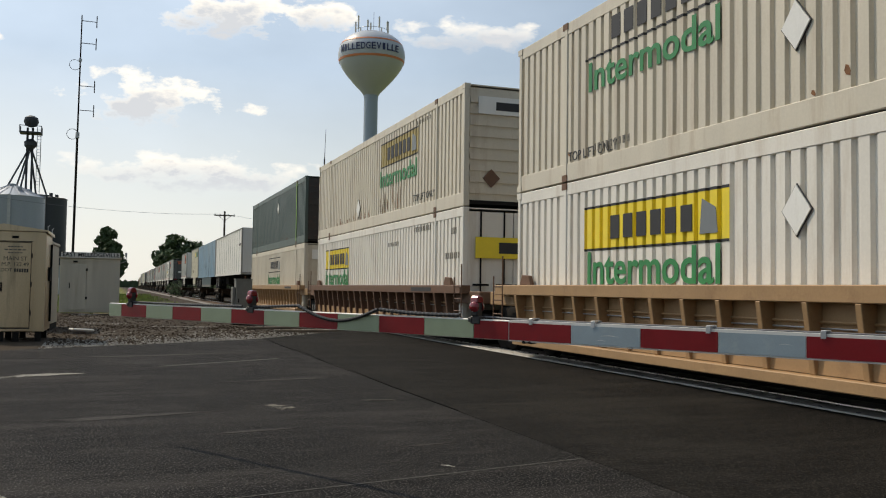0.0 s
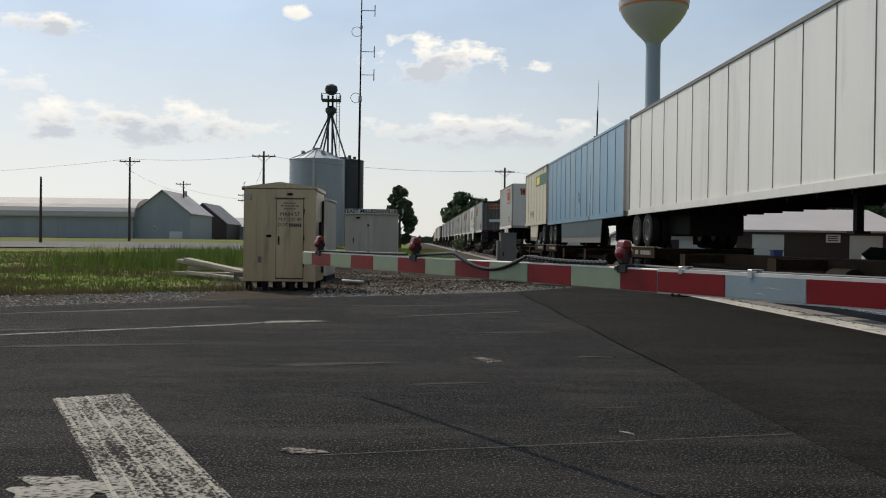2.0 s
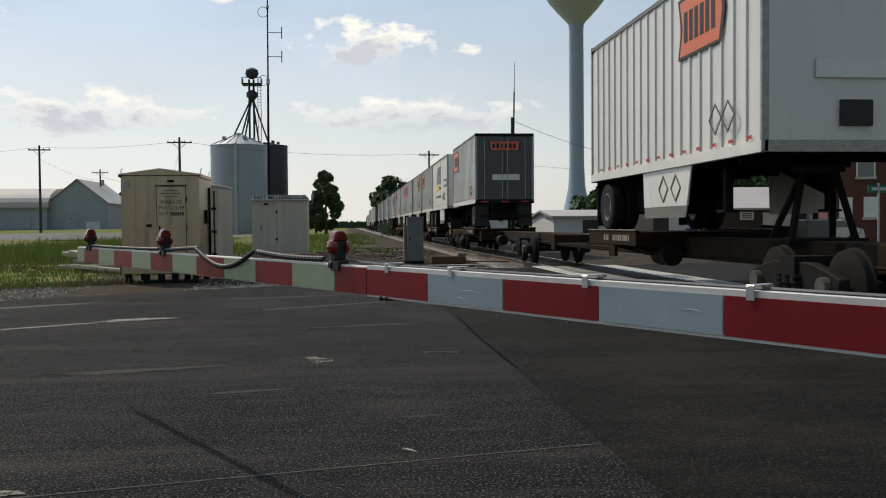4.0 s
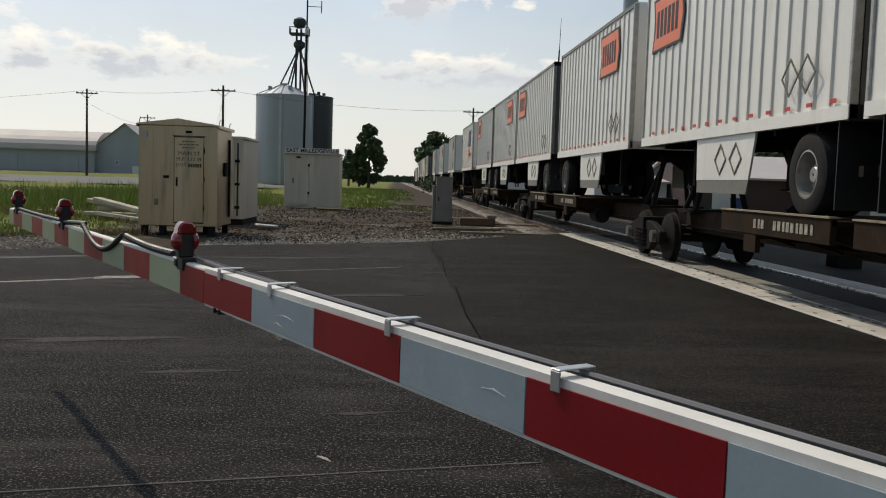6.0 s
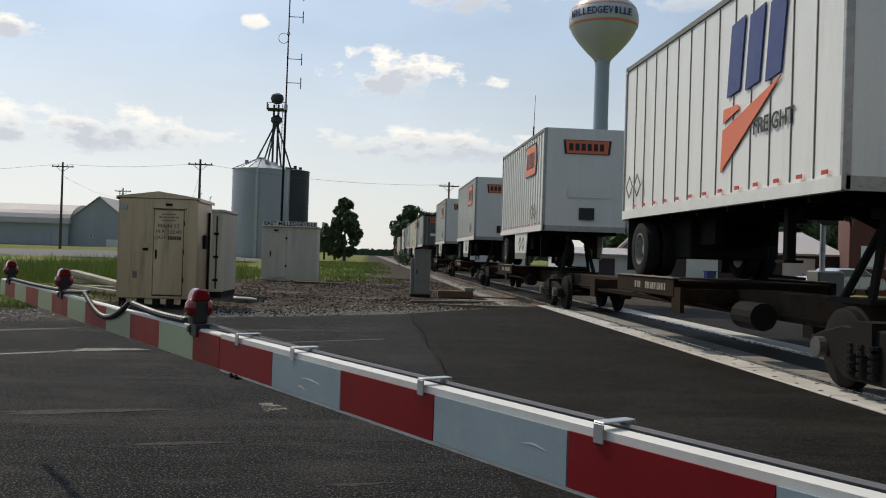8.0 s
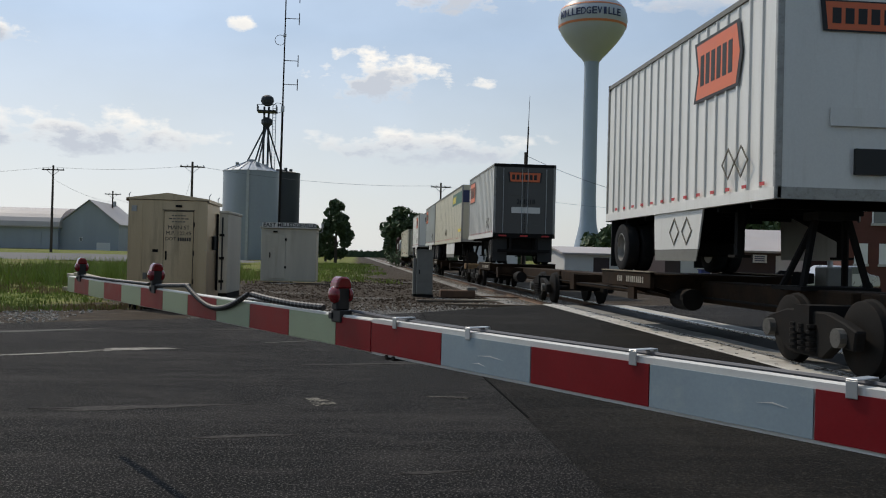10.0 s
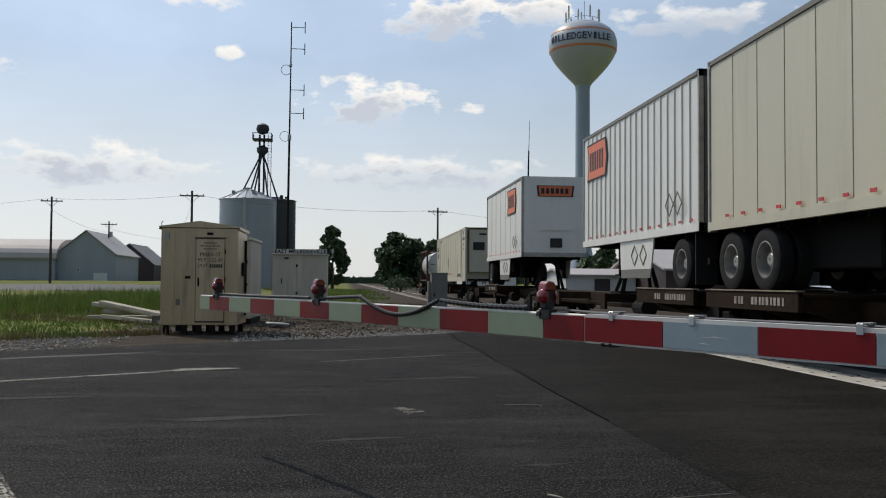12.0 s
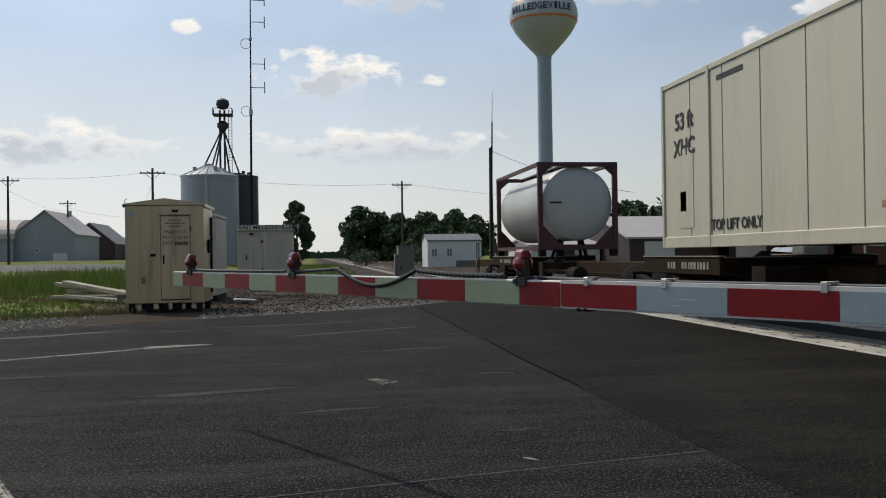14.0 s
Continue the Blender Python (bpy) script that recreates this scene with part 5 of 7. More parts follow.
def stencils(t, rows):
    """Short unreadable stencilled lines on the near flank: along, up, width, height."""
    for y, z, w, h in rows:
        n = max(2, int(w / 0.13))
        for k in range(n):
            part("stencil_mark", Geo().box(-1.288, -1.2805, y + k * w / n, y + (k + 0.45) * w / n, z, z + h), M["stencil_dark"], t)


def rust_scabs(t, y0, y1, z0, z1, count, seed, tall=0.3):
    """Rust runs on the outer faces of the corrugation."""
    rnd = random.Random(seed)
    n = int(round(15.95 / 0.26))
    p = 15.95 / n
    for _ in range(count):
        i = int(rnd.uniform(y0, y1) / p)
        a, w = 0.1 + i * p + rnd.uniform(0.0, 0.03), rnd.uniform(0.03, 0.09)
        z, h = rnd.uniform(z0, z1), rnd.uniform(0.3, 1.0) * tall
        part("rust_run", Geo().prism([(a, z), (a + w * 0.7, z + 0.02), (a + w, z + h * 0.5), (a + w * 0.8, z + h), (a + w * 0.3, z + h * 0.9), (a - 0.005, z + h * 0.4)], "x", -1.2845, -1.2795), M["rust"], t)


def add_placard(t, y, z, mat="van_white"):
    g = Geo().prism([(y, z - 0.3), (y + 0.24, z), (y, z + 0.3), (y - 0.24, z)], "x", -1.31, -1.296)
    part("placard_holder", g, M[mat], t, "pale diamond placard holder")
    part("placard_rim", Geo().prism([(y, z - 0.325), (y + 0.262, z), (y, z + 0.325), (y - 0.262, z)], "x", -1.296, -1.288), M["ink"], t)


LOW, HIGH = 0.36, 3.29
c = container(-1.0, LOW, "box_white", "white corrugated container in a well car, yellow sign on its flank", pad=(11.5, 2.02, "logo_yellow"), text=(11.5, 1.32, 0.98, "logo_green", 4.0))
add_placard(c, 8.25, 1.95)
stencils(c, [(2.4, 2.45, 1.3, 0.12), (0.8, 2.2, 0.6, 0.14), (0.8, 1.9, 0.9, 0.12)])
c = container(-1.0, HIGH, "box_cream", "weathered white corrugated container stacked on another", pad=(11.5, 2.4, "box_cream"), text=(11.5, 1.68, 0.9, "logo_green", 4.0))
add_placard(c, 8.25, 1.25)
rust_scabs(c, 0.5, 15, 0.2, 0.5, 14, 4, 0.2)
lettering("TOP LIFT ONLY", 0.24, M["ink"], flank(13.2, 0.42, -1.284), c)
stencils(c, [(12.0, 0.42, 1.2, 0.12)])
c = container(18.2, LOW, "box_white", "white corrugated container in a well car, closed doors and yellow signs", doors_near=True, door_pad=True, pad=(12.9, 2.02, "logo_yellow"), text=(12.9, 1.32, 0.98, "logo_green", 4.0))
stencils(c, [(2.4, 2.5, 1.4, 0.13), (5.2, 2.2, 1.1, 0.12), (0.5, 2.3, 0.4, 0.15), (0.3, 1.7, 1.0, 0.15)])
c = container(18.2, HIGH, "box_cream", "weathered cream corrugated container stacked on another", pad=(5.4, 2.1, "sign_faded"), text=(5.4, 1.35, 0.9, "logo_green", 4.0))
add_placard(c, 9.8, 0.7)
lettering("TOP LIFT ONLY", 0.26, M["ink"], flank(3.0, 0.5, -1.284), c)
stencils(c, [(2.5, 2.5, 1.2, 0.1)])
rust_scabs(c, 4.6, 7.6, 0.25, 0.5, 16, 6, 0.75)
rust_scabs(c, 8.0, 15.0, 0.2, 0.4, 16, 8, 0.35)
c = container(37.2, LOW, "box_cream", "weathered cream corrugated container with a faded sign", pad=(8.0, 2.1, "box_cream"), text=(8.0, 1.35, 0.9, "logo_green", 4.0))
c = container(37.2, HIGH, "box_green", "dark green corrugated container stacked on another", end="box_dark")
add_placard(c, 7.0, 2.0)
rust_scabs(c, 0.5, 15, 0.2, 0.5, 12, 14, 0.25)
part("bright_post", Geo().box(-1.312, -1.304, 1.97, 2.05, 0.15, 2.8), surface("lime_paint", (0.3, 0.55, 0.05), 0.5), c, "lime green post face")


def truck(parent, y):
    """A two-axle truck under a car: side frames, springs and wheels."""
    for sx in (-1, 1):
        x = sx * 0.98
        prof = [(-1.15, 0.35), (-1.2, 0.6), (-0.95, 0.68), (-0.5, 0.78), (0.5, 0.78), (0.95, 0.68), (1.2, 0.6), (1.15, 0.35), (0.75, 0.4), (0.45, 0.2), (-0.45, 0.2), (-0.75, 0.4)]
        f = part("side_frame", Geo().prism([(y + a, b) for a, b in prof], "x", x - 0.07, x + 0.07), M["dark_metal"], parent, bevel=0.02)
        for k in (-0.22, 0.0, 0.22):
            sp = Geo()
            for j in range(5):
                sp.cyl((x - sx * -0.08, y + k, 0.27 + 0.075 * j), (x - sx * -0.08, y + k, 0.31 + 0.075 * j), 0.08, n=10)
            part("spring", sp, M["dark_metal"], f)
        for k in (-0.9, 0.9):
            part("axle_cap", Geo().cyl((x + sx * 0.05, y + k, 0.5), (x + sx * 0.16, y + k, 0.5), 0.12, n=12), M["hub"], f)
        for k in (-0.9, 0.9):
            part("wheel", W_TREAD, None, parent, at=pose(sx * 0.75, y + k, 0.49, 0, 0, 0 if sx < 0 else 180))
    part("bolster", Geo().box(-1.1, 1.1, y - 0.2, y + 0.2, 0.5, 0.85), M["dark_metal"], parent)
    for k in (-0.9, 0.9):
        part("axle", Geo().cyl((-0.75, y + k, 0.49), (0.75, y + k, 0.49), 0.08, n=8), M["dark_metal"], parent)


def well_car(u0, u1, paint, label):
    t = on_train(thing("well_car", label, "railway car", group="well cars"), u0)
    L = u1 - u0
    w0, w1 = 1.9, L - 1.9
    for sx in (-1, 1):
        xo, xi = sx * 1.56, sx * 1.31
        s = part("side_wall", Geo().box(min(xi, sx * 1.33), max(xi, sx * 1.33), w0, w1, 0.3, 1.3), M[paint], t)
        part("top_sill", Geo().box(min(sx * 1.3, xo), max(sx * 1.3, xo), w0 - 0.9, w1 + 0.9, 1.22, 1.42), M[paint], s, bevel=0.012)
        part("bottom_sill", Geo().box(min(sx * 1.3, xo), max(sx * 1.3, xo), w0, w1, 0.26, 0.4), M[paint], s, bevel=0.012)
        n = int((w1 - w0) / 0.78)
        rib = Geo().prism([(sx * 1.33, 0.4), (sx * 1.44, 0.4), (xo, 1.22), (sx * 1.33, 1.22)], "y", -0.045, 0.045).mesh("rib", M[paint], 0.008)
        for i in range(n + 1):
            part("rib", rib, None, s, at=pose(0, w0 + 0.1 + (w1 - w0 - 0.2) * i / n, 0))
        # added strip: sunlight on the lower wall put into a paler tan
        part("sunlit_strip", Geo().box(min(sx * 1.335, sx * 1.4), max(sx * 1.335, sx * 1.4), w0, w1, 0.41, 0.66), M["well_tan"], s, "added tan strip standing for the sunlit lower wall")
        part("pipe", Geo().cyl((sx * 1.36, w0, 1.0), (sx * 1.36, w1, 1.0), 0.018, n=6), M["well_tan"], s)
        part("thin_pipe", Geo().cyl((sx * 1.36, w0, 0.93), (sx * 1.36, w1, 0.93), 0.012, n=6), M["galv"], s)
        for y in (w0 + 0.1, w1 - 0.5):
            part("lift_bracket", Geo().prism([(y, 1.42), (y + 0.5, 1.42), (y + 0.38, 1.62), (y + 0.1, 1.6)], "x", min(sx * 1.33, sx * 1.42), max(sx * 1.33, sx * 1.42)), M["well_brown"], s, bevel=0.01)
        for y in (w0 - 1.0, w1 + 0.5):
            lad = Geo()
            for k in range(4):
                lad.cyl((xo, y, 0.55 + 0.28 * k), (xo, y + 0.45, 0.55 + 0.28 * k), 0.014, n=6)
            lad.cyl((xo, y, 0.5), (xo, y, 2.0 if y > 5 else 1.9), 0.016, n=6).cyl((xo, y + 0.45, 0.5), (xo, y + 0.45, 1.6), 0.016, n=6)
            part("ladder", lad, M["well_brown"], t)
    part("well_floor", Geo().box(-1.36, 1.36, w0, w1, 0.22, 0.3), M["dark_metal"], t)
    for a, b in ((0.3, w0 + 0.1), (w1 - 0.1, L - 0.3)):
        part("end_platform", Geo().box(-1.36, 1.36, a, b, 1.0, 1.28), M[paint], t, bevel=0.02)
        part("end_sheet", Geo().box(-1.36, 1.36, w0 - 0.05 if a < 2 else w1, w0 if a < 2 else w1 + 0.05, 0.3, 1.3), M[paint], t)
        part("draft_sill", Geo().box(-0.3, 0.3, a - 0.3, b, 0.7, 1.0), M["dark_metal"], t)
    part("number_lines", Geo().box(-1.566, -1.561, 3.0, 4.6, 1.27, 1.36), M["ink"], t, "small unreadable stencilled line")
    truck(t, 1.1)
    truck(t, L - 1.1)
    return t


well_car(-3.0, 16.7, "well_tan", "tan well car with ribbed sides carrying stacked containers")
well_car(16.7, 35.8, "well_brown", "brown well car with ribbed sides carrying stacked containers")
well_car(35.8, 55.6, "well_tan", "tan well car with ribbed sides carrying stacked containers")


def spine_unit(u0, u1, wheels, hitches, first=False, last=False, plates=()):
    """One platform of a spine car: centre sill, wheel decks and hitches; spots are given along the train."""
    t = on_train(thing("spine_car", "grimy yellow-brown spine car platform, paint darkened for underside shade", "railway car", group="spine cars"), u0)
    L = u1 - u0
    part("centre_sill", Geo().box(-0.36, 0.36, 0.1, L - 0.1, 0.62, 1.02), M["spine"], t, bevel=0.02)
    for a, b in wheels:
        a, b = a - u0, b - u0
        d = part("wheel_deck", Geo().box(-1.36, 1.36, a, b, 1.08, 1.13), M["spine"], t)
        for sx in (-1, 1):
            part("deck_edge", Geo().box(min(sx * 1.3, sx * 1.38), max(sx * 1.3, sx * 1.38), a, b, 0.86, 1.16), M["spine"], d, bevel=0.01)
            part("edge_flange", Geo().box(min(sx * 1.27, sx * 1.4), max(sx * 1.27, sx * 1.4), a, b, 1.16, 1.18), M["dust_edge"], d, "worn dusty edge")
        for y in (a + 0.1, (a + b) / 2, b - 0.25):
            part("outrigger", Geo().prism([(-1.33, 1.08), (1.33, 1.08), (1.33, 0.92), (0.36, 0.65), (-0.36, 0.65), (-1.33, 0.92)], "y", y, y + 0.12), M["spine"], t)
        for k in range(14):
            if k in (9, 10):
                continue
            y = a + 0.4 + 0.125 * k
            part("stencil_bar", Geo().box(-1.388, -1.381, y, y + (0.085 if k % 3 else 0.06), 0.95, 1.07), M["stencil"], d)
    for y in hitches:
        y -= u0
        g = Geo().box(-0.3, 0.3, y - 0.2, y + 0.25, 2.02, 2.14)
        for sx in (-1, 1):
            g.cyl((sx * 0.5, y + 0.5, 1.0), (sx * 0.22, y, 2.05), 0.05, n=6).cyl((sx * 0.5, y - 0.15, 1.0), (sx * 0.25, y, 2.05), 0.06, n=6)
        part("hitch", g.box(-0.6, 0.6, y - 0.3, y + 0.6, 1.0, 1.06), M["dark_metal"], t)
    part("brake_pipe", Geo().cyl((-0.42, 0.2, 0.72), (-0.42, L - 0.2, 0.72), 0.025, n=6), M["dark_metal"], t)
    for y in (L * 0.37, L * 0.66):
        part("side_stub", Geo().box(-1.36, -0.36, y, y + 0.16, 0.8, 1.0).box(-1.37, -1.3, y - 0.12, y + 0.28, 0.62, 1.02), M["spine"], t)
    part("air_tank", Geo().cyl((0.62, L * 0.5, 0.7), (0.62, L * 0.5 + 1.2, 0.7), 0.2, n=14), M["dark_metal"], t)
    part("near_air_tank", Geo().cyl((-0.7, L * 0.28, 0.68), (-0.7, L * 0.28 + 0.7, 0.68), 0.2, n=14), M["dark_metal"], t)
    if first:
        truck(t, 2.0)
        part("hand_wheel", Geo().lathe([(0.3, -0.02), (0.34, -0.02), (0.34, 0.02), (0.3, 0.02)], 20, pose(-0.9, 0.6, 1.35), "y"), M["dark_metal"], t)
        part("ladder", Geo().cyl((-1.3, 0.5, 0.4), (-1.3, 0.5, 1.7), 0.02, n=6).cyl((-1.3, 0.95, 0.4), (-1.3, 0.95, 1.7), 0.02, n=6).cyl((-1.3, 0.5, 0.6), (-1.3, 0.95, 0.6), 0.015, n=6).cyl((-1.3, 0.5, 0.95), (-1.3, 0.95, 0.95), 0.015, n=6).cyl((-1.3, 0.5, 1.7), (-1.3, 0.95, 1.7), 0.015, n=6), M["dark_metal"], t)
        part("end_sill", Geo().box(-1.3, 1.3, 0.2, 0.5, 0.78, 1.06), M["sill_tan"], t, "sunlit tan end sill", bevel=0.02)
    if last:
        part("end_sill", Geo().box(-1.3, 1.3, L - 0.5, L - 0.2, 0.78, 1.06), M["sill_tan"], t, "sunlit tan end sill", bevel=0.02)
        part("ladder", Geo().cyl((-1.3, L - 0.5, 0.4), (-1.3, L - 0.5, 1.7), 0.02, n=6).cyl((-1.3, L - 0.95, 0.4), (-1.3, L - 0.95, 1.7), 0.02, n=6).cyl((-1.3, L - 0.5, 0.7), (-1.3, L - 0.95, 0.7), 0.015, n=6).cyl((-1.3, L - 0.5, 1.7), (-1.3, L - 0.95, 1.7), 0.015, n=6), M["dark_metal"], t)
        part("coupler", Geo().box(-0.12, 0.12, L - 0.3, L + 0.35, 0.72, 0.92), M["dark_metal"], t, bevel=0.03)
    truck(t, L - 2.0 if last else L)
    return t


def spine_car(bounds, loads):
    """loads: near end, far end, rear_near of each trailer."""
    for i, (a, b) in enumerate(zip(bounds, bounds[1:])):
        wheels, hitches = [], []
        for n, f, rear in loads:
            mid = (n + f) / 2
            if a <= mid < b:
                wheels.append((n + 0.1, n + 3.4) if rear else (f - 3.4, f - 0.1))
                hitches.append(f - 0.9 if rear else n + 0.9)
        if not wheels:
            wheels = [(a + 1.5, a + 4.5)]
        spine_unit(a, b, wheels, hitches, i == 0, i == len(bounds) - 2)


spine_car([56.1, 75.0, 91.8, 107.9, 126.6, 145.2], [(58.4, 74.6, False), (75.3, 91.5, False), (92.1, 100.6, True), (108.2, 116.7, False), (135.4, 143.6, True)])
spine_car([145.2, 164.1, 182.3, 200.9], [(146.6, 155.1, False), (155.4, 163.6, True), (164.6, 172.8, False), (174, 182.2, True), (182.6, 190.7, False), (191.5, 199.7, True)])
spine_car([200.9, 219.6, 236.5, 253.6, 270.7, 288.2], [(203, 211.4, False), (219.8, 228, False), (236.9, 245.2, False), (254, 262.2, False), (279.1, 287.2, True)])
spine_car([288.2, 307.3, 324.2, 341.2, 359.5, 377.0], [(290.5, 307.1, False), (307.5, 315.8, True), (324.7, 333.2, False), (342.0, 358.0, False), (366.8, 372.9, False)])


def reefer():
    """The long pale refrigerated container near the end of the train."""
    t = on_train(thing("refrigerated_container", "long cream smooth-sided refrigerated container with cooling unit", "container", group="containers on the train"), 341.0, 1.32)
    L, H, W = 16.15, 3.04, 1.29
    for sx in (-1, 1):
        wall = part("side_wall", Geo().box(min(sx * 1.24, sx * 1.265), max(sx * 1.24, sx * 1.265), 0.1, L - 0.1, 0.2, H - 0.1), M["van_cream"], t)
        seam = Geo().box(min(sx * 1.265, sx * 1.272), max(sx * 1.265, sx * 1.272), -0.008, 0.008, 0.2, H - 0.1).mesh("panel_seam", M["seam"])
        for i in range(1, 13):
            part("panel_seam", seam, None, wall, at=pose(0, L * i / 13, 0))
        part("bottom_rail", Geo().box(min(sx * 1.2, sx * W), max(sx * 1.2, sx * W), 0.02, L - 0.02, 0.0, 0.2), M["van_cream"], t, bevel=0.01)
        part("top_rail", Geo().box(min(sx * 1.2, sx * W), max(sx * 1.2, sx * W), 0.02, L - 0.02, H - 0.1, H), M["van_cream"], t, bevel=0.01)
        for y in (0.0, 1.95, L - 2.05, L - 0.1):
            part("post", Geo().box(min(sx * 1.19, sx * 1.3), max(sx * 1.19, sx * 1.3), y, y + 0.1, 0.0, H), M["van_cream"], t, bevel=0.01)
    part("roof", Geo().box(-1.25, 1.25, 0.02, L - 0.02, H - 0.05, H - 0.02), M["van_cream"], t)
    part("floor", Geo().box(-1.22, 1.22, 0.02, L - 0.02, 0.05, 0.15), M["dark_metal"], t)
    part("far_wall", Geo().box(-1.2, 1.2, L - 0.1, L - 0.04, 0.1, H - 0.05), M["van_cream"], t)
    part("near_wall", Geo().box(-1.2, 1.2, 0.4, 0.46, 0.1, H - 0.05), M["van_cream"], t)
    for sx in (-1, 1):
        for y in (1.9, L - 2.1):
            part("pedestal", Geo().box(min(sx * 1.0, sx * 1.2), max(sx * 1.0, sx * 1.2), y, y + 0.2, -0.16, 0.0), M["dark_metal"], t)
    unit = part("cooling_unit", Geo().box(-1.08, 1.08, 0.08, 0.4, 0.5, H - 0.12), M["van_cream"], t, bevel=0.04)
    part("grille", Geo().prism([(0.05, 1.5), (1.02, 1.25), (1.02, 2.65), (0.05, 2.65)], "y", 0.06, 0.085), M["black"], unit, "black curved grille")
    part("control_panel", Geo().box(-0.85, -0.2, 0.06, 0.085, 1.75, 2.2), M["black"], unit)
    part("unit_sign", Geo().box(-0.5, 0.3, 0.07, 0.085, 2.6, 2.7), M["ink"], unit)
    part("hatch", Geo().box(-1.275, -1.266, L - 1.35, L - 0.75, 0.35, 1.75), M["van_cream"], t)
    lettering("53 ft", 0.42, M["ink"], flank(L - 0.98, 2.25, -1.275), t, bold=0.008)
    lettering("XHC", 0.42, M["ink"], flank(L - 0.98, 1.78, -1.275), t, bold=0.008)
    lettering("TOP LIFT ONLY", 0.24, M["ink"], flank(L - 2.9, 0.36, -1.275), t, bold=0.006)
    lettering("TOP LIFT ONLY", 0.24, M["ink"], flank(3.0, 0.36, -1.275), t, bold=0.006)
    part("side_patch", Geo().box(-1.275, -1.268, L - 1.05, L - 0.8, 0.65, 1.0), M["logo_orange"], t, "faded orange label")
    placard(t, L - 7.4, 1.2, 0.36, x=-1.268)
    part("warning_line", Geo().box(-1.273, -1.268, 6.9, 9.6, 0.42, 0.5), M["stencil_red"], t, "small unreadable red lettering")
    for k, (w, z) in enumerate(((0.35, 2.7), (1.0, 2.35), (0.6, 2.05), (0.4, 1.8))):
        part("data_line", Geo().box(-1.273, -1.268, 1.0 - w / 2, 1.0 + w / 2, z, z + (0.15 if k < 2 else 0.09)), M["stencil_dark"], t, "unreadable stencilled line")
    part("stencil_line", Geo().box(-1.275, -1.268, L - 3.2, L - 2.3, 2.72, 2.8), M["ink"], t, "small unreadable stencilled line")


reefer()


def tank_container():
    t = on_train(thing("tank_container", "white tank container in a dark maroon frame", "tank", group="containers on the train"), 366.8, 1.36)
    L, W, H = 6.06, 1.22, 2.6
    prof = [(0.0, 0.05), (0.6, 0.06), (0.95, 0.09), (1.08, 0.15), (1.12, 0.26), (1.12, L - 0.26), (1.08, L - 0.15), (0.95, L - 0.09), (0.6, L - 0.06), (0.0, L - 0.05)]
    part("tank_shell", Geo().lathe(prof, 40, pose(0, 0, 1.38), "y"), M["tank_white"], t, smooth=True)
    for y in (0.0, L - 0.14):
        f = Geo()
        for sx in (-1, 1):
            f.box(min(sx * 1.08, sx * W), max(sx * 1.08, sx * W), y, y + 0.14, 0.0, H)
        f.box(-W, W, y + 0.01, y + 0.13, H - 0.13, H - 0.002).box(-W, W, y + 0.01, y + 0.13, 0.002, 0.14)
        for sx in (-1, 1):
            f.prism([(sx * 1.1, 0.1), (sx * 1.1, 0.75), (sx * 0.5, 0.12)], "y", y + 0.03, y + 0.11)
            f.prism([(sx * 1.1, H - 0.1), (sx * 1.1, H - 0.4), (sx * 0.75, H - 0.1)], "y", y + 0.03, y + 0.11)
        part("end_frame", f, M["tank_frame"], t, "dark maroon end frame")
    for sx in (-1, 1):
        part("top_rail", Geo().box(min(sx * 1.1, sx * W), max(sx * 1.1, sx * W), 0.14, L - 0.14, H - 0.1, H), M["tank_frame"], t)
        part("bottom_rail", Geo().box(min(sx * 1.1, sx * W), max(sx * 1.1, sx * W), 0.14, L - 0.14, 0.0, 0.12), M["tank_frame"], t)
    for sx in (-1, 1):
        for y in (0.0, L - 0.2):
            part("pedestal", Geo().box(min(sx * 1.0, sx * 1.2), max(sx * 1.0, sx * 1.2), y, y + 0.2, -0.2, 0.0), M["dark_metal"], t)
    part("walkway", Geo().box(-0.4, 0.4, 0.1, L - 0.1, H - 0.06, H - 0.03), M["galv"], t)
    part("manhole", Geo().cyl((0, L / 2, 2.45), (0, L / 2, 2.58), 0.3, n=18), M["tank_white"], t)
    part("end_plate_line", Geo().box(-0.85, -0.5, 0.02, 0.08, 1.38, 1.43), M["ink"], t, "small unreadable mark")


tank_container()

# ---- crossing gate ----
ARM = Matrix.Translation((0.46, 3.315, 1.023)) @ Matrix.Rotation(math.atan2(-0.865, 0.501), 4, "Z") @ Matrix.Rotation(radians(0.2), 4, "Y")


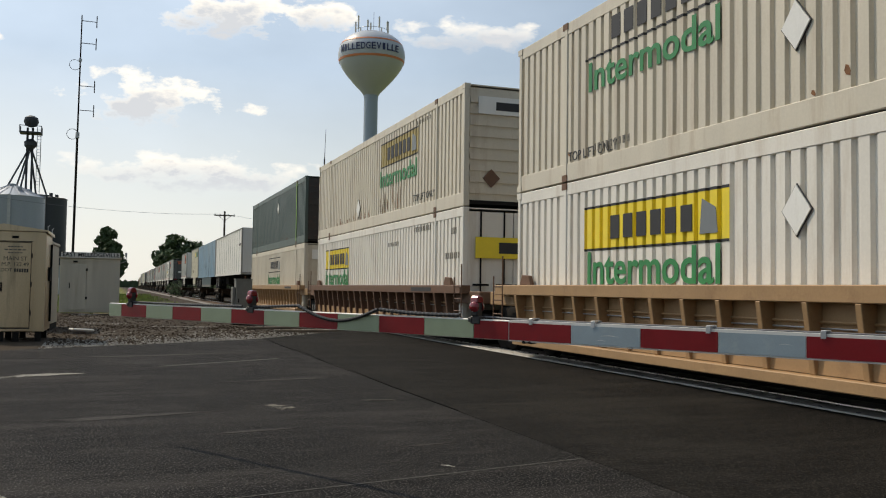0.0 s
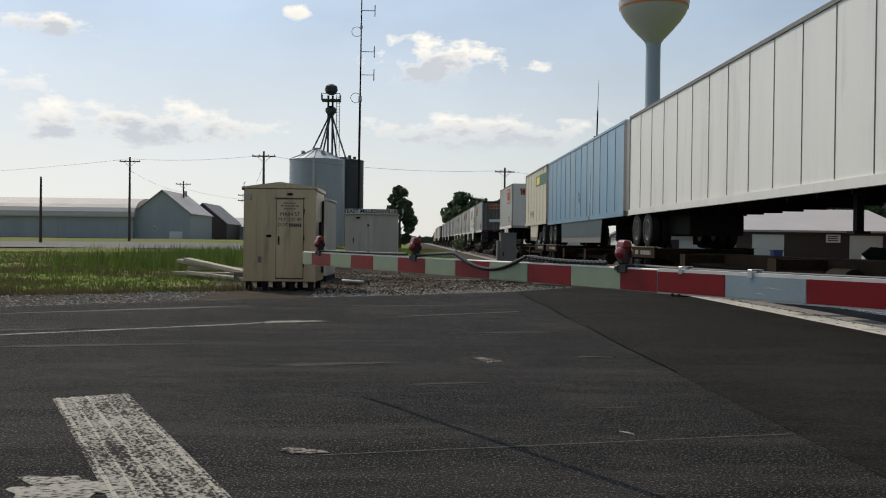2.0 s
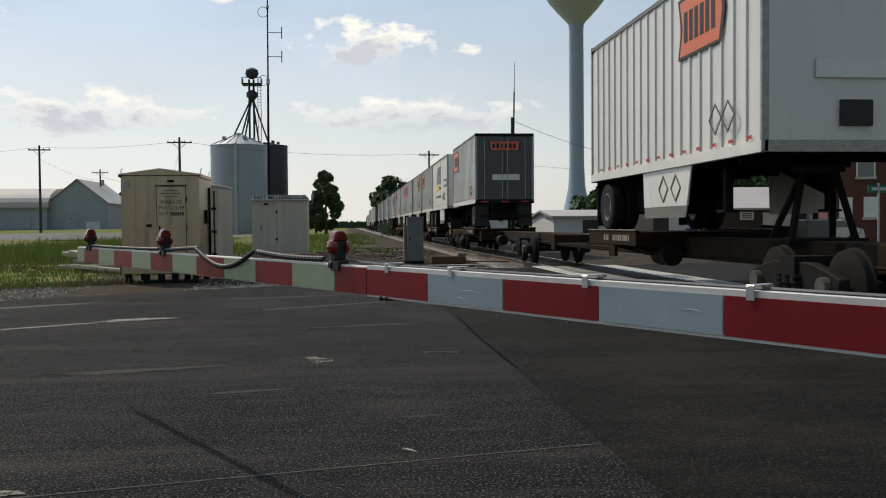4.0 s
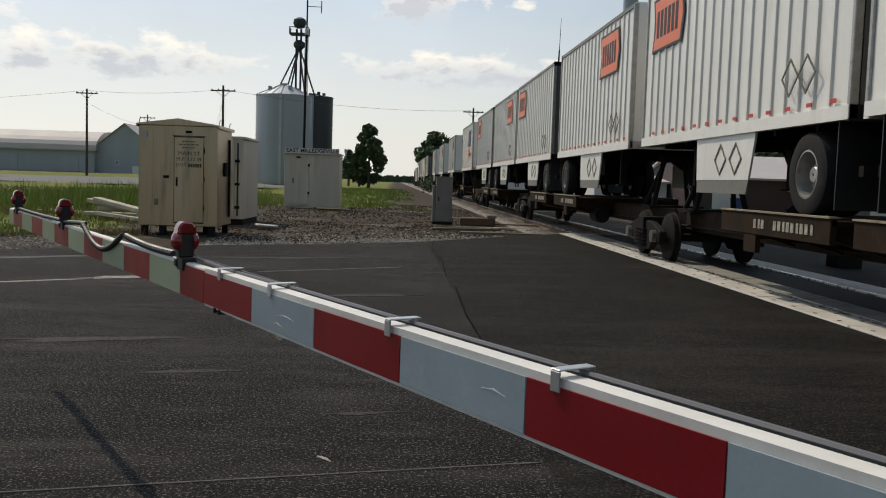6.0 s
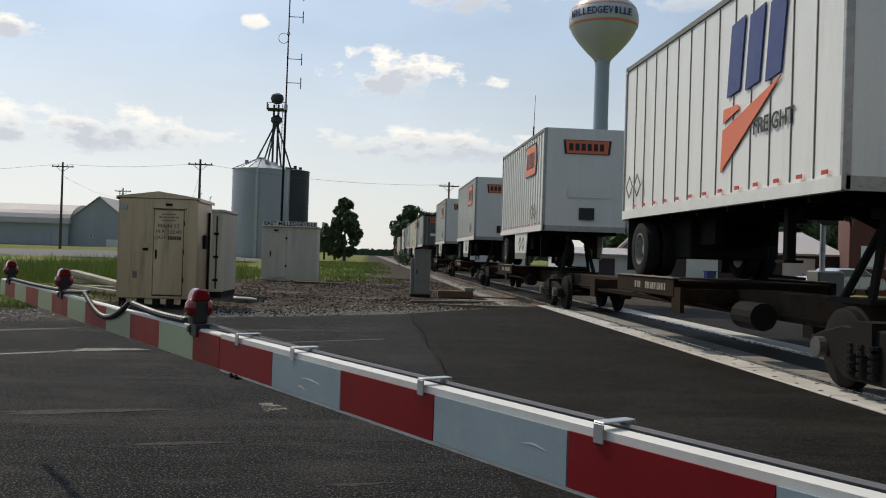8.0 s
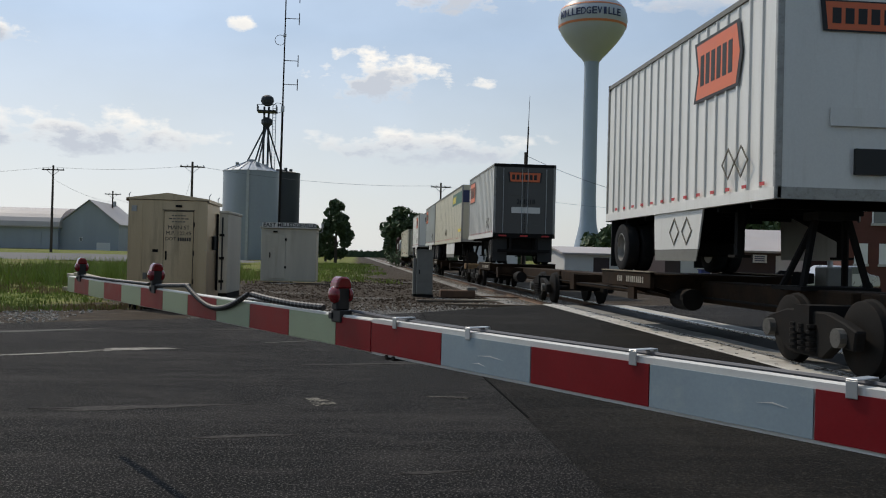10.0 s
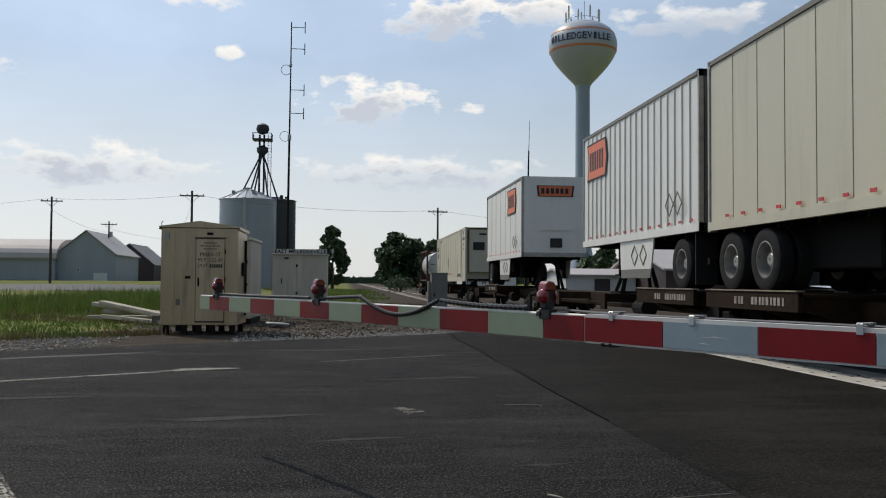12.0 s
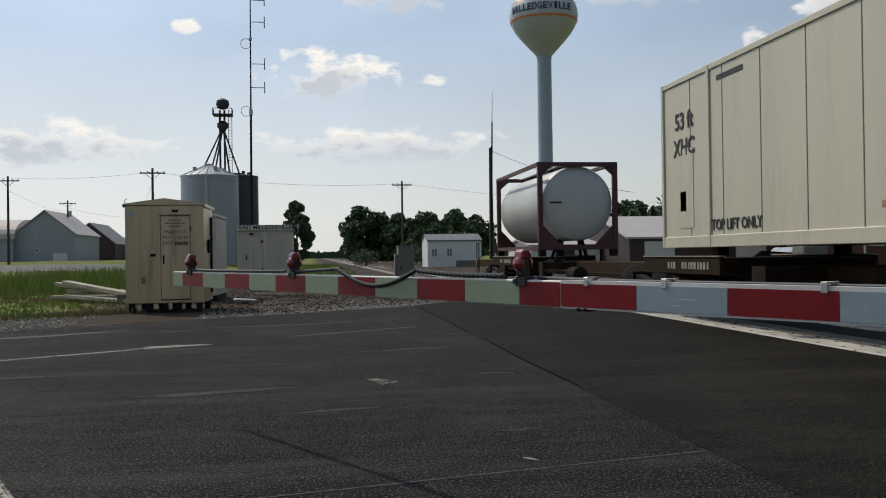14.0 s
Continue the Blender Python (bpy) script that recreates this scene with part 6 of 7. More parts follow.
def gate_arm():
    """The lowered arm: local x runs from the joint towards the post, local -y faces the road."""
    t = thing("crossing_gate", "lowered crossing gate arm with red and white reflective stripes", "crossing gate", ARM)
    H = 0.118
    tip = -4.26
    part("channel", Geo().prism([(-0.006, 0.0), (-0.006, H), (0.034, H), (0.034, H - 0.008), (0.004, H - 0.008), (0.004, 0.008), (0.034, 0.008), (0.034, 0.0)], "x", 0.0, 5.3), M["white_edge"], t, "pale aluminium channel")
    part("tip_section", Geo().box(tip, 0.0, -0.004, 0.028, 0.002, H - 0.002), M["white_edge"], t, "narrower glass-fibre tip section", bevel=0.004)
    marks = [-0.004, -0.25] + [-0.25 - 0.381 * k for k in range(1, 11)] + [tip]
    for i, (b, a) in enumerate(zip(marks, marks[1:])):
        part("stripe", Geo().box(a + 0.001, b - 0.003, -0.0085, -0.005, 0.006, H - 0.01), M["stripe_red" if i % 2 == 0 else "stripe_green"], t)
        part("stripe_back", Geo().box(a + 0.001, b - 0.003, 0.029, 0.032, 0.006, H - 0.01), M["stripe_red" if i % 2 == 0 else "stripe_green"], t)
    for i in range(13):
        a = 0.406 * i
        part("stripe", Geo().box(a + 0.003, min(a + 0.405, 5.29), -0.0105, -0.007, 0.008, H - 0.014), M["stripe_red" if i % 2 == 0 else "stripe_white"], t)
    for x, z, w in ((0.58, 0.055, 0.12), (0.56, 0.03, 0.06), (1.5, 0.06, 0.07), (3.1, 0.045, 0.1)):
        part("scratch", Geo().prism([(x, z), (x + w * 0.5, z + 0.003), (x + w, z - 0.001), (x + w * 0.5, z + 0.006)], "y", -0.0112, -0.0104), M["white_edge"], t)
    part("joint_bolt", Geo().cyl((0.1, -0.012, -0.002), (0.1, 0.05, -0.002), 0.008, n=8).cyl((0.14, -0.012, -0.002), (0.14, 0.05, -0.002), 0.008, n=8), M["dark_metal"], t)
    for x in (0.148, 0.54, 1.17, 1.7, 2.4, 3.2):
        g = Geo().box(x - 0.012, x + 0.012, -0.014, -0.011, H - 0.022, H + 0.012).box(x - 0.012, x + 0.012, -0.014, 0.062, H + 0.012, H + 0.015).box(x - 0.012, x + 0.012, 0.059, 0.062, H - 0.01, H + 0.012)
        part("clip", g, M["galv"], t, "bent metal cable clip", bevel=0.0015)
    part("cable", Geo().tube([(-0.2, 0.03, H + 0.012), (0.12, 0.036, H + 0.002), (0.52, 0.042, H + 0.003), (1.2, 0.045, H + 0.003), (5.2, 0.045, H + 0.003)], 0.0055), M["wire"], t)
    part("second_cable", Geo().tube([(-0.15, 0.045, H + 0.01), (0.5, 0.055, H + 0.002), (5.2, 0.056, H + 0.002)], 0.004), M["black"], t)

    def coil(p, q, sag, n, r, name):
        pts = []
        for i in range(n + 1):
            s = i / n
            pts.append((p[0] + (q[0] - p[0]) * s, p[1] + (q[1] - p[1]) * s, p[2] + (q[2] - p[2]) * s - sag * math.sin(math.pi * s)))
        g = Geo().tube(pts, [r if i % 2 else r * 0.72 for i in range(len(pts))], 8)
        part(name, g, M["black"], t, "black corrugated cable sleeve")
    coil((-0.36, 0.0, H + 0.015), (-1.02, 0.0, H + 0.03), 0.008, 40, 0.014, "cable_sleeve")
    coil((-1.02, -0.015, H + 0.03), (-1.78, -0.015, H + 0.035), 0.085, 60, 0.013, "hanging_sleeve")
    coil((-1.78, -0.0, H + 0.035), (-2.3, 0.0, H + 0.012), 0.0, 30, 0.012, "cable_sleeve")
    coil((-2.42, 0.0, H + 0.015), (-3.92, 0.0, H + 0.012), 0.004, 90, 0.011, "cable_sleeve")
    for x in (-0.24, -2.31, -3.92):
        b = part("lamp_body", Geo().prism([(-0.022, H + 0.012), (0.03, H + 0.012), (0.033, H + 0.08), (0.024, H + 0.12), (-0.014, H + 0.122), (-0.026, H + 0.08)], "x", x - 0.022, x + 0.022), M["black"], t, "black lamp housing", bevel=0.006)
        lens = [(0.033, 0.0), (0.032, 0.009), (0.026, 0.018), (0.014, 0.024), (0.002, 0.026)]
        for s in (-1, 1):
            mm = pose(x, 0.003 + s * 0.015, H + 0.068, 90 if s < 0 else -90)
            part("lamp_lens", Geo().lathe([(r, h + 0.006) for r, h in lens], 20, mm), M["lens"], b, "domed red lens", smooth=True)
        part("lamp_cap", Geo().prism([(-0.03, H + 0.09), (0.037, H + 0.09), (0.032, H + 0.118), (0.02, H + 0.132), (-0.012, H + 0.134), (-0.026, H + 0.118)], "x", x - 0.027, x + 0.027), M["lens"], b, "red lamp cap", bevel=0.006)
        part("lamp_clamp", Geo().box(x - 0.034, x + 0.034, -0.016, 0.034, H - 0.03, H + 0.014).box(x - 0.045, x - 0.02, -0.022, -0.008, H - 0.02, H + 0.005), M["black"], t, bevel=0.003)
    return t


gate_arm()
post = thing("gate_post", "plain galvanised gate post holding the arm", "post", pose(3.17, -1.34, 0))
part("pole", Geo().cyl((0, 0, 0), (0, 0, 1.45), 0.07, n=16), M["galv"], post, smooth=True)
part("base", Geo().cyl((0, 0, 0), (0, 0, 0.06), 0.2, n=20), M["concrete"], post)
part("arm_bracket", Geo().box(-0.12, 0.12, -0.1, 0.1, 0.85, 1.12), M["galv"], post, bevel=0.01)

# ---- signal cases beside the track ----


def bungalow():
    t = thing("signal_bungalow", "tall bare aluminium signal case with door, standing on a steel base", "signal case", pose(-5.2, 22.85, 0.14, 0, 0, -0.5))
    W, D, H = 1.9, 1.85, 2.46
    part("case_body", Geo().box(0, W, 0, D, 0, H), M["aluminium"], t, bevel=0.015)
    part("roof", Geo().prism([(-0.05, H - 0.05), (-0.05, H + 0.03), (W / 2, H + 0.17), (W + 0.05, H + 0.03), (W + 0.05, H - 0.05), (W + 0.03, H - 0.05), (W + 0.03, H), (-0.03, H), (-0.03, H - 0.05)], "y", -0.07, D + 0.08), M["aluminium"], t, "shallow gabled metal roof")
    part("gable_sheet", Geo().prism([(0.0, H), (W / 2, H + 0.15), (W, H)], "y", -0.02, 0.0), M["aluminium"], t)
    for x in (0.012, 0.33, 1.66, W - 0.012):
        part("seam_strip", Geo().box(x - 0.012, x + 0.012, -0.012, -0.001, 0.0, H - 0.05), M["aluminium"], t)
    for k in range(9):
        for x in (0.03, W - 0.03):
            part("rivet", Geo().cyl((x, -0.018, 0.15 + 0.27 * k), (x, -0.012, 0.15 + 0.27 * k), 0.009, n=6), M["galv"], t)
    d = part("door", Geo().box(0.865, 1.565, -0.035, -0.002, 0.1, 2.18), M["aluminium"], t, "plain metal door with stencilled lettering", bevel=0.008)
    part("door_gap", Geo().box(0.85, 1.58, -0.006, -0.0015, 0.07, 2.192), M["black"], t, "dark gap round the door")
    part("door_frame", Geo().box(0.81, 0.849, -0.02, -0.002, 0.06, 2.24).box(1.581, 1.62, -0.02, -0.002, 0.06, 2.24).box(0.81, 1.62, -0.02, -0.002, 2.193, 2.24), M["aluminium"], t)
    part("drip_edge", Geo().box(0.83, 1.6, -0.06, -0.021, 2.2, 2.215), M["black"], t)
    for k in range(3):
        part("hinge", Geo().cyl((1.59, -0.035, 0.4 + 0.7 * k), (1.59, -0.035, 0.52 + 0.7 * k), 0.012, n=8), M["dark_metal"], d)
    part("handle", Geo().box(0.91, 0.945, -0.07, -0.035, 0.98, 1.2), M["dark_metal"], d, bevel=0.006)
    part("latch", Geo().box(0.6, 0.73, -0.03, -0.013, 1.17, 1.24), M["dark_metal"], t)
    part("outlet", Geo().box(0.38, 0.47, -0.03, -0.001, 0.5, 0.66), M["grey_box"], t)
    part("vent", Geo().box(1.13, 1.28, -0.03, -0.001, 2.28, 2.34), M["dark_metal"], t)
    part("vent_box", Geo().box(0.08, 0.2, -0.04, -0.001, 2.16, 2.3), M["galv"], t)
    lettering("MAIN ST", 0.14, M["ink"], pose(1.22, -0.037, 1.78), d)
    lettering("M.P. 122.49", 0.13, M["ink"], pose(1.22, -0.037, 1.64), d)
    for k, w in enumerate((0.34, 0.5, 0.33)):
        for j in range(5):
            part("stencil_bar", Geo().box(1.22 - w / 2 + j * w / 5, 1.22 - w / 2 + (j + 0.8) * w / 5, -0.038, -0.036, 2.06 - 0.075 * k, 2.09 - 0.075 * k), M["stencil_dark"], d)
    lettering("DOT", 0.12, M["ink"], pose(1.03, -0.037, 1.5), d)
    for k in range(6):
        part("stencil_bar", Geo().box(1.2 + 0.055 * k, 1.24 + 0.055 * k, -0.038, -0.036, 1.45, 1.54), M["ink"], d)
    for x in (0.06, 0.5, 0.86, 1.2, 1.7):
        part("foot", Geo().box(x, x + 0.14, 0.02, 0.16, -0.24, 0.0), M["dark_metal"], t)
        part("foot", Geo().box(x, x + 0.14, D - 0.2, D - 0.06, -0.24, 0.0), M["dark_metal"], t)
    part("side_conduit", Geo().box(W + 0.002, W + 0.05, D * 0.74, D * 0.78, 0.2, 2.2), M["dark_metal"], t)
    part("side_meter", Geo().box(W + 0.002, W + 0.06, D * 0.4, D * 0.58, 1.25, 1.6), M["dark_metal"], t, bevel=0.01)
    for x, y in ((-0.02, 0.1), (W + 0.02, 0.1), (W + 0.02, 1.4)):
        part("roof_hook", Geo().tube([(x, y, H + 0.02), (x, y, H + 0.13), (x + 0.04, y, H + 0.17)], 0.012), M["galv"], t)
    return t


bungalow()


def second_case():
    t = thing("signal_case", "smaller pale signal case with open dark hinge gap", "signal case", pose(-4.57, 28.0, 0.1, 0, 0, -2))
    part("case_body", Geo().box(0, 1.05, 0, 2.4, 0, 2.42), M["pale_case"], t, bevel=0.015)
    part("lid", Geo().box(-0.03, 1.08, -0.03, 2.43, 2.42, 2.5), M["pale_case"], t, bevel=0.01)
    d = part("door", Geo().box(0.36, 0.78, -0.03, -0.002, 0.06, 2.3), M["pale_case"], t, bevel=0.006)
    part("hinge_gap", Geo().box(0.86, 0.91, -0.014, -0.001, 0.1, 2.3), M["black"], t)
    for k in range(3):
        part("hinge", Geo().box(0.8, 0.95, -0.03, -0.012, 0.32 + 0.7 * k, 0.4 + 0.7 * k), M["dark_metal"], t)
        part("door_plate", Geo().box(0.44, 0.7, -0.04, -0.031, 0.35 + 0.65 * k, 0.8 + 0.65 * k), M["white_edge"], d)
    part("foot", Geo().box(0.0, 1.05, 0.05, 2.3, -0.2, 0), M["dark_metal"], t)


second_case()


def east_house():
    t = thing("relay_house", "pale relay house with name board along its roof edge", "signal house", pose(-4.1, 42.9, 0.04))
    W, D, H = 2.57, 2.3, 2.48
    part("wall", Geo().box(0, W, 0, D, 0, H), M["pale_case"], t, bevel=0.02)
    part("roof", Geo().box(-0.06, W + 0.06, -0.06, D + 0.06, H, H + 0.06), M["pale_case"], t, bevel=0.01)
    b = part("name_board", Geo().box(0.04, W - 0.02, -0.1, -0.07, H + 0.02, H + 0.27), M["white_edge"], t, "white name board")
    lettering("EAST MILLEDGEVILLE", 0.25, M["ink"], pose(W / 2 + 0.02, -0.104, H + 0.15), b, width=2.42, bold=0.006)
    d = part("door", Geo().box(0.3, 1.13, -0.04, -0.002, 0.12, 2.2), M["pale_case"], t, "pale metal door", bevel=0.01)
    part("handle", Geo().box(0.4, 0.44, -0.09, -0.04, 1.1, 1.35), M["dark_metal"], d)
    for k in range(2):
        part("hinge", Geo().box(1.1, 1.18, -0.06, -0.04, 0.6 + 1.3 * k, 0.72 + 1.3 * k), M["dark_metal"], d)
    part("door_hood", Geo().box(0.55, 0.75, -0.07, -0.002, 2.28, 2.36), M["dark_metal"], t)
    for x in (1.5, 2.0):
        part("seam", Geo().box(x, x + 0.03, -0.012, -0.001, 0.0, H), M["pale_case"], t)
    part("side_lamp", Geo().tube([(W, 0.2, H - 0.2), (W + 0.25, 0.2, H - 0.1), (W + 0.25, 0.2, H + 0.15)], 0.02).box(W + 0.2, W + 0.3, 0.14, 0.26, H + 0.1, H + 0.3), M["galv"], t)


east_house()


def relay_box():
    t = thing("switch_case", "grey trackside switch case on a post base", "signal case", pose(2.46, 33.1, -0.08))
    part("case_body", Geo().box(0.12, 0.72, 0, 0.6, 0.05, 1.66), M["grey_box"], t, bevel=0.02)
    part("side_case", Geo().box(0.0, 0.115, 0.1, 0.5, 0.05, 1.38), M["grey_box"], t, bevel=0.015)
    part("lid", Geo().box(0.1, 0.74, -0.02, 0.62, 1.66, 1.7), M["grey_box"], t)
    part("door_latch", Geo().box(0.2, 0.24, -0.02, 0.0, 0.8, 0.95), M["dark_metal"], t)
    part("base", Geo().box(0.0, 0.74, -0.02, 0.62, -0.1, 0.05), M["dark_metal"], t)
    m = thing("switch_machine", "rusty switch machine with rods beside the rail", "switch machine", pose(3.5, 33.3, -0.2))
    part("machine_body", Geo().box(0, 1.3, 0, 0.5, 0.05, 0.34), M["rail_side"], m, bevel=0.03)
    part("rod", Geo().cyl((1.3, 0.2, 0.12), (3.3, 0.2, 0.1), 0.025, n=8).cyl((1.3, 0.35, 0.12), (3.3, 0.5, 0.1), 0.02, n=8), M["rail_side"], m)
    part("cap", Geo().box(1.0, 1.35, 0.05, 0.45, 0.34, 0.46), M["grey_box"], m, bevel=0.02)
    part("plank", Geo().box(-0.3, 2.6, -1.1, -0.85, 0.0, 0.06), M["old_wood"], m)
    for x, y, a, l in ((2.2, 27.5, 12, 2.2), (3.0, 26.6, -4, 2.4)):
        o = new("loose_tie", Geo().box(0, l, -0.1, 0.1, 0.0, 0.07).mesh("loose_tie", M["tie"], 0.01))
        o.matrix_basis = pose(x, y, ground_height(x, y) + 0.0, 0, 0, a)
        tagged(o, "old tie lying flat in dirt", "timber")


relay_box()


def timber_pile():
    board = Geo().box(-1.8, 1.8, -0.14, 0.14, 0, 0.12).mesh("timber", M["old_wood"], 0.012)
    for x, y, z, rx, ry, rz in ((-7.0, 28.2, 0.32, 0, 6, -42), (-7.3, 28.6, 0.3, 0, 5, -41), (-6.4, 28.9, 0.2, 0, 1, -8), (-7.1, 29.6, 0.02, 0, 0, -10), (-6.9, 27.9, 0.02, 0, 2, -44)):
        o = new("timber", board)
        o.matrix_basis = pose(x, y, z - 0.02, rx, ry, rz)
        tagged(o, "weathered grey timber on a low stack", "timber", "stacked timbers")
    o = new("timber_block", Geo().box(-0.35, 0.35, -0.2, 0.2, 0, 0.3).mesh("timber_block", M["tie"], 0.02))
    o.matrix_basis = pose(-5.9, 27.1, -0.06, 0, 0, -20)
    tagged(o, "dark short block under the timber stack", "timber")
    sheet = new("pale_debris", Geo().box(-0.3, 0.3, -0.2, 0.2, 0, 0.06).mesh("pale_debris", M["white_edge"], 0.02))
    sheet.matrix_basis = pose(-2.55, 26.2, 0.0, 0, 4, 20)
    tagged(sheet, "pale flat scrap lying on the soil", "debris")


timber_pile()

# ---- antenna, tower, bins ----


def antenna_mast():
    t = thing("radio_mast", "slim dark radio mast with side aerials", "antenna", pose(-3.9, 49.6, -0.05, 0, 0.35, 0))
    part("lower_mast", Geo().cyl((0, 0, 0), (0, 0, 9.2), 0.07, 0.06, n=8), M["dark_metal"], t)
    part("upper_mast", Geo().cyl((0, 0, 9.2), (0, 0, 15.7), 0.045, 0.03, n=8), M["dark_metal"], t)
    for z in (15.4, 14.2, 11.9, 10.6):
        g = Geo().cyl((0, 0, z), (0.75, 0, z), 0.02, n=6).cyl((0.75, 0, z - 0.32), (0.75, 0, z + 0.32), 0.025, n=6)
        part("side_aerial", g, M["dark_metal"], t)
    for z in (13.0, 9.3):
        pts = [(-0.25 + 0.28 * math.cos(a), 0, z + 0.28 * math.sin(a)) for a in [math.pi * 2 * k / 12 for k in range(13)]]
        part("loop_aerial", Geo().tube(pts, 0.015, 5), M["dark_metal"], t)
    part("clamp", Geo().cyl((0, 0, 9.1), (0, 0, 9.4), 0.1, n=8).cyl((0, 0, 13.2), (0, 0, 13.35), 0.08, n=8), M["galv"], t)


antenna_mast()


def water_tower():
    t = thing("water_tower", "pale blue-grey water tower with town name and orange bands", "water tower", pose(42.0, 160, 0.0))
    part("pedestal", Geo().lathe([(3.6, 0.0), (2.4, 4.0), (1.55, 8), (1.34, 12), (1.3, 36.6), (1.4, 37.5)], 32), M["tower_pole"], t, smooth=True)
    prof = [(1.36, 37.4), (1.75, 38.0), (2.8, 39.1), (3.8, 40.2), (4.8, 41.4), (5.6, 42.6), (6.1, 43.7), (6.28, 44.7), (6.2, 45.8), (5.85, 46.8), (5.2, 47.7), (4.2, 48.5), (2.9, 49.1), (1.4, 49.45), (0.2, 49.55)]
    bowl = part("bowl", Geo().lathe(prof, 48), M["tower_white"], t, "pale painted bowl", smooth=True)
    for z0, r0, z1, r1 in ((43.55, 6.04, 43.95, 6.14), (46.75, 5.86, 47.05, 5.68)):
        part("band", Geo().lathe([(r0 - 0.1, z0), (r0 + 0.05, z0), (r1 + 0.05, z1), (r1 - 0.1, z1)], 48), M["tower_orange"], bowl, "orange band")
    # lettering wrapped round the bowl
    word = "MILLEDGEVILLE"
    for i, ch in enumerate(word):
        a = radians((i - 6) * 8.7 - 6)
        yaw = math.degrees(a) - 14.8 * 1.0
        dx, dy = math.sin(radians(yaw)), -math.cos(radians(yaw))
        r = 6.33
        lettering(ch, 1.75 if i else 2.0, M["navy"], pose(r * dx, r * dy, 45.25, 0, 0, yaw), bowl, "letter", deep=0.03, bold=0.02, width=(0.5 if ch == "I" else 0.82))
    for k in range(9):
        a = 2 * math.pi * k / 9
        h = (2.4, 1.6, 2.8, 1.4, 2.0, 2.6, 1.5, 2.2, 1.8)[k]
        x, y = 3.1 * math.cos(a), 3.1 * math.sin(a)
        part("aerial_panel", Geo().box(x - 0.14, x + 0.14, y - 0.1, y + 0.1, 49.6, 49.4 + h), M["white_edge"], t)
        part("aerial_pole", Geo().cyl((x, y, 48.7), (x, y, 49.6 + h), 0.05, n=6), M["galv"], t)
    ring = [(3.1 * math.cos(2 * math.pi * k / 24), 3.1 * math.sin(2 * math.pi * k / 24), 49.7) for k in range(25)]
    part("rail", Geo().tube(ring, 0.05, 5), M["galv"], t)
    part("whip_aerial", Geo().cyl((0.3, 0, 49.3), (0.3, 0, 53.4), 0.05, n=6).cyl((-0.8, 0.5, 49.3), (-0.8, 0.5, 51.8), 0.07, n=6), M["galv"], t)


water_tower()


def grain_bin(x, y, r, h, mat, label, roof=1.6):
    t = thing("grain_bin", label, "grain bin", pose(x, y, 0.2), "grain bins")
    prof = []
    n = int(h / 0.8)
    for i in range(n):
        prof += [(r, i * 0.8), (r + 0.04, i * 0.8 + 0.4)]
    prof.append((r, h))
    part("wall", Geo().lathe(prof, 40), M[mat], t, smooth=True)
    part("roof", Geo().lathe([(r + 0.15, h - 0.05), (0.6, h + roof), (0.6, h + roof + 0.3), (0.05, h + roof + 0.4)], 40), M[mat], t)
    for k in range(20):
        a = 2 * math.pi * k / 20
        part("roof_rib", Geo().cyl((r * math.cos(a), r * math.sin(a), h + 0.05), (0.7 * math.cos(a), 0.7 * math.sin(a), h + roof + 0.06), 0.05, n=4), M[mat], t)
    for k in range(4):
        a = 2 * math.pi * k / 4 + 0.5
        part("roof_vent", Geo().box(r * 0.55 * math.cos(a) - 0.25, r * 0.55 * math.cos(a) + 0.25, r * 0.55 * math.sin(a) - 0.25, r * 0.55 * math.sin(a) + 0.25, h + roof * 0.4, h + roof * 0.4 + 0.7), M[mat], t)
    part("ladder", Geo().box(-0.2, 0.2, -r - 0.25, -r - 0.1, 0, h), M["galv"], t)
    return t


grain_bin(-16.3, 142.0, 4.27, 13.7, "silo", "tall galvanised grain bin with conical roof")
grain_bin(-12.65, 153.0, 3.1, 14.6, "silo_dark", "dark flat-roofed storage bin", 0.3)


def elevator_leg():
    t = thing("grain_elevator", "dark steel grain elevator leg with splayed spouts", "grain elevator", pose(-14.35, 144.0, 0.2))
    part("head", Geo().lathe([(0.3, 24.4), (0.8, 24.6), (1.05, 25.2), (0.9, 25.8), (0.4, 26.1)], 16), M["leg_steel"], t, smooth=True)
    part("head_platform", Geo().box(-1.5, 1.5, -1.2, 1.2, 23.4, 23.6), M["leg_steel"], t)
    part("platform_rail", Geo().box(-1.5, 1.5, -1.2, -1.15, 24.4, 24.5).box(-1.5, -1.45, -1.2, 1.2, 23.6, 24.5).box(1.45, 1.5, -1.2, 1.2, 23.6, 24.5), M["leg_steel"], t)
    for x0, y0 in ((-0.45, 0), (0.25, 0)):
        part("leg_casing", Geo().box(x0 - 0.15, x0 + 0.15, -0.15, 0.15, 0, 24.3), M["leg_steel"], t)
    part("distributor", Geo().lathe([(0.3, 21.0), (0.9, 21.6), (0.9, 22.2), (0.3, 22.6)], 12), M["leg_steel"], t)
    for x, y in ((-3.4, -1.0), (2.4, 2.0), (-1.2, -1.6), (0.9, 1.0), (-2.3, 1.4)):
        part("spout", Geo().cyl((0, 0, 21.6), (x, y, 14.1), 0.13, n=8), M["leg_steel"], t)
    lad = Geo()
    for sx in (0.9, 1.4):
        lad.cyl((sx, -0.3, 0), (sx, -0.3, 24.4), 0.05, n=5)
    for k in range(26):
        lad.cyl((0.9, -0.3, 12 + 0.48 * k), (1.4, -0.3, 12 + 0.48 * k), 0.03, n=4)
    part("ladder_tower", lad, M["leg_steel"], t)


elevator_leg()

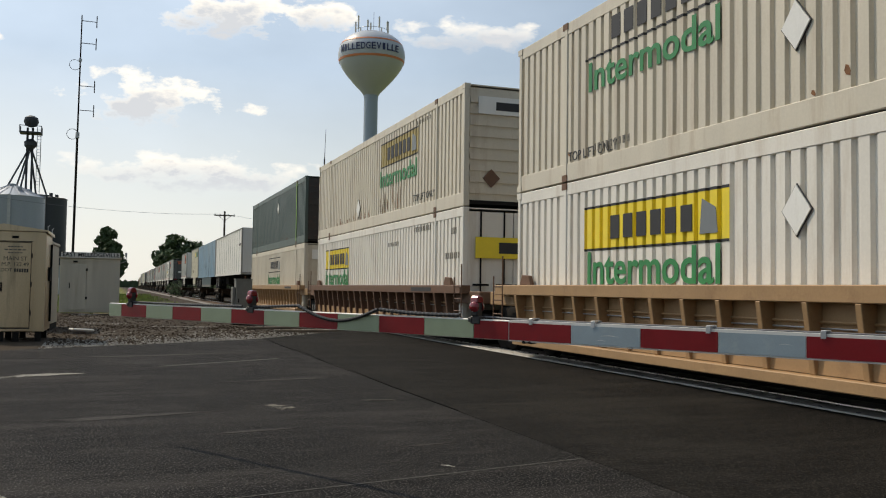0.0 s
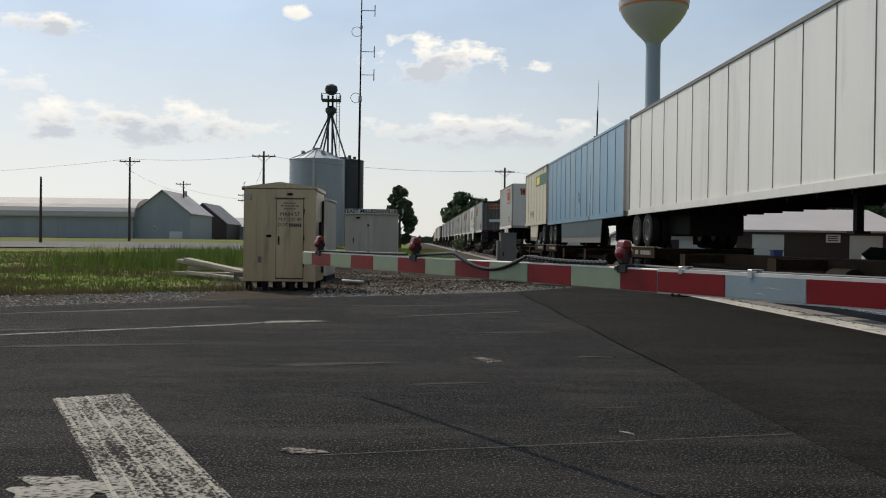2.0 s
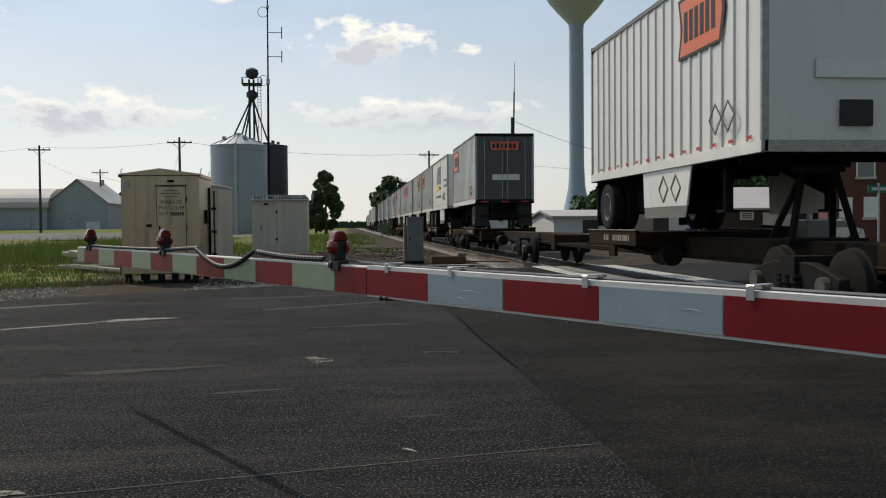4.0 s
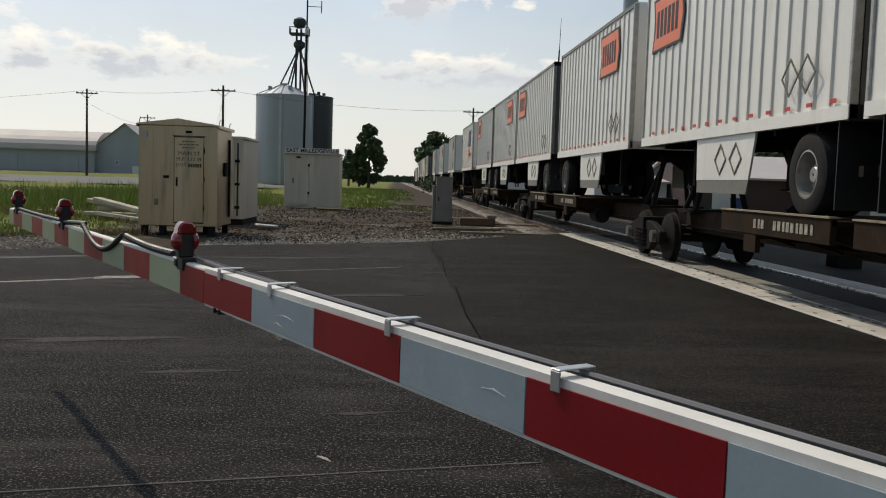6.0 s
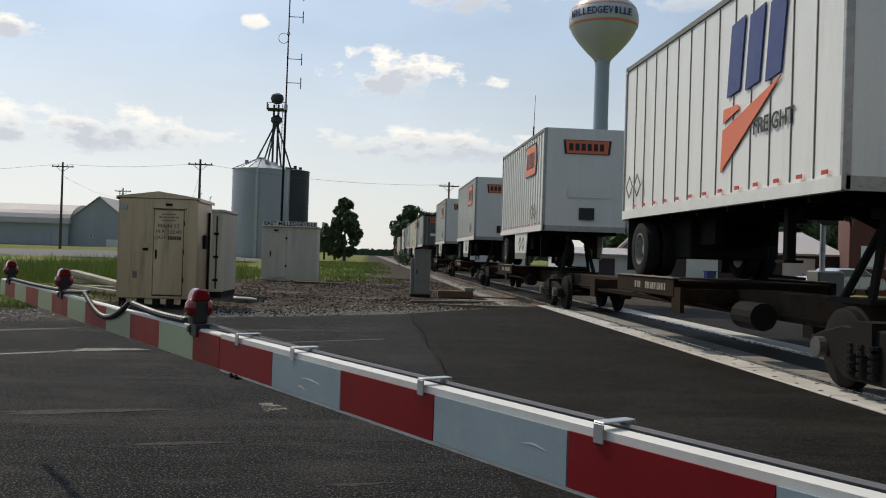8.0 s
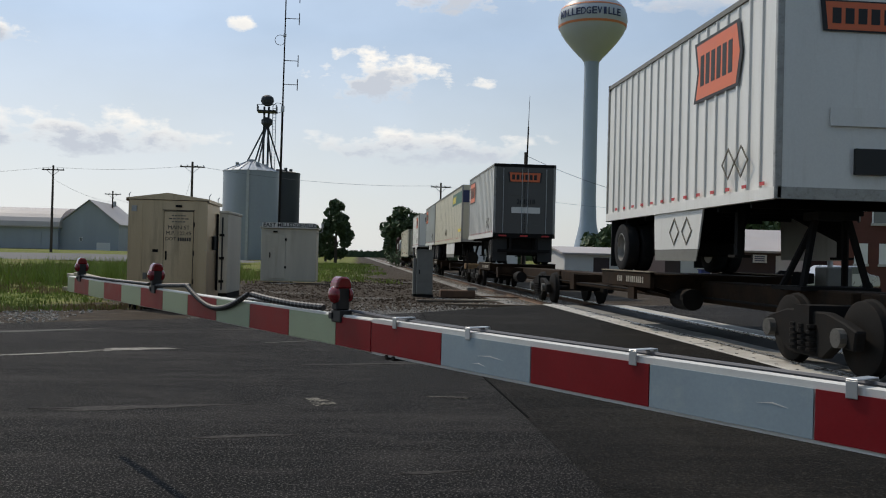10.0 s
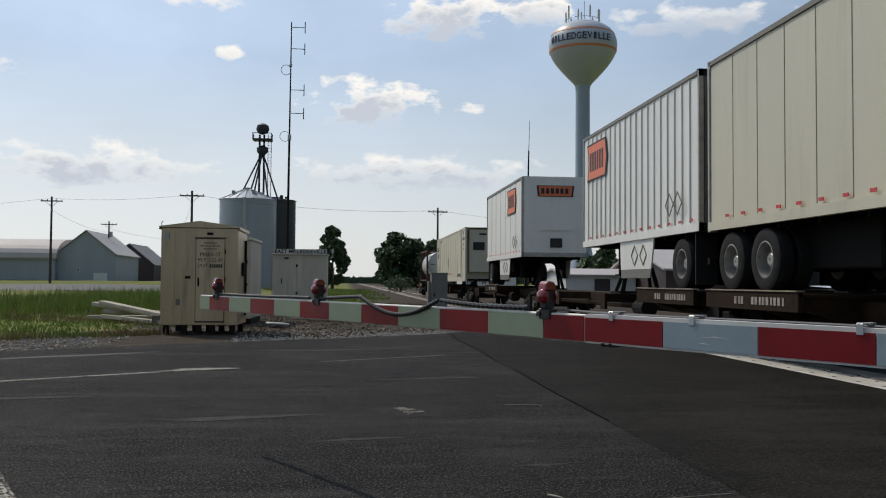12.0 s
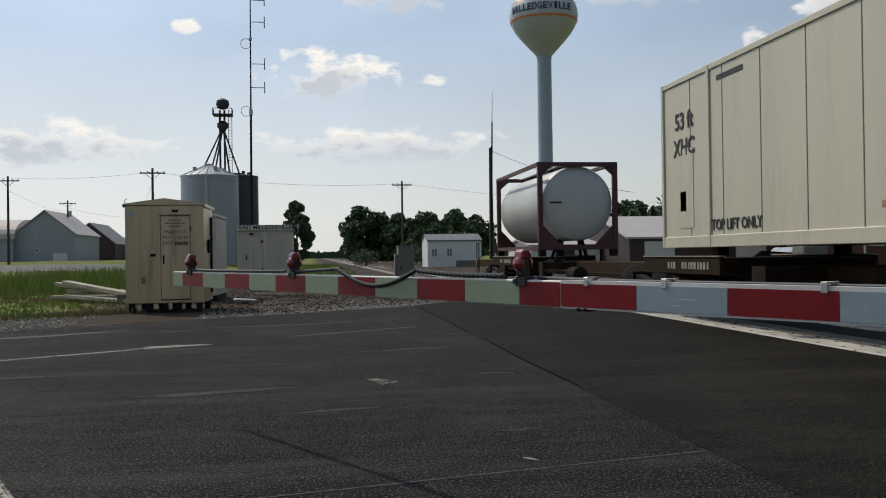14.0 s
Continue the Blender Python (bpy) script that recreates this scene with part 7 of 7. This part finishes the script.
# ---- poles and wires ----


def utility_pole(x, y, z0, top, arms=1, label="wooden utility pole with crossarm", lean=0.0, gear=False):
    t = thing("utility_pole", label, "utility pole", pose(x, y, z0, 0, lean, 0), "utility poles")
    part("pole", Geo().cyl((0, 0, -0.3), (0, 0, top - z0), 0.17, 0.11, n=10), M["pole_wood"], t, smooth=True)
    for k in range(arms):
        z = top - z0 - 0.6 - 0.9 * k
        a = part("crossarm", Geo().box(-1.25, 1.25, -0.07, 0.07, z, z + 0.13), M["pole_wood"], t)
        for xx in (-1.15, -0.5, 0.5, 1.15):
            part("insulator", Geo().lathe([(0.05, z + 0.13), (0.06, z + 0.2), (0.03, z + 0.28)], 8, Matrix.Translation((xx, 0, 0))), M["galv"], a)
        part("brace", Geo().cyl((-0.7, 0, z), (0, 0, z - 0.6), 0.025, n=5).cyl((0.7, 0, z), (0, 0, z - 0.6), 0.025, n=5), M["dark_metal"], t)
    if gear:
        part("transformer", Geo().cyl((0.35, 0, top - z0 - 2.6), (0.35, 0, top - z0 - 1.7), 0.25, n=12), M["galv"], t)
    return t


utility_pole(-35.6, 110, 0.9, 11.1, 1)
utility_pole(-16.8, 95, 0.4, 10.6, 1, "wooden utility pole with short crossarm")
utility_pole(10.6, 112, -0.1, 10.65, 1, "wooden utility pole with crossarm beside the track")
utility_pole(-39.3, 150, 0.9, 10.8, 1, gear=True)
utility_pole(-29.0, 150, 0.9, 9.1, 2, gear=True)
utility_pole(-42.2, 100, 0.9, 7.9, 0, "bare wooden pole beside the street")
utility_pole(11.62, 60.3, -0.1, 8.6, 0, "plain wooden pole beside the track")
mast = thing("whip_mast", "thin dark aerial mast beside the track", "antenna", pose(11.5, 60, -0.1))
part("lower_tube", Geo().cyl((0, 0, 0), (0.2, 0, 10.4), 0.07, 0.05, n=8), M["dark_metal"], mast)
part("upper_tube", Geo().cyl((0.2, 0, 10.4), (0.25, 0, 12.5), 0.025, 0.012, n=6), M["dark_metal"], mast)


def wire(p, q, sag, label="slack overhead wire between poles", r=0.014):
    pts = []
    for i in range(17):
        s = i / 16
        pts.append((p[0] + (q[0] - p[0]) * s, p[1] + (q[1] - p[1]) * s, p[2] + (q[2] - p[2]) * s - 4 * sag * s * (1 - s)))
    o = new("overhead_wire", Geo().tube(pts, r, 4).mesh("overhead_wire", M["wire"]))
    tagged(o, label, "wire", "overhead wires")


wire((-35.6, 110, 10.9), (-16.8, 95, 10.2), 0.35)
wire((-16.8, 95, 10.2), (10.6, 112, 10.3), 0.7)
wire((-90, 130, 9.5), (-35.6, 110, 10.9), 0.8)
wire((10.6, 112, 10.3), (60, 130, 9.0), 1.0)
wire((-35.6, 110, 9.5), (-39.3, 150, 9.0), 0.5)
wire((-39.3, 150, 9.6), (-29.0, 150, 7.9), 0.3)
wire((-29.0, 150, 8.2), (-16.8, 95, 9.2), 0.8)
wire((11.62, 60.3, 8.4), (22.5, 62, 5.6), 0.4)

# ---- buildings ----


def shed(x0, x1, y0, y1, z0, eave, ridge, label, wall="shed_wall", roof="shed_roof", gable_x=False, doors=(), windows=(), name="shed", over=0.25):
    """A gabled building; gable_x: the ridge runs along x, else along y."""
    t = thing(name, label, "building", pose(x0, y0, z0), "farm and town buildings")
    W, D, e, r = x1 - x0, y1 - y0, eave - z0, ridge - z0
    if gable_x:
        part("wall", Geo().prism([(0, 0), (0, e), (D / 2, r - 0.05), (D, e), (D, 0)], "x", 0, W), M[wall], t)
        for a, b in (((-over, e - 0.12), (D / 2, r)), ((D + over, e - 0.12), (D / 2, r))):
            part("roof_slope", Geo().prism([a, b, (b[0], b[1] + 0.14), (a[0], a[1] + 0.14)], "x", -over, W + over), M[roof], t)
    else:
        part("wall", Geo().prism([(0, 0), (0, e), (W / 2, r - 0.05), (W, e), (W, 0)], "y", 0, D), M[wall], t)
        for a, b in (((-over, e - 0.12), (W / 2, r)), ((W + over, e - 0.12), (W / 2, r))):
            part("roof_slope", Geo().prism([a, b, (b[0], b[1] + 0.14), (a[0], a[1] + 0.14)], "y", -over, D + over), M[roof], t)
    for a, b, c, d, mat in doors:
        o = part("door", Geo().box(a, b, -0.06, -0.005, c, d), M[mat], t)
        for k in range(1, 4):
            part("door_rib", Geo().box(a, b, -0.075, -0.06, c + (d - c) * k / 4 - 0.02, c + (d - c) * k / 4 + 0.02), M[mat], o)
    for a, b, c, d in windows:
        w = part("window", Geo().box(a, b, -0.05, -0.005, c, d), M["glass"], t)
        part("window_frame", Geo().box(a - 0.06, a, -0.07, -0.005, c - 0.06, d + 0.06).box(b, b + 0.06, -0.07, -0.005, c - 0.06, d + 0.06).box(a, b, -0.07, -0.005, d, d + 0.06).box(a, b, -0.07, -0.005, c - 0.06, c).box((a + b) / 2 - 0.03, (a + b) / 2 + 0.03, -0.07, -0.05, c, d), M["door_white"], w)
    return t


# long round-roofed shed
t = thing("arched_shed", "long low farm shed with a pale arched metal roof", "building", pose(-83.3, 140, 0.7), "farm and town buildings")
part("wall", Geo().box(0, 38.8, 0, 14, 0, 3.95), M["shed_wall"], t)
arc = [(-0.4, 3.7)] + [(7 - 7.4 * math.cos(math.pi * k / 14), 3.9 + 3.0 * math.sin(math.pi * k / 14)) for k in range(15)] + [(14.4, 3.7)]
part("roof", Geo().prism(arc, "x", -0.3, 39.1), M["shed_roof"], t)
for k in range(26):
    part("roof_seam", Geo().box(1.5 * k, 1.5 * k + 0.06, -0.42, -0.38, 3.6, 3.95), M["shed_roof"], t)
for a in (4, 14, 24, 33):
    part("door", Geo().box(a, a + 3.4, -0.08, -0.005, 0, 3.0), M["door_white"] if a == 14 else M["shed_wall"], t)
part("plinth", Geo().box(-0.05, 38.9, -0.1, -0.005, -0.6, 0.5), M["grey_box"], t)
shed(-44.7, -35.9, 141, 156, 0.7, 5.1, 8.7, "grey gabled farm shed", doors=[(5.6, 7.6, 0, 1.6, "door_white")], windows=[(3.1, 3.5, 1.8, 2.3)])
shed(-42.6, -34.2, 160, 174, 0.9, 3.9, 7.5, "dark gabled house with porch beyond the shed", wall="maroon", roof="dark_roof", windows=[(2.0, 3.0, 1.2, 2.4), (4.2, 5.4, 1.2, 2.4)], doors=[(1.0, 5.6, 0.0, 0.9, "door_white")])
shed(-39.0, -27.2, 172, 182, 0.8, 3.6, 5.3, "low building with pale metal roof", gable_x=True)
shed(-9.8, -7.4, 118, 122, 0.1, 3.2, 3.6, "small pale shed beside the bin", doors=[(0.4, 1.4, 0, 2.0, "door_white")])

# beyond the track
shed(21.4, 33.6, 60, 73, -0.1, 2.3, 3.9, "maroon metal workshop with pale roof and white roller doors", wall="maroon", gable_x=True, roof="shed_roof", doors=[(1.1, 3.3, 0.1, 2.1, "door_white"), (7.9, 10.2, 0.1, 2.1, "door_white")], name="workshop")
t = thing("workshop_sign", "small white sign board on the workshop wall", "sign", pose(27.6, 59.9, 1.5))
part("board", Geo().box(0, 1.0, -0.03, 0.0, 0, 0.55), M["door_white"], t)
for k in range(3):
    part("text_bar", Geo().box(0.12, 0.85, -0.036, -0.03, 0.1 + 0.14 * k, 0.17 + 0.14 * k), M["navy"], t)
shed(15.8, 21.2, 66, 74, -0.1, 1.9, 2.3, "low white flat-roofed outbuilding", wall="door_white", gable_x=True, doors=[(2.2, 3.4, 0.1, 1.7, "maroon")], name="outbuilding")
shed(12.1, 18.2, 99, 104, -0.1, 2.9, 3.5, "small white mobile home with flat roof", wall="door_white", roof="dark_roof", gable_x=True, windows=[(0.5, 1.0, 1.2, 2.0), (2.2, 2.7, 1.2, 2.0)], doors=[(3.2, 6.0, 0.0, 0.7, "grey_box")], name="mobile_home", over=0.1)


def brick_building():
    t = thing("brick_building", "two-storey dark red brick building with tall windows", "building", pose(28.5, 50, -0.1, 0, 0, -26), "farm and town buildings")
    W, D, H = 16, 14, 7.4
    part("wall", Geo().box(0, W, 0, D, 0, H), M["brick"], t)
    part("parapet", Geo().box(-0.12, W + 0.12, -0.12, D + 0.12, H, H + 0.14).box(2.0, W + 0.12, -0.12, D + 0.12, H + 0.14, H + 0.45), M["brick"], t, "stepped brick parapet")
    part("roof", Geo().box(0.1, W - 0.1, 0.1, D - 0.1, H + 0.02, H + 0.1), M["dark_roof"], t)
    # courses proud of the wall
    for k in range(36):
        z = 0.2 + 0.2 * k
        part("brick_course", Geo().box(0.0, W, -0.012, -0.003, z, z + 0.12), M["brick"], t)
    for x in (1.6, 4.8, 8.0, 11.2):
        for z0, h, w in ((4.0, 1.85, 0.85), (1.65, 1.1, 0.55)):
            for xx in ((x,) if z0 > 3 else (x - 0.9, x + 0.4)):
                win = part("window", Geo().box(xx, xx + w, -0.05, -0.015, z0, z0 + h), M["glass"] if z0 > 3 else M["door_white"], t)
                part("window_frame", Geo().box(xx - 0.08, xx, -0.07, -0.013, z0, z0 + h).box(xx + w, xx + w + 0.08, -0.07, -0.013, z0, z0 + h).box(xx, xx + w, -0.07, -0.05, z0 + h / 2 - 0.04, z0 + h / 2 + 0.04).box(xx - 0.08, xx + w + 0.08, -0.07, -0.013, z0 + h, z0 + h + 0.08), M["door_white"], win)
                part("sill", Geo().box(xx - 0.14, xx + w + 0.14, -0.14, -0.013, z0 - 0.14, z0), M["concrete"], win)
    return t


brick_building()
t = thing("street_sign", "small green street name sign on a post", "sign", pose(14.2, 22.0, 0))
part("post", Geo().cyl((0, 0, 0), (0, 0, 2.3), 0.03, n=8), M["galv"], t)
part("plate", Geo().box(-0.3, 0.3, -0.01, 0.01, 2.05, 2.25), M["sign_green"], t)
part("text_bar", Geo().box(-0.2, 0.2, -0.014, -0.01, 2.11, 2.19), M["white_edge"], t)


def crossing_signal():
    """The flashing-light signal and its white crossbuck beyond the track."""
    t = thing("crossing_signal", "crossing signal mast with white crossbuck and red lamps", "crossing signal", pose(9.93, 17.6, 0))
    part("mast", Geo().cyl((0, 0, 0), (0, 0, 4.62), 0.055, n=14), M["galv"], t, "grey galvanised mast", smooth=True)
    part("mast_cap", Geo().cyl((0, 0, 4.3), (0, 0, 4.64), 0.075, n=14), M["dark_metal"], t)
    part("base", Geo().box(-0.25, 0.25, -0.25, 0.25, -0.05, 0.5), M["dark_metal"], t, bevel=0.02)
    part("sign_arm", Geo().cyl((-0.3, -0.05, 4.18), (0.8, -0.05, 4.18), 0.025, n=8), M["galv"], t)
    m0 = pose(0.4, -0.14, 3.98, 0, 0, 8)
    for i, a in enumerate((50, -50)):
        b = part("crossbuck_blade", Geo().box(-0.61, 0.61, -0.012 - 0.014 * i, -0.002 - 0.014 * i, -0.115, 0.115), M["white_edge"], t, "white crossbuck blade", at=m0 @ pose(0, 0, 0, 0, -a, 0))
        if i:
            lettering("RAIL   ROAD", 0.17, M["ink"], pose(0, -0.03, 0), b, width=1.1, bold=0.004)
        else:
            lettering("CROSSING", 0.17, M["ink"], pose(0, -0.015, 0), b, width=1.1, bold=0.004)
    part("lamp_arm", Geo().cyl((-0.6, 0, 2.62), (0.6, 0, 2.62), 0.03, n=8), M["black"], t)
    for x, turn, lit in ((-0.5, -10, True), (0.02, -10, False), (0.52, 55, False)):
        mm = pose(x, -0.12, 2.5, 0, 0, turn)
        d = part("backing_disc", Geo().lathe([(0.02, -0.02), (0.25, -0.02), (0.255, 0.0), (0.25, 0.02), (0.02, 0.02)], 28, mm, "y"), M["black"], t, "black round lamp backing")
        hood = Geo()
        for k in range(9):
            a0, a1 = radians(10 + 160 * k / 9), radians(10 + 160 * (k + 1) / 9)
            hood.prism([(0.17 * math.cos(a0), 0.17 * math.sin(a0)), (0.185 * math.cos(a0), 0.185 * math.sin(a0)), (0.185 * math.cos(a1), 0.185 * math.sin(a1)), (0.17 * math.cos(a1), 0.17 * math.sin(a1))], "y", -0.26, -0.02, mm)
        part("hood", hood, M["black"], d)
        part("lamp_lens", Geo().lathe([(0.0, -0.075), (0.07, -0.065), (0.12, -0.04), (0.15, -0.02), (0.15, 0.0)], 24, mm, "y"), M["lens_lit" if lit else "lens"], d, "lit red lens" if lit else "dark red lens", smooth=True)
        part("lamp_housing", Geo().lathe([(0.16, 0.02), (0.15, 0.12), (0.06, 0.16)], 20, mm, "y"), M["black"], d)
    part("gate_mechanism", Geo().box(-0.2, 0.35, -0.25, 0.25, 0.75, 1.35), M["grey_box"], t, bevel=0.03)
    part("counterweight", Geo().prism([(-0.9, 0.9), (-0.2, 1.0), (-0.2, 1.2), (-0.9, 1.25), (-1.1, 1.1)], "y", 0.25, 0.33), M["dark_metal"], t)


crossing_signal()


def parked_car(x, y, turn, paint, label):
    t = thing("parked_car", label, "car", pose(x, y, 0, 0, 0, turn))
    prof = [(-2.2, 0.35), (-2.25, 0.7), (-1.9, 0.92), (-1.1, 0.98), (-0.55, 1.4), (0.9, 1.42), (1.6, 1.0), (2.15, 0.92), (2.25, 0.6), (2.2, 0.35)]
    part("body", Geo().prism(prof, "y", -0.85, 0.85), paint, t, bevel=0.06, smooth=True)
    part("glazing", Geo().prism([(-0.95, 1.0), (-0.5, 1.34), (0.85, 1.36), (1.4, 1.02)], "y", -0.86, 0.86), M["glass"], t)
    for a in (-1.4, 1.4):
        for b in (-0.8, 0.8):
            w = part("wheel", Geo().lathe([(0.2, -0.1), (0.32, -0.1), (0.32, 0.1), (0.2, 0.1)], 20, pose(a, b, 0.32), "y"), M["tyre"], t)
            part("rim", Geo().lathe([(0.02, -0.11), (0.2, -0.11), (0.2, 0.11), (0.02, 0.11)], 16, pose(a, b, 0.32), "y"), M["rim"], w)
    for b in (-0.6, 0.6):
        part("headlight", Geo().box(-2.26, -2.2, b - 0.18, b + 0.18, 0.62, 0.76), M["white_edge"], t)


parked_car(24.6, 44.0, 10, surface("silver_car_paint", (0.45, 0.46, 0.48), 0.3, 0.5, vary=0.04), "silver car parked near the workshop")
parked_car(30.5, 52.0, -15, surface("red_car_paint", (0.12, 0.012, 0.012), 0.3, 0.2, vary=0.04), "red car parked beyond the track")
for x, y, c in ((23.6, 58.5, "logo_blue"), (30.6, 58.7, "grey_box")):
    b = thing("waste_bin", "plain wheeled waste bin beside the workshop wall", "bin", pose(x, y, -0.1))
    part("bin_body", Geo().prism([(-0.25, 0.1), (-0.32, 1.0), (0.32, 1.0), (0.25, 0.1)], "y", -0.3, 0.3), M[c], b, bevel=0.02)
    part("lid", Geo().box(-0.35, 0.35, -0.34, 0.34, 1.0, 1.06), M[c], b)

# ---- trees ----


def tree(x, y, z, h, w, seed, label, leaf="leaf", leaves=2600, size=0.35, low=0.18, name="tree", conical=0.0):
    rng = np.random.default_rng(seed)
    t = thing(name, label, "tree", pose(x, y, z), "trees")
    trunk = Geo().cyl((0, 0, -0.3), (0, 0, h * 0.35), w * 0.05 + 0.08, w * 0.035 + 0.05, n=8).cyl((0, 0, h * 0.35), (0.1, 0, h * 0.8), w * 0.035 + 0.05, 0.04, n=6)
    clumps = []
    for k in range(11):
        a, zz = rng.uniform(0, 6.28), h * rng.uniform(0.28, 0.7)
        l = w * 0.42 * (1 - conical * zz / h)
        end = (l * math.cos(a), l * math.sin(a), zz + h * 0.12)
        trunk.cyl((0, 0, zz * 0.85), end, 0.06 + w * 0.008, 0.02, n=5)
        clumps.append((*end, rng.uniform(0.16, 0.3) * w))
    part("trunk", trunk, M["bark"], t)
    for k in range(18):
        s = (k + rng.uniform(0, 1)) / 18
        zz = h * (low + 0.1 + (0.9 - low) * s)
        rr = w * 0.36 * (1 - conical * s) * math.sqrt(max(0.15, 1 - abs(2 * s - 0.8) ** 2.2))
        a = rng.uniform(0, 6.28)
        clumps.append((rr * math.cos(a), rr * math.sin(a), zz, rng.uniform(0.14, 0.27) * w * (1 - 0.5 * conical * s)))
    v, f = [], []
    per = leaves // len(clumps)
    for cx, cy, cz, r in clumps:
        d = rng.normal(0, 1, (per, 3))
        d /= np.linalg.norm(d, axis=1)[:, None] + 1e-6
        p = d * (r * rng.uniform(0.45, 1.12, per) ** 0.6)[:, None] * (1, 1, 0.85) + (cx, cy, cz)
        for q in p:
            a, b = rng.normal(0, 1, 3), rng.normal(0, 1, 3)
            a /= np.linalg.norm(a)
            b = np.cross(a, b)
            b /= np.linalg.norm(b)
            s = size * rng.uniform(0.5, 1.2)
            n = len(v)
            v += [tuple(q + a * s), tuple(q + b * s * 0.6), tuple(q - a * s), tuple(q - b * s * 0.6)]
            f.append((n, n + 1, n + 2, n + 3))
    me = bpy.data.meshes.new("crown")
    me.from_pydata(v, [], f)
    me.materials.append(M[leaf])
    part("crown", me, None, t)
    return t


T1 = "leafy green tree with uneven crown"
tree(-3.2, 150, 0.3, 9.6, 4.3, 11, T1, size=0.34, leaves=6500, low=-0.06)
tree(-7.5, 170, 0.3, 6.4, 3.0, 12, "dark slim evergreen tree", conical=0.7, leaves=1600)
tree(-5.6, 172, 0.3, 5.4, 3.4, 13, "low bushy tree beside the railway", low=0.05)
for i, (x, y, h, w) in enumerate(((11.5, 220, 12.5, 9.5), (16.8, 224, 11, 8), (9.8, 232, 6, 4), (20.5, 214, 10.5, 8), (26.5, 212, 10.6, 9), (32.5, 206, 10.8, 10), (37.5, 214, 10, 9), (22.5, 190, 6, 6), (29, 185, 5.5, 6))):
    tree(x, y, -0.1, h, w, 20 + i, T1 + " in a row beyond the track", size=0.6, leaves=5200, low=-0.06)
for i, (x, y, h, w) in enumerate(((43.8, 122, 7.8, 7), (49.5, 124, 7.0, 6), (53.5, 120, 9.6, 9), (59.5, 121, 9.2, 8), (66, 124, 9, 9), (37, 128, 5.6, 6))):
    tree(x, y, -0.1, h, w, 40 + i, "broad green tree behind the workshop", size=0.5, leaves=5200, low=-0.06)
tree(6.5, 120, -0.1, 1.8, 3.6, 62, "low bush beside the track", low=0.02, size=0.12, leaves=1500, name="bush")
tree(13.5, 128, -0.1, 2.6, 4.2, 63, "low bush beside the track", low=0.02, size=0.14, leaves=1800, name="bush")


def far_woods():
    """The low line of woods along the horizon."""
    rng = np.random.default_rng(9)
    v, f = [], []
    for _ in range(16000):
        a = rng.uniform(-0.75, 0.95)
        d = 620 + 180 * rng.random()
        lump = 0.5 + 0.5 * math.sin(a * 23) * math.sin(a * 57 + 1)
        top = 5.5 + 6.5 * lump if a > 0.03 or a < -0.2 else 2.5 + 2.0 * lump
        z = top * rng.random() ** 0.8
        p = np.array((d * math.sin(a), d * math.cos(a), z))
        s = rng.uniform(1.0, 2.2)
        n = len(v)
        b = rng.uniform(-0.5, 0.5)
        v += [tuple(p + (-s, b, -s * 0.6)), tuple(p + (s, -b, -s * 0.5)), tuple(p + (s * 0.3, b, s))]
        f.append((n, n + 1, n + 2))
    me = bpy.data.meshes.new("far_woods")
    me.from_pydata(v, [], f)
    me.materials.append(M["leaf_far"])
    tagged(new("far_woods", me), "low line of distant woods on the horizon", "woods", "", "stuff")


far_woods()

# ---- crossing panels, piece by piece ----
edge = setting("crossing_edge", Geo().box(5.98, 7.05, -26, 26.9, -0.3, -0.17), M["concrete"], "concrete bedding under the crossing panels", "crossing panel")
hole = Geo().cyl((0, 0, 0.0), (0, 0, 0.004), 0.028, n=8).mesh("bolt_hole", M["black"])
panel = Geo().box(5.985, 6.42, 0.006, 2.43, -0.17, 0.022).mesh("panel", M["concrete"], 0.012)
panel2 = Geo().box(8.06, 8.6, 0.006, 2.43, -0.17, 0.022).mesh("panel", M["concrete"], 0.012)
panel3 = Geo().box(6.57, 7.04, 0.006, 2.43, -0.17, 0.014).mesh("panel", M["dirty_concrete"], 0.012)
for i in range(20):
    for me in (panel, panel2, panel3):
        p = part("panel", me, None, edge, at=pose(random.uniform(-0.006, 0.006), 26.9 - 2.44 * (i + 1), random.uniform(-0.004, 0.003)))
        if me is panel:
            for k in range(4):
                for xx in (6.07, 6.33):
                    part("bolt_hole", hole, None, p, at=pose(xx, 0.35 + 0.58 * k, 0.0223))


def motions():
    times = [0.5 * k for k in range(29)]
    for ob, u, z in MOVERS:
        walk(ob, [(t, pose(XT, u - train_y(t), z)) for t in times])


motions()
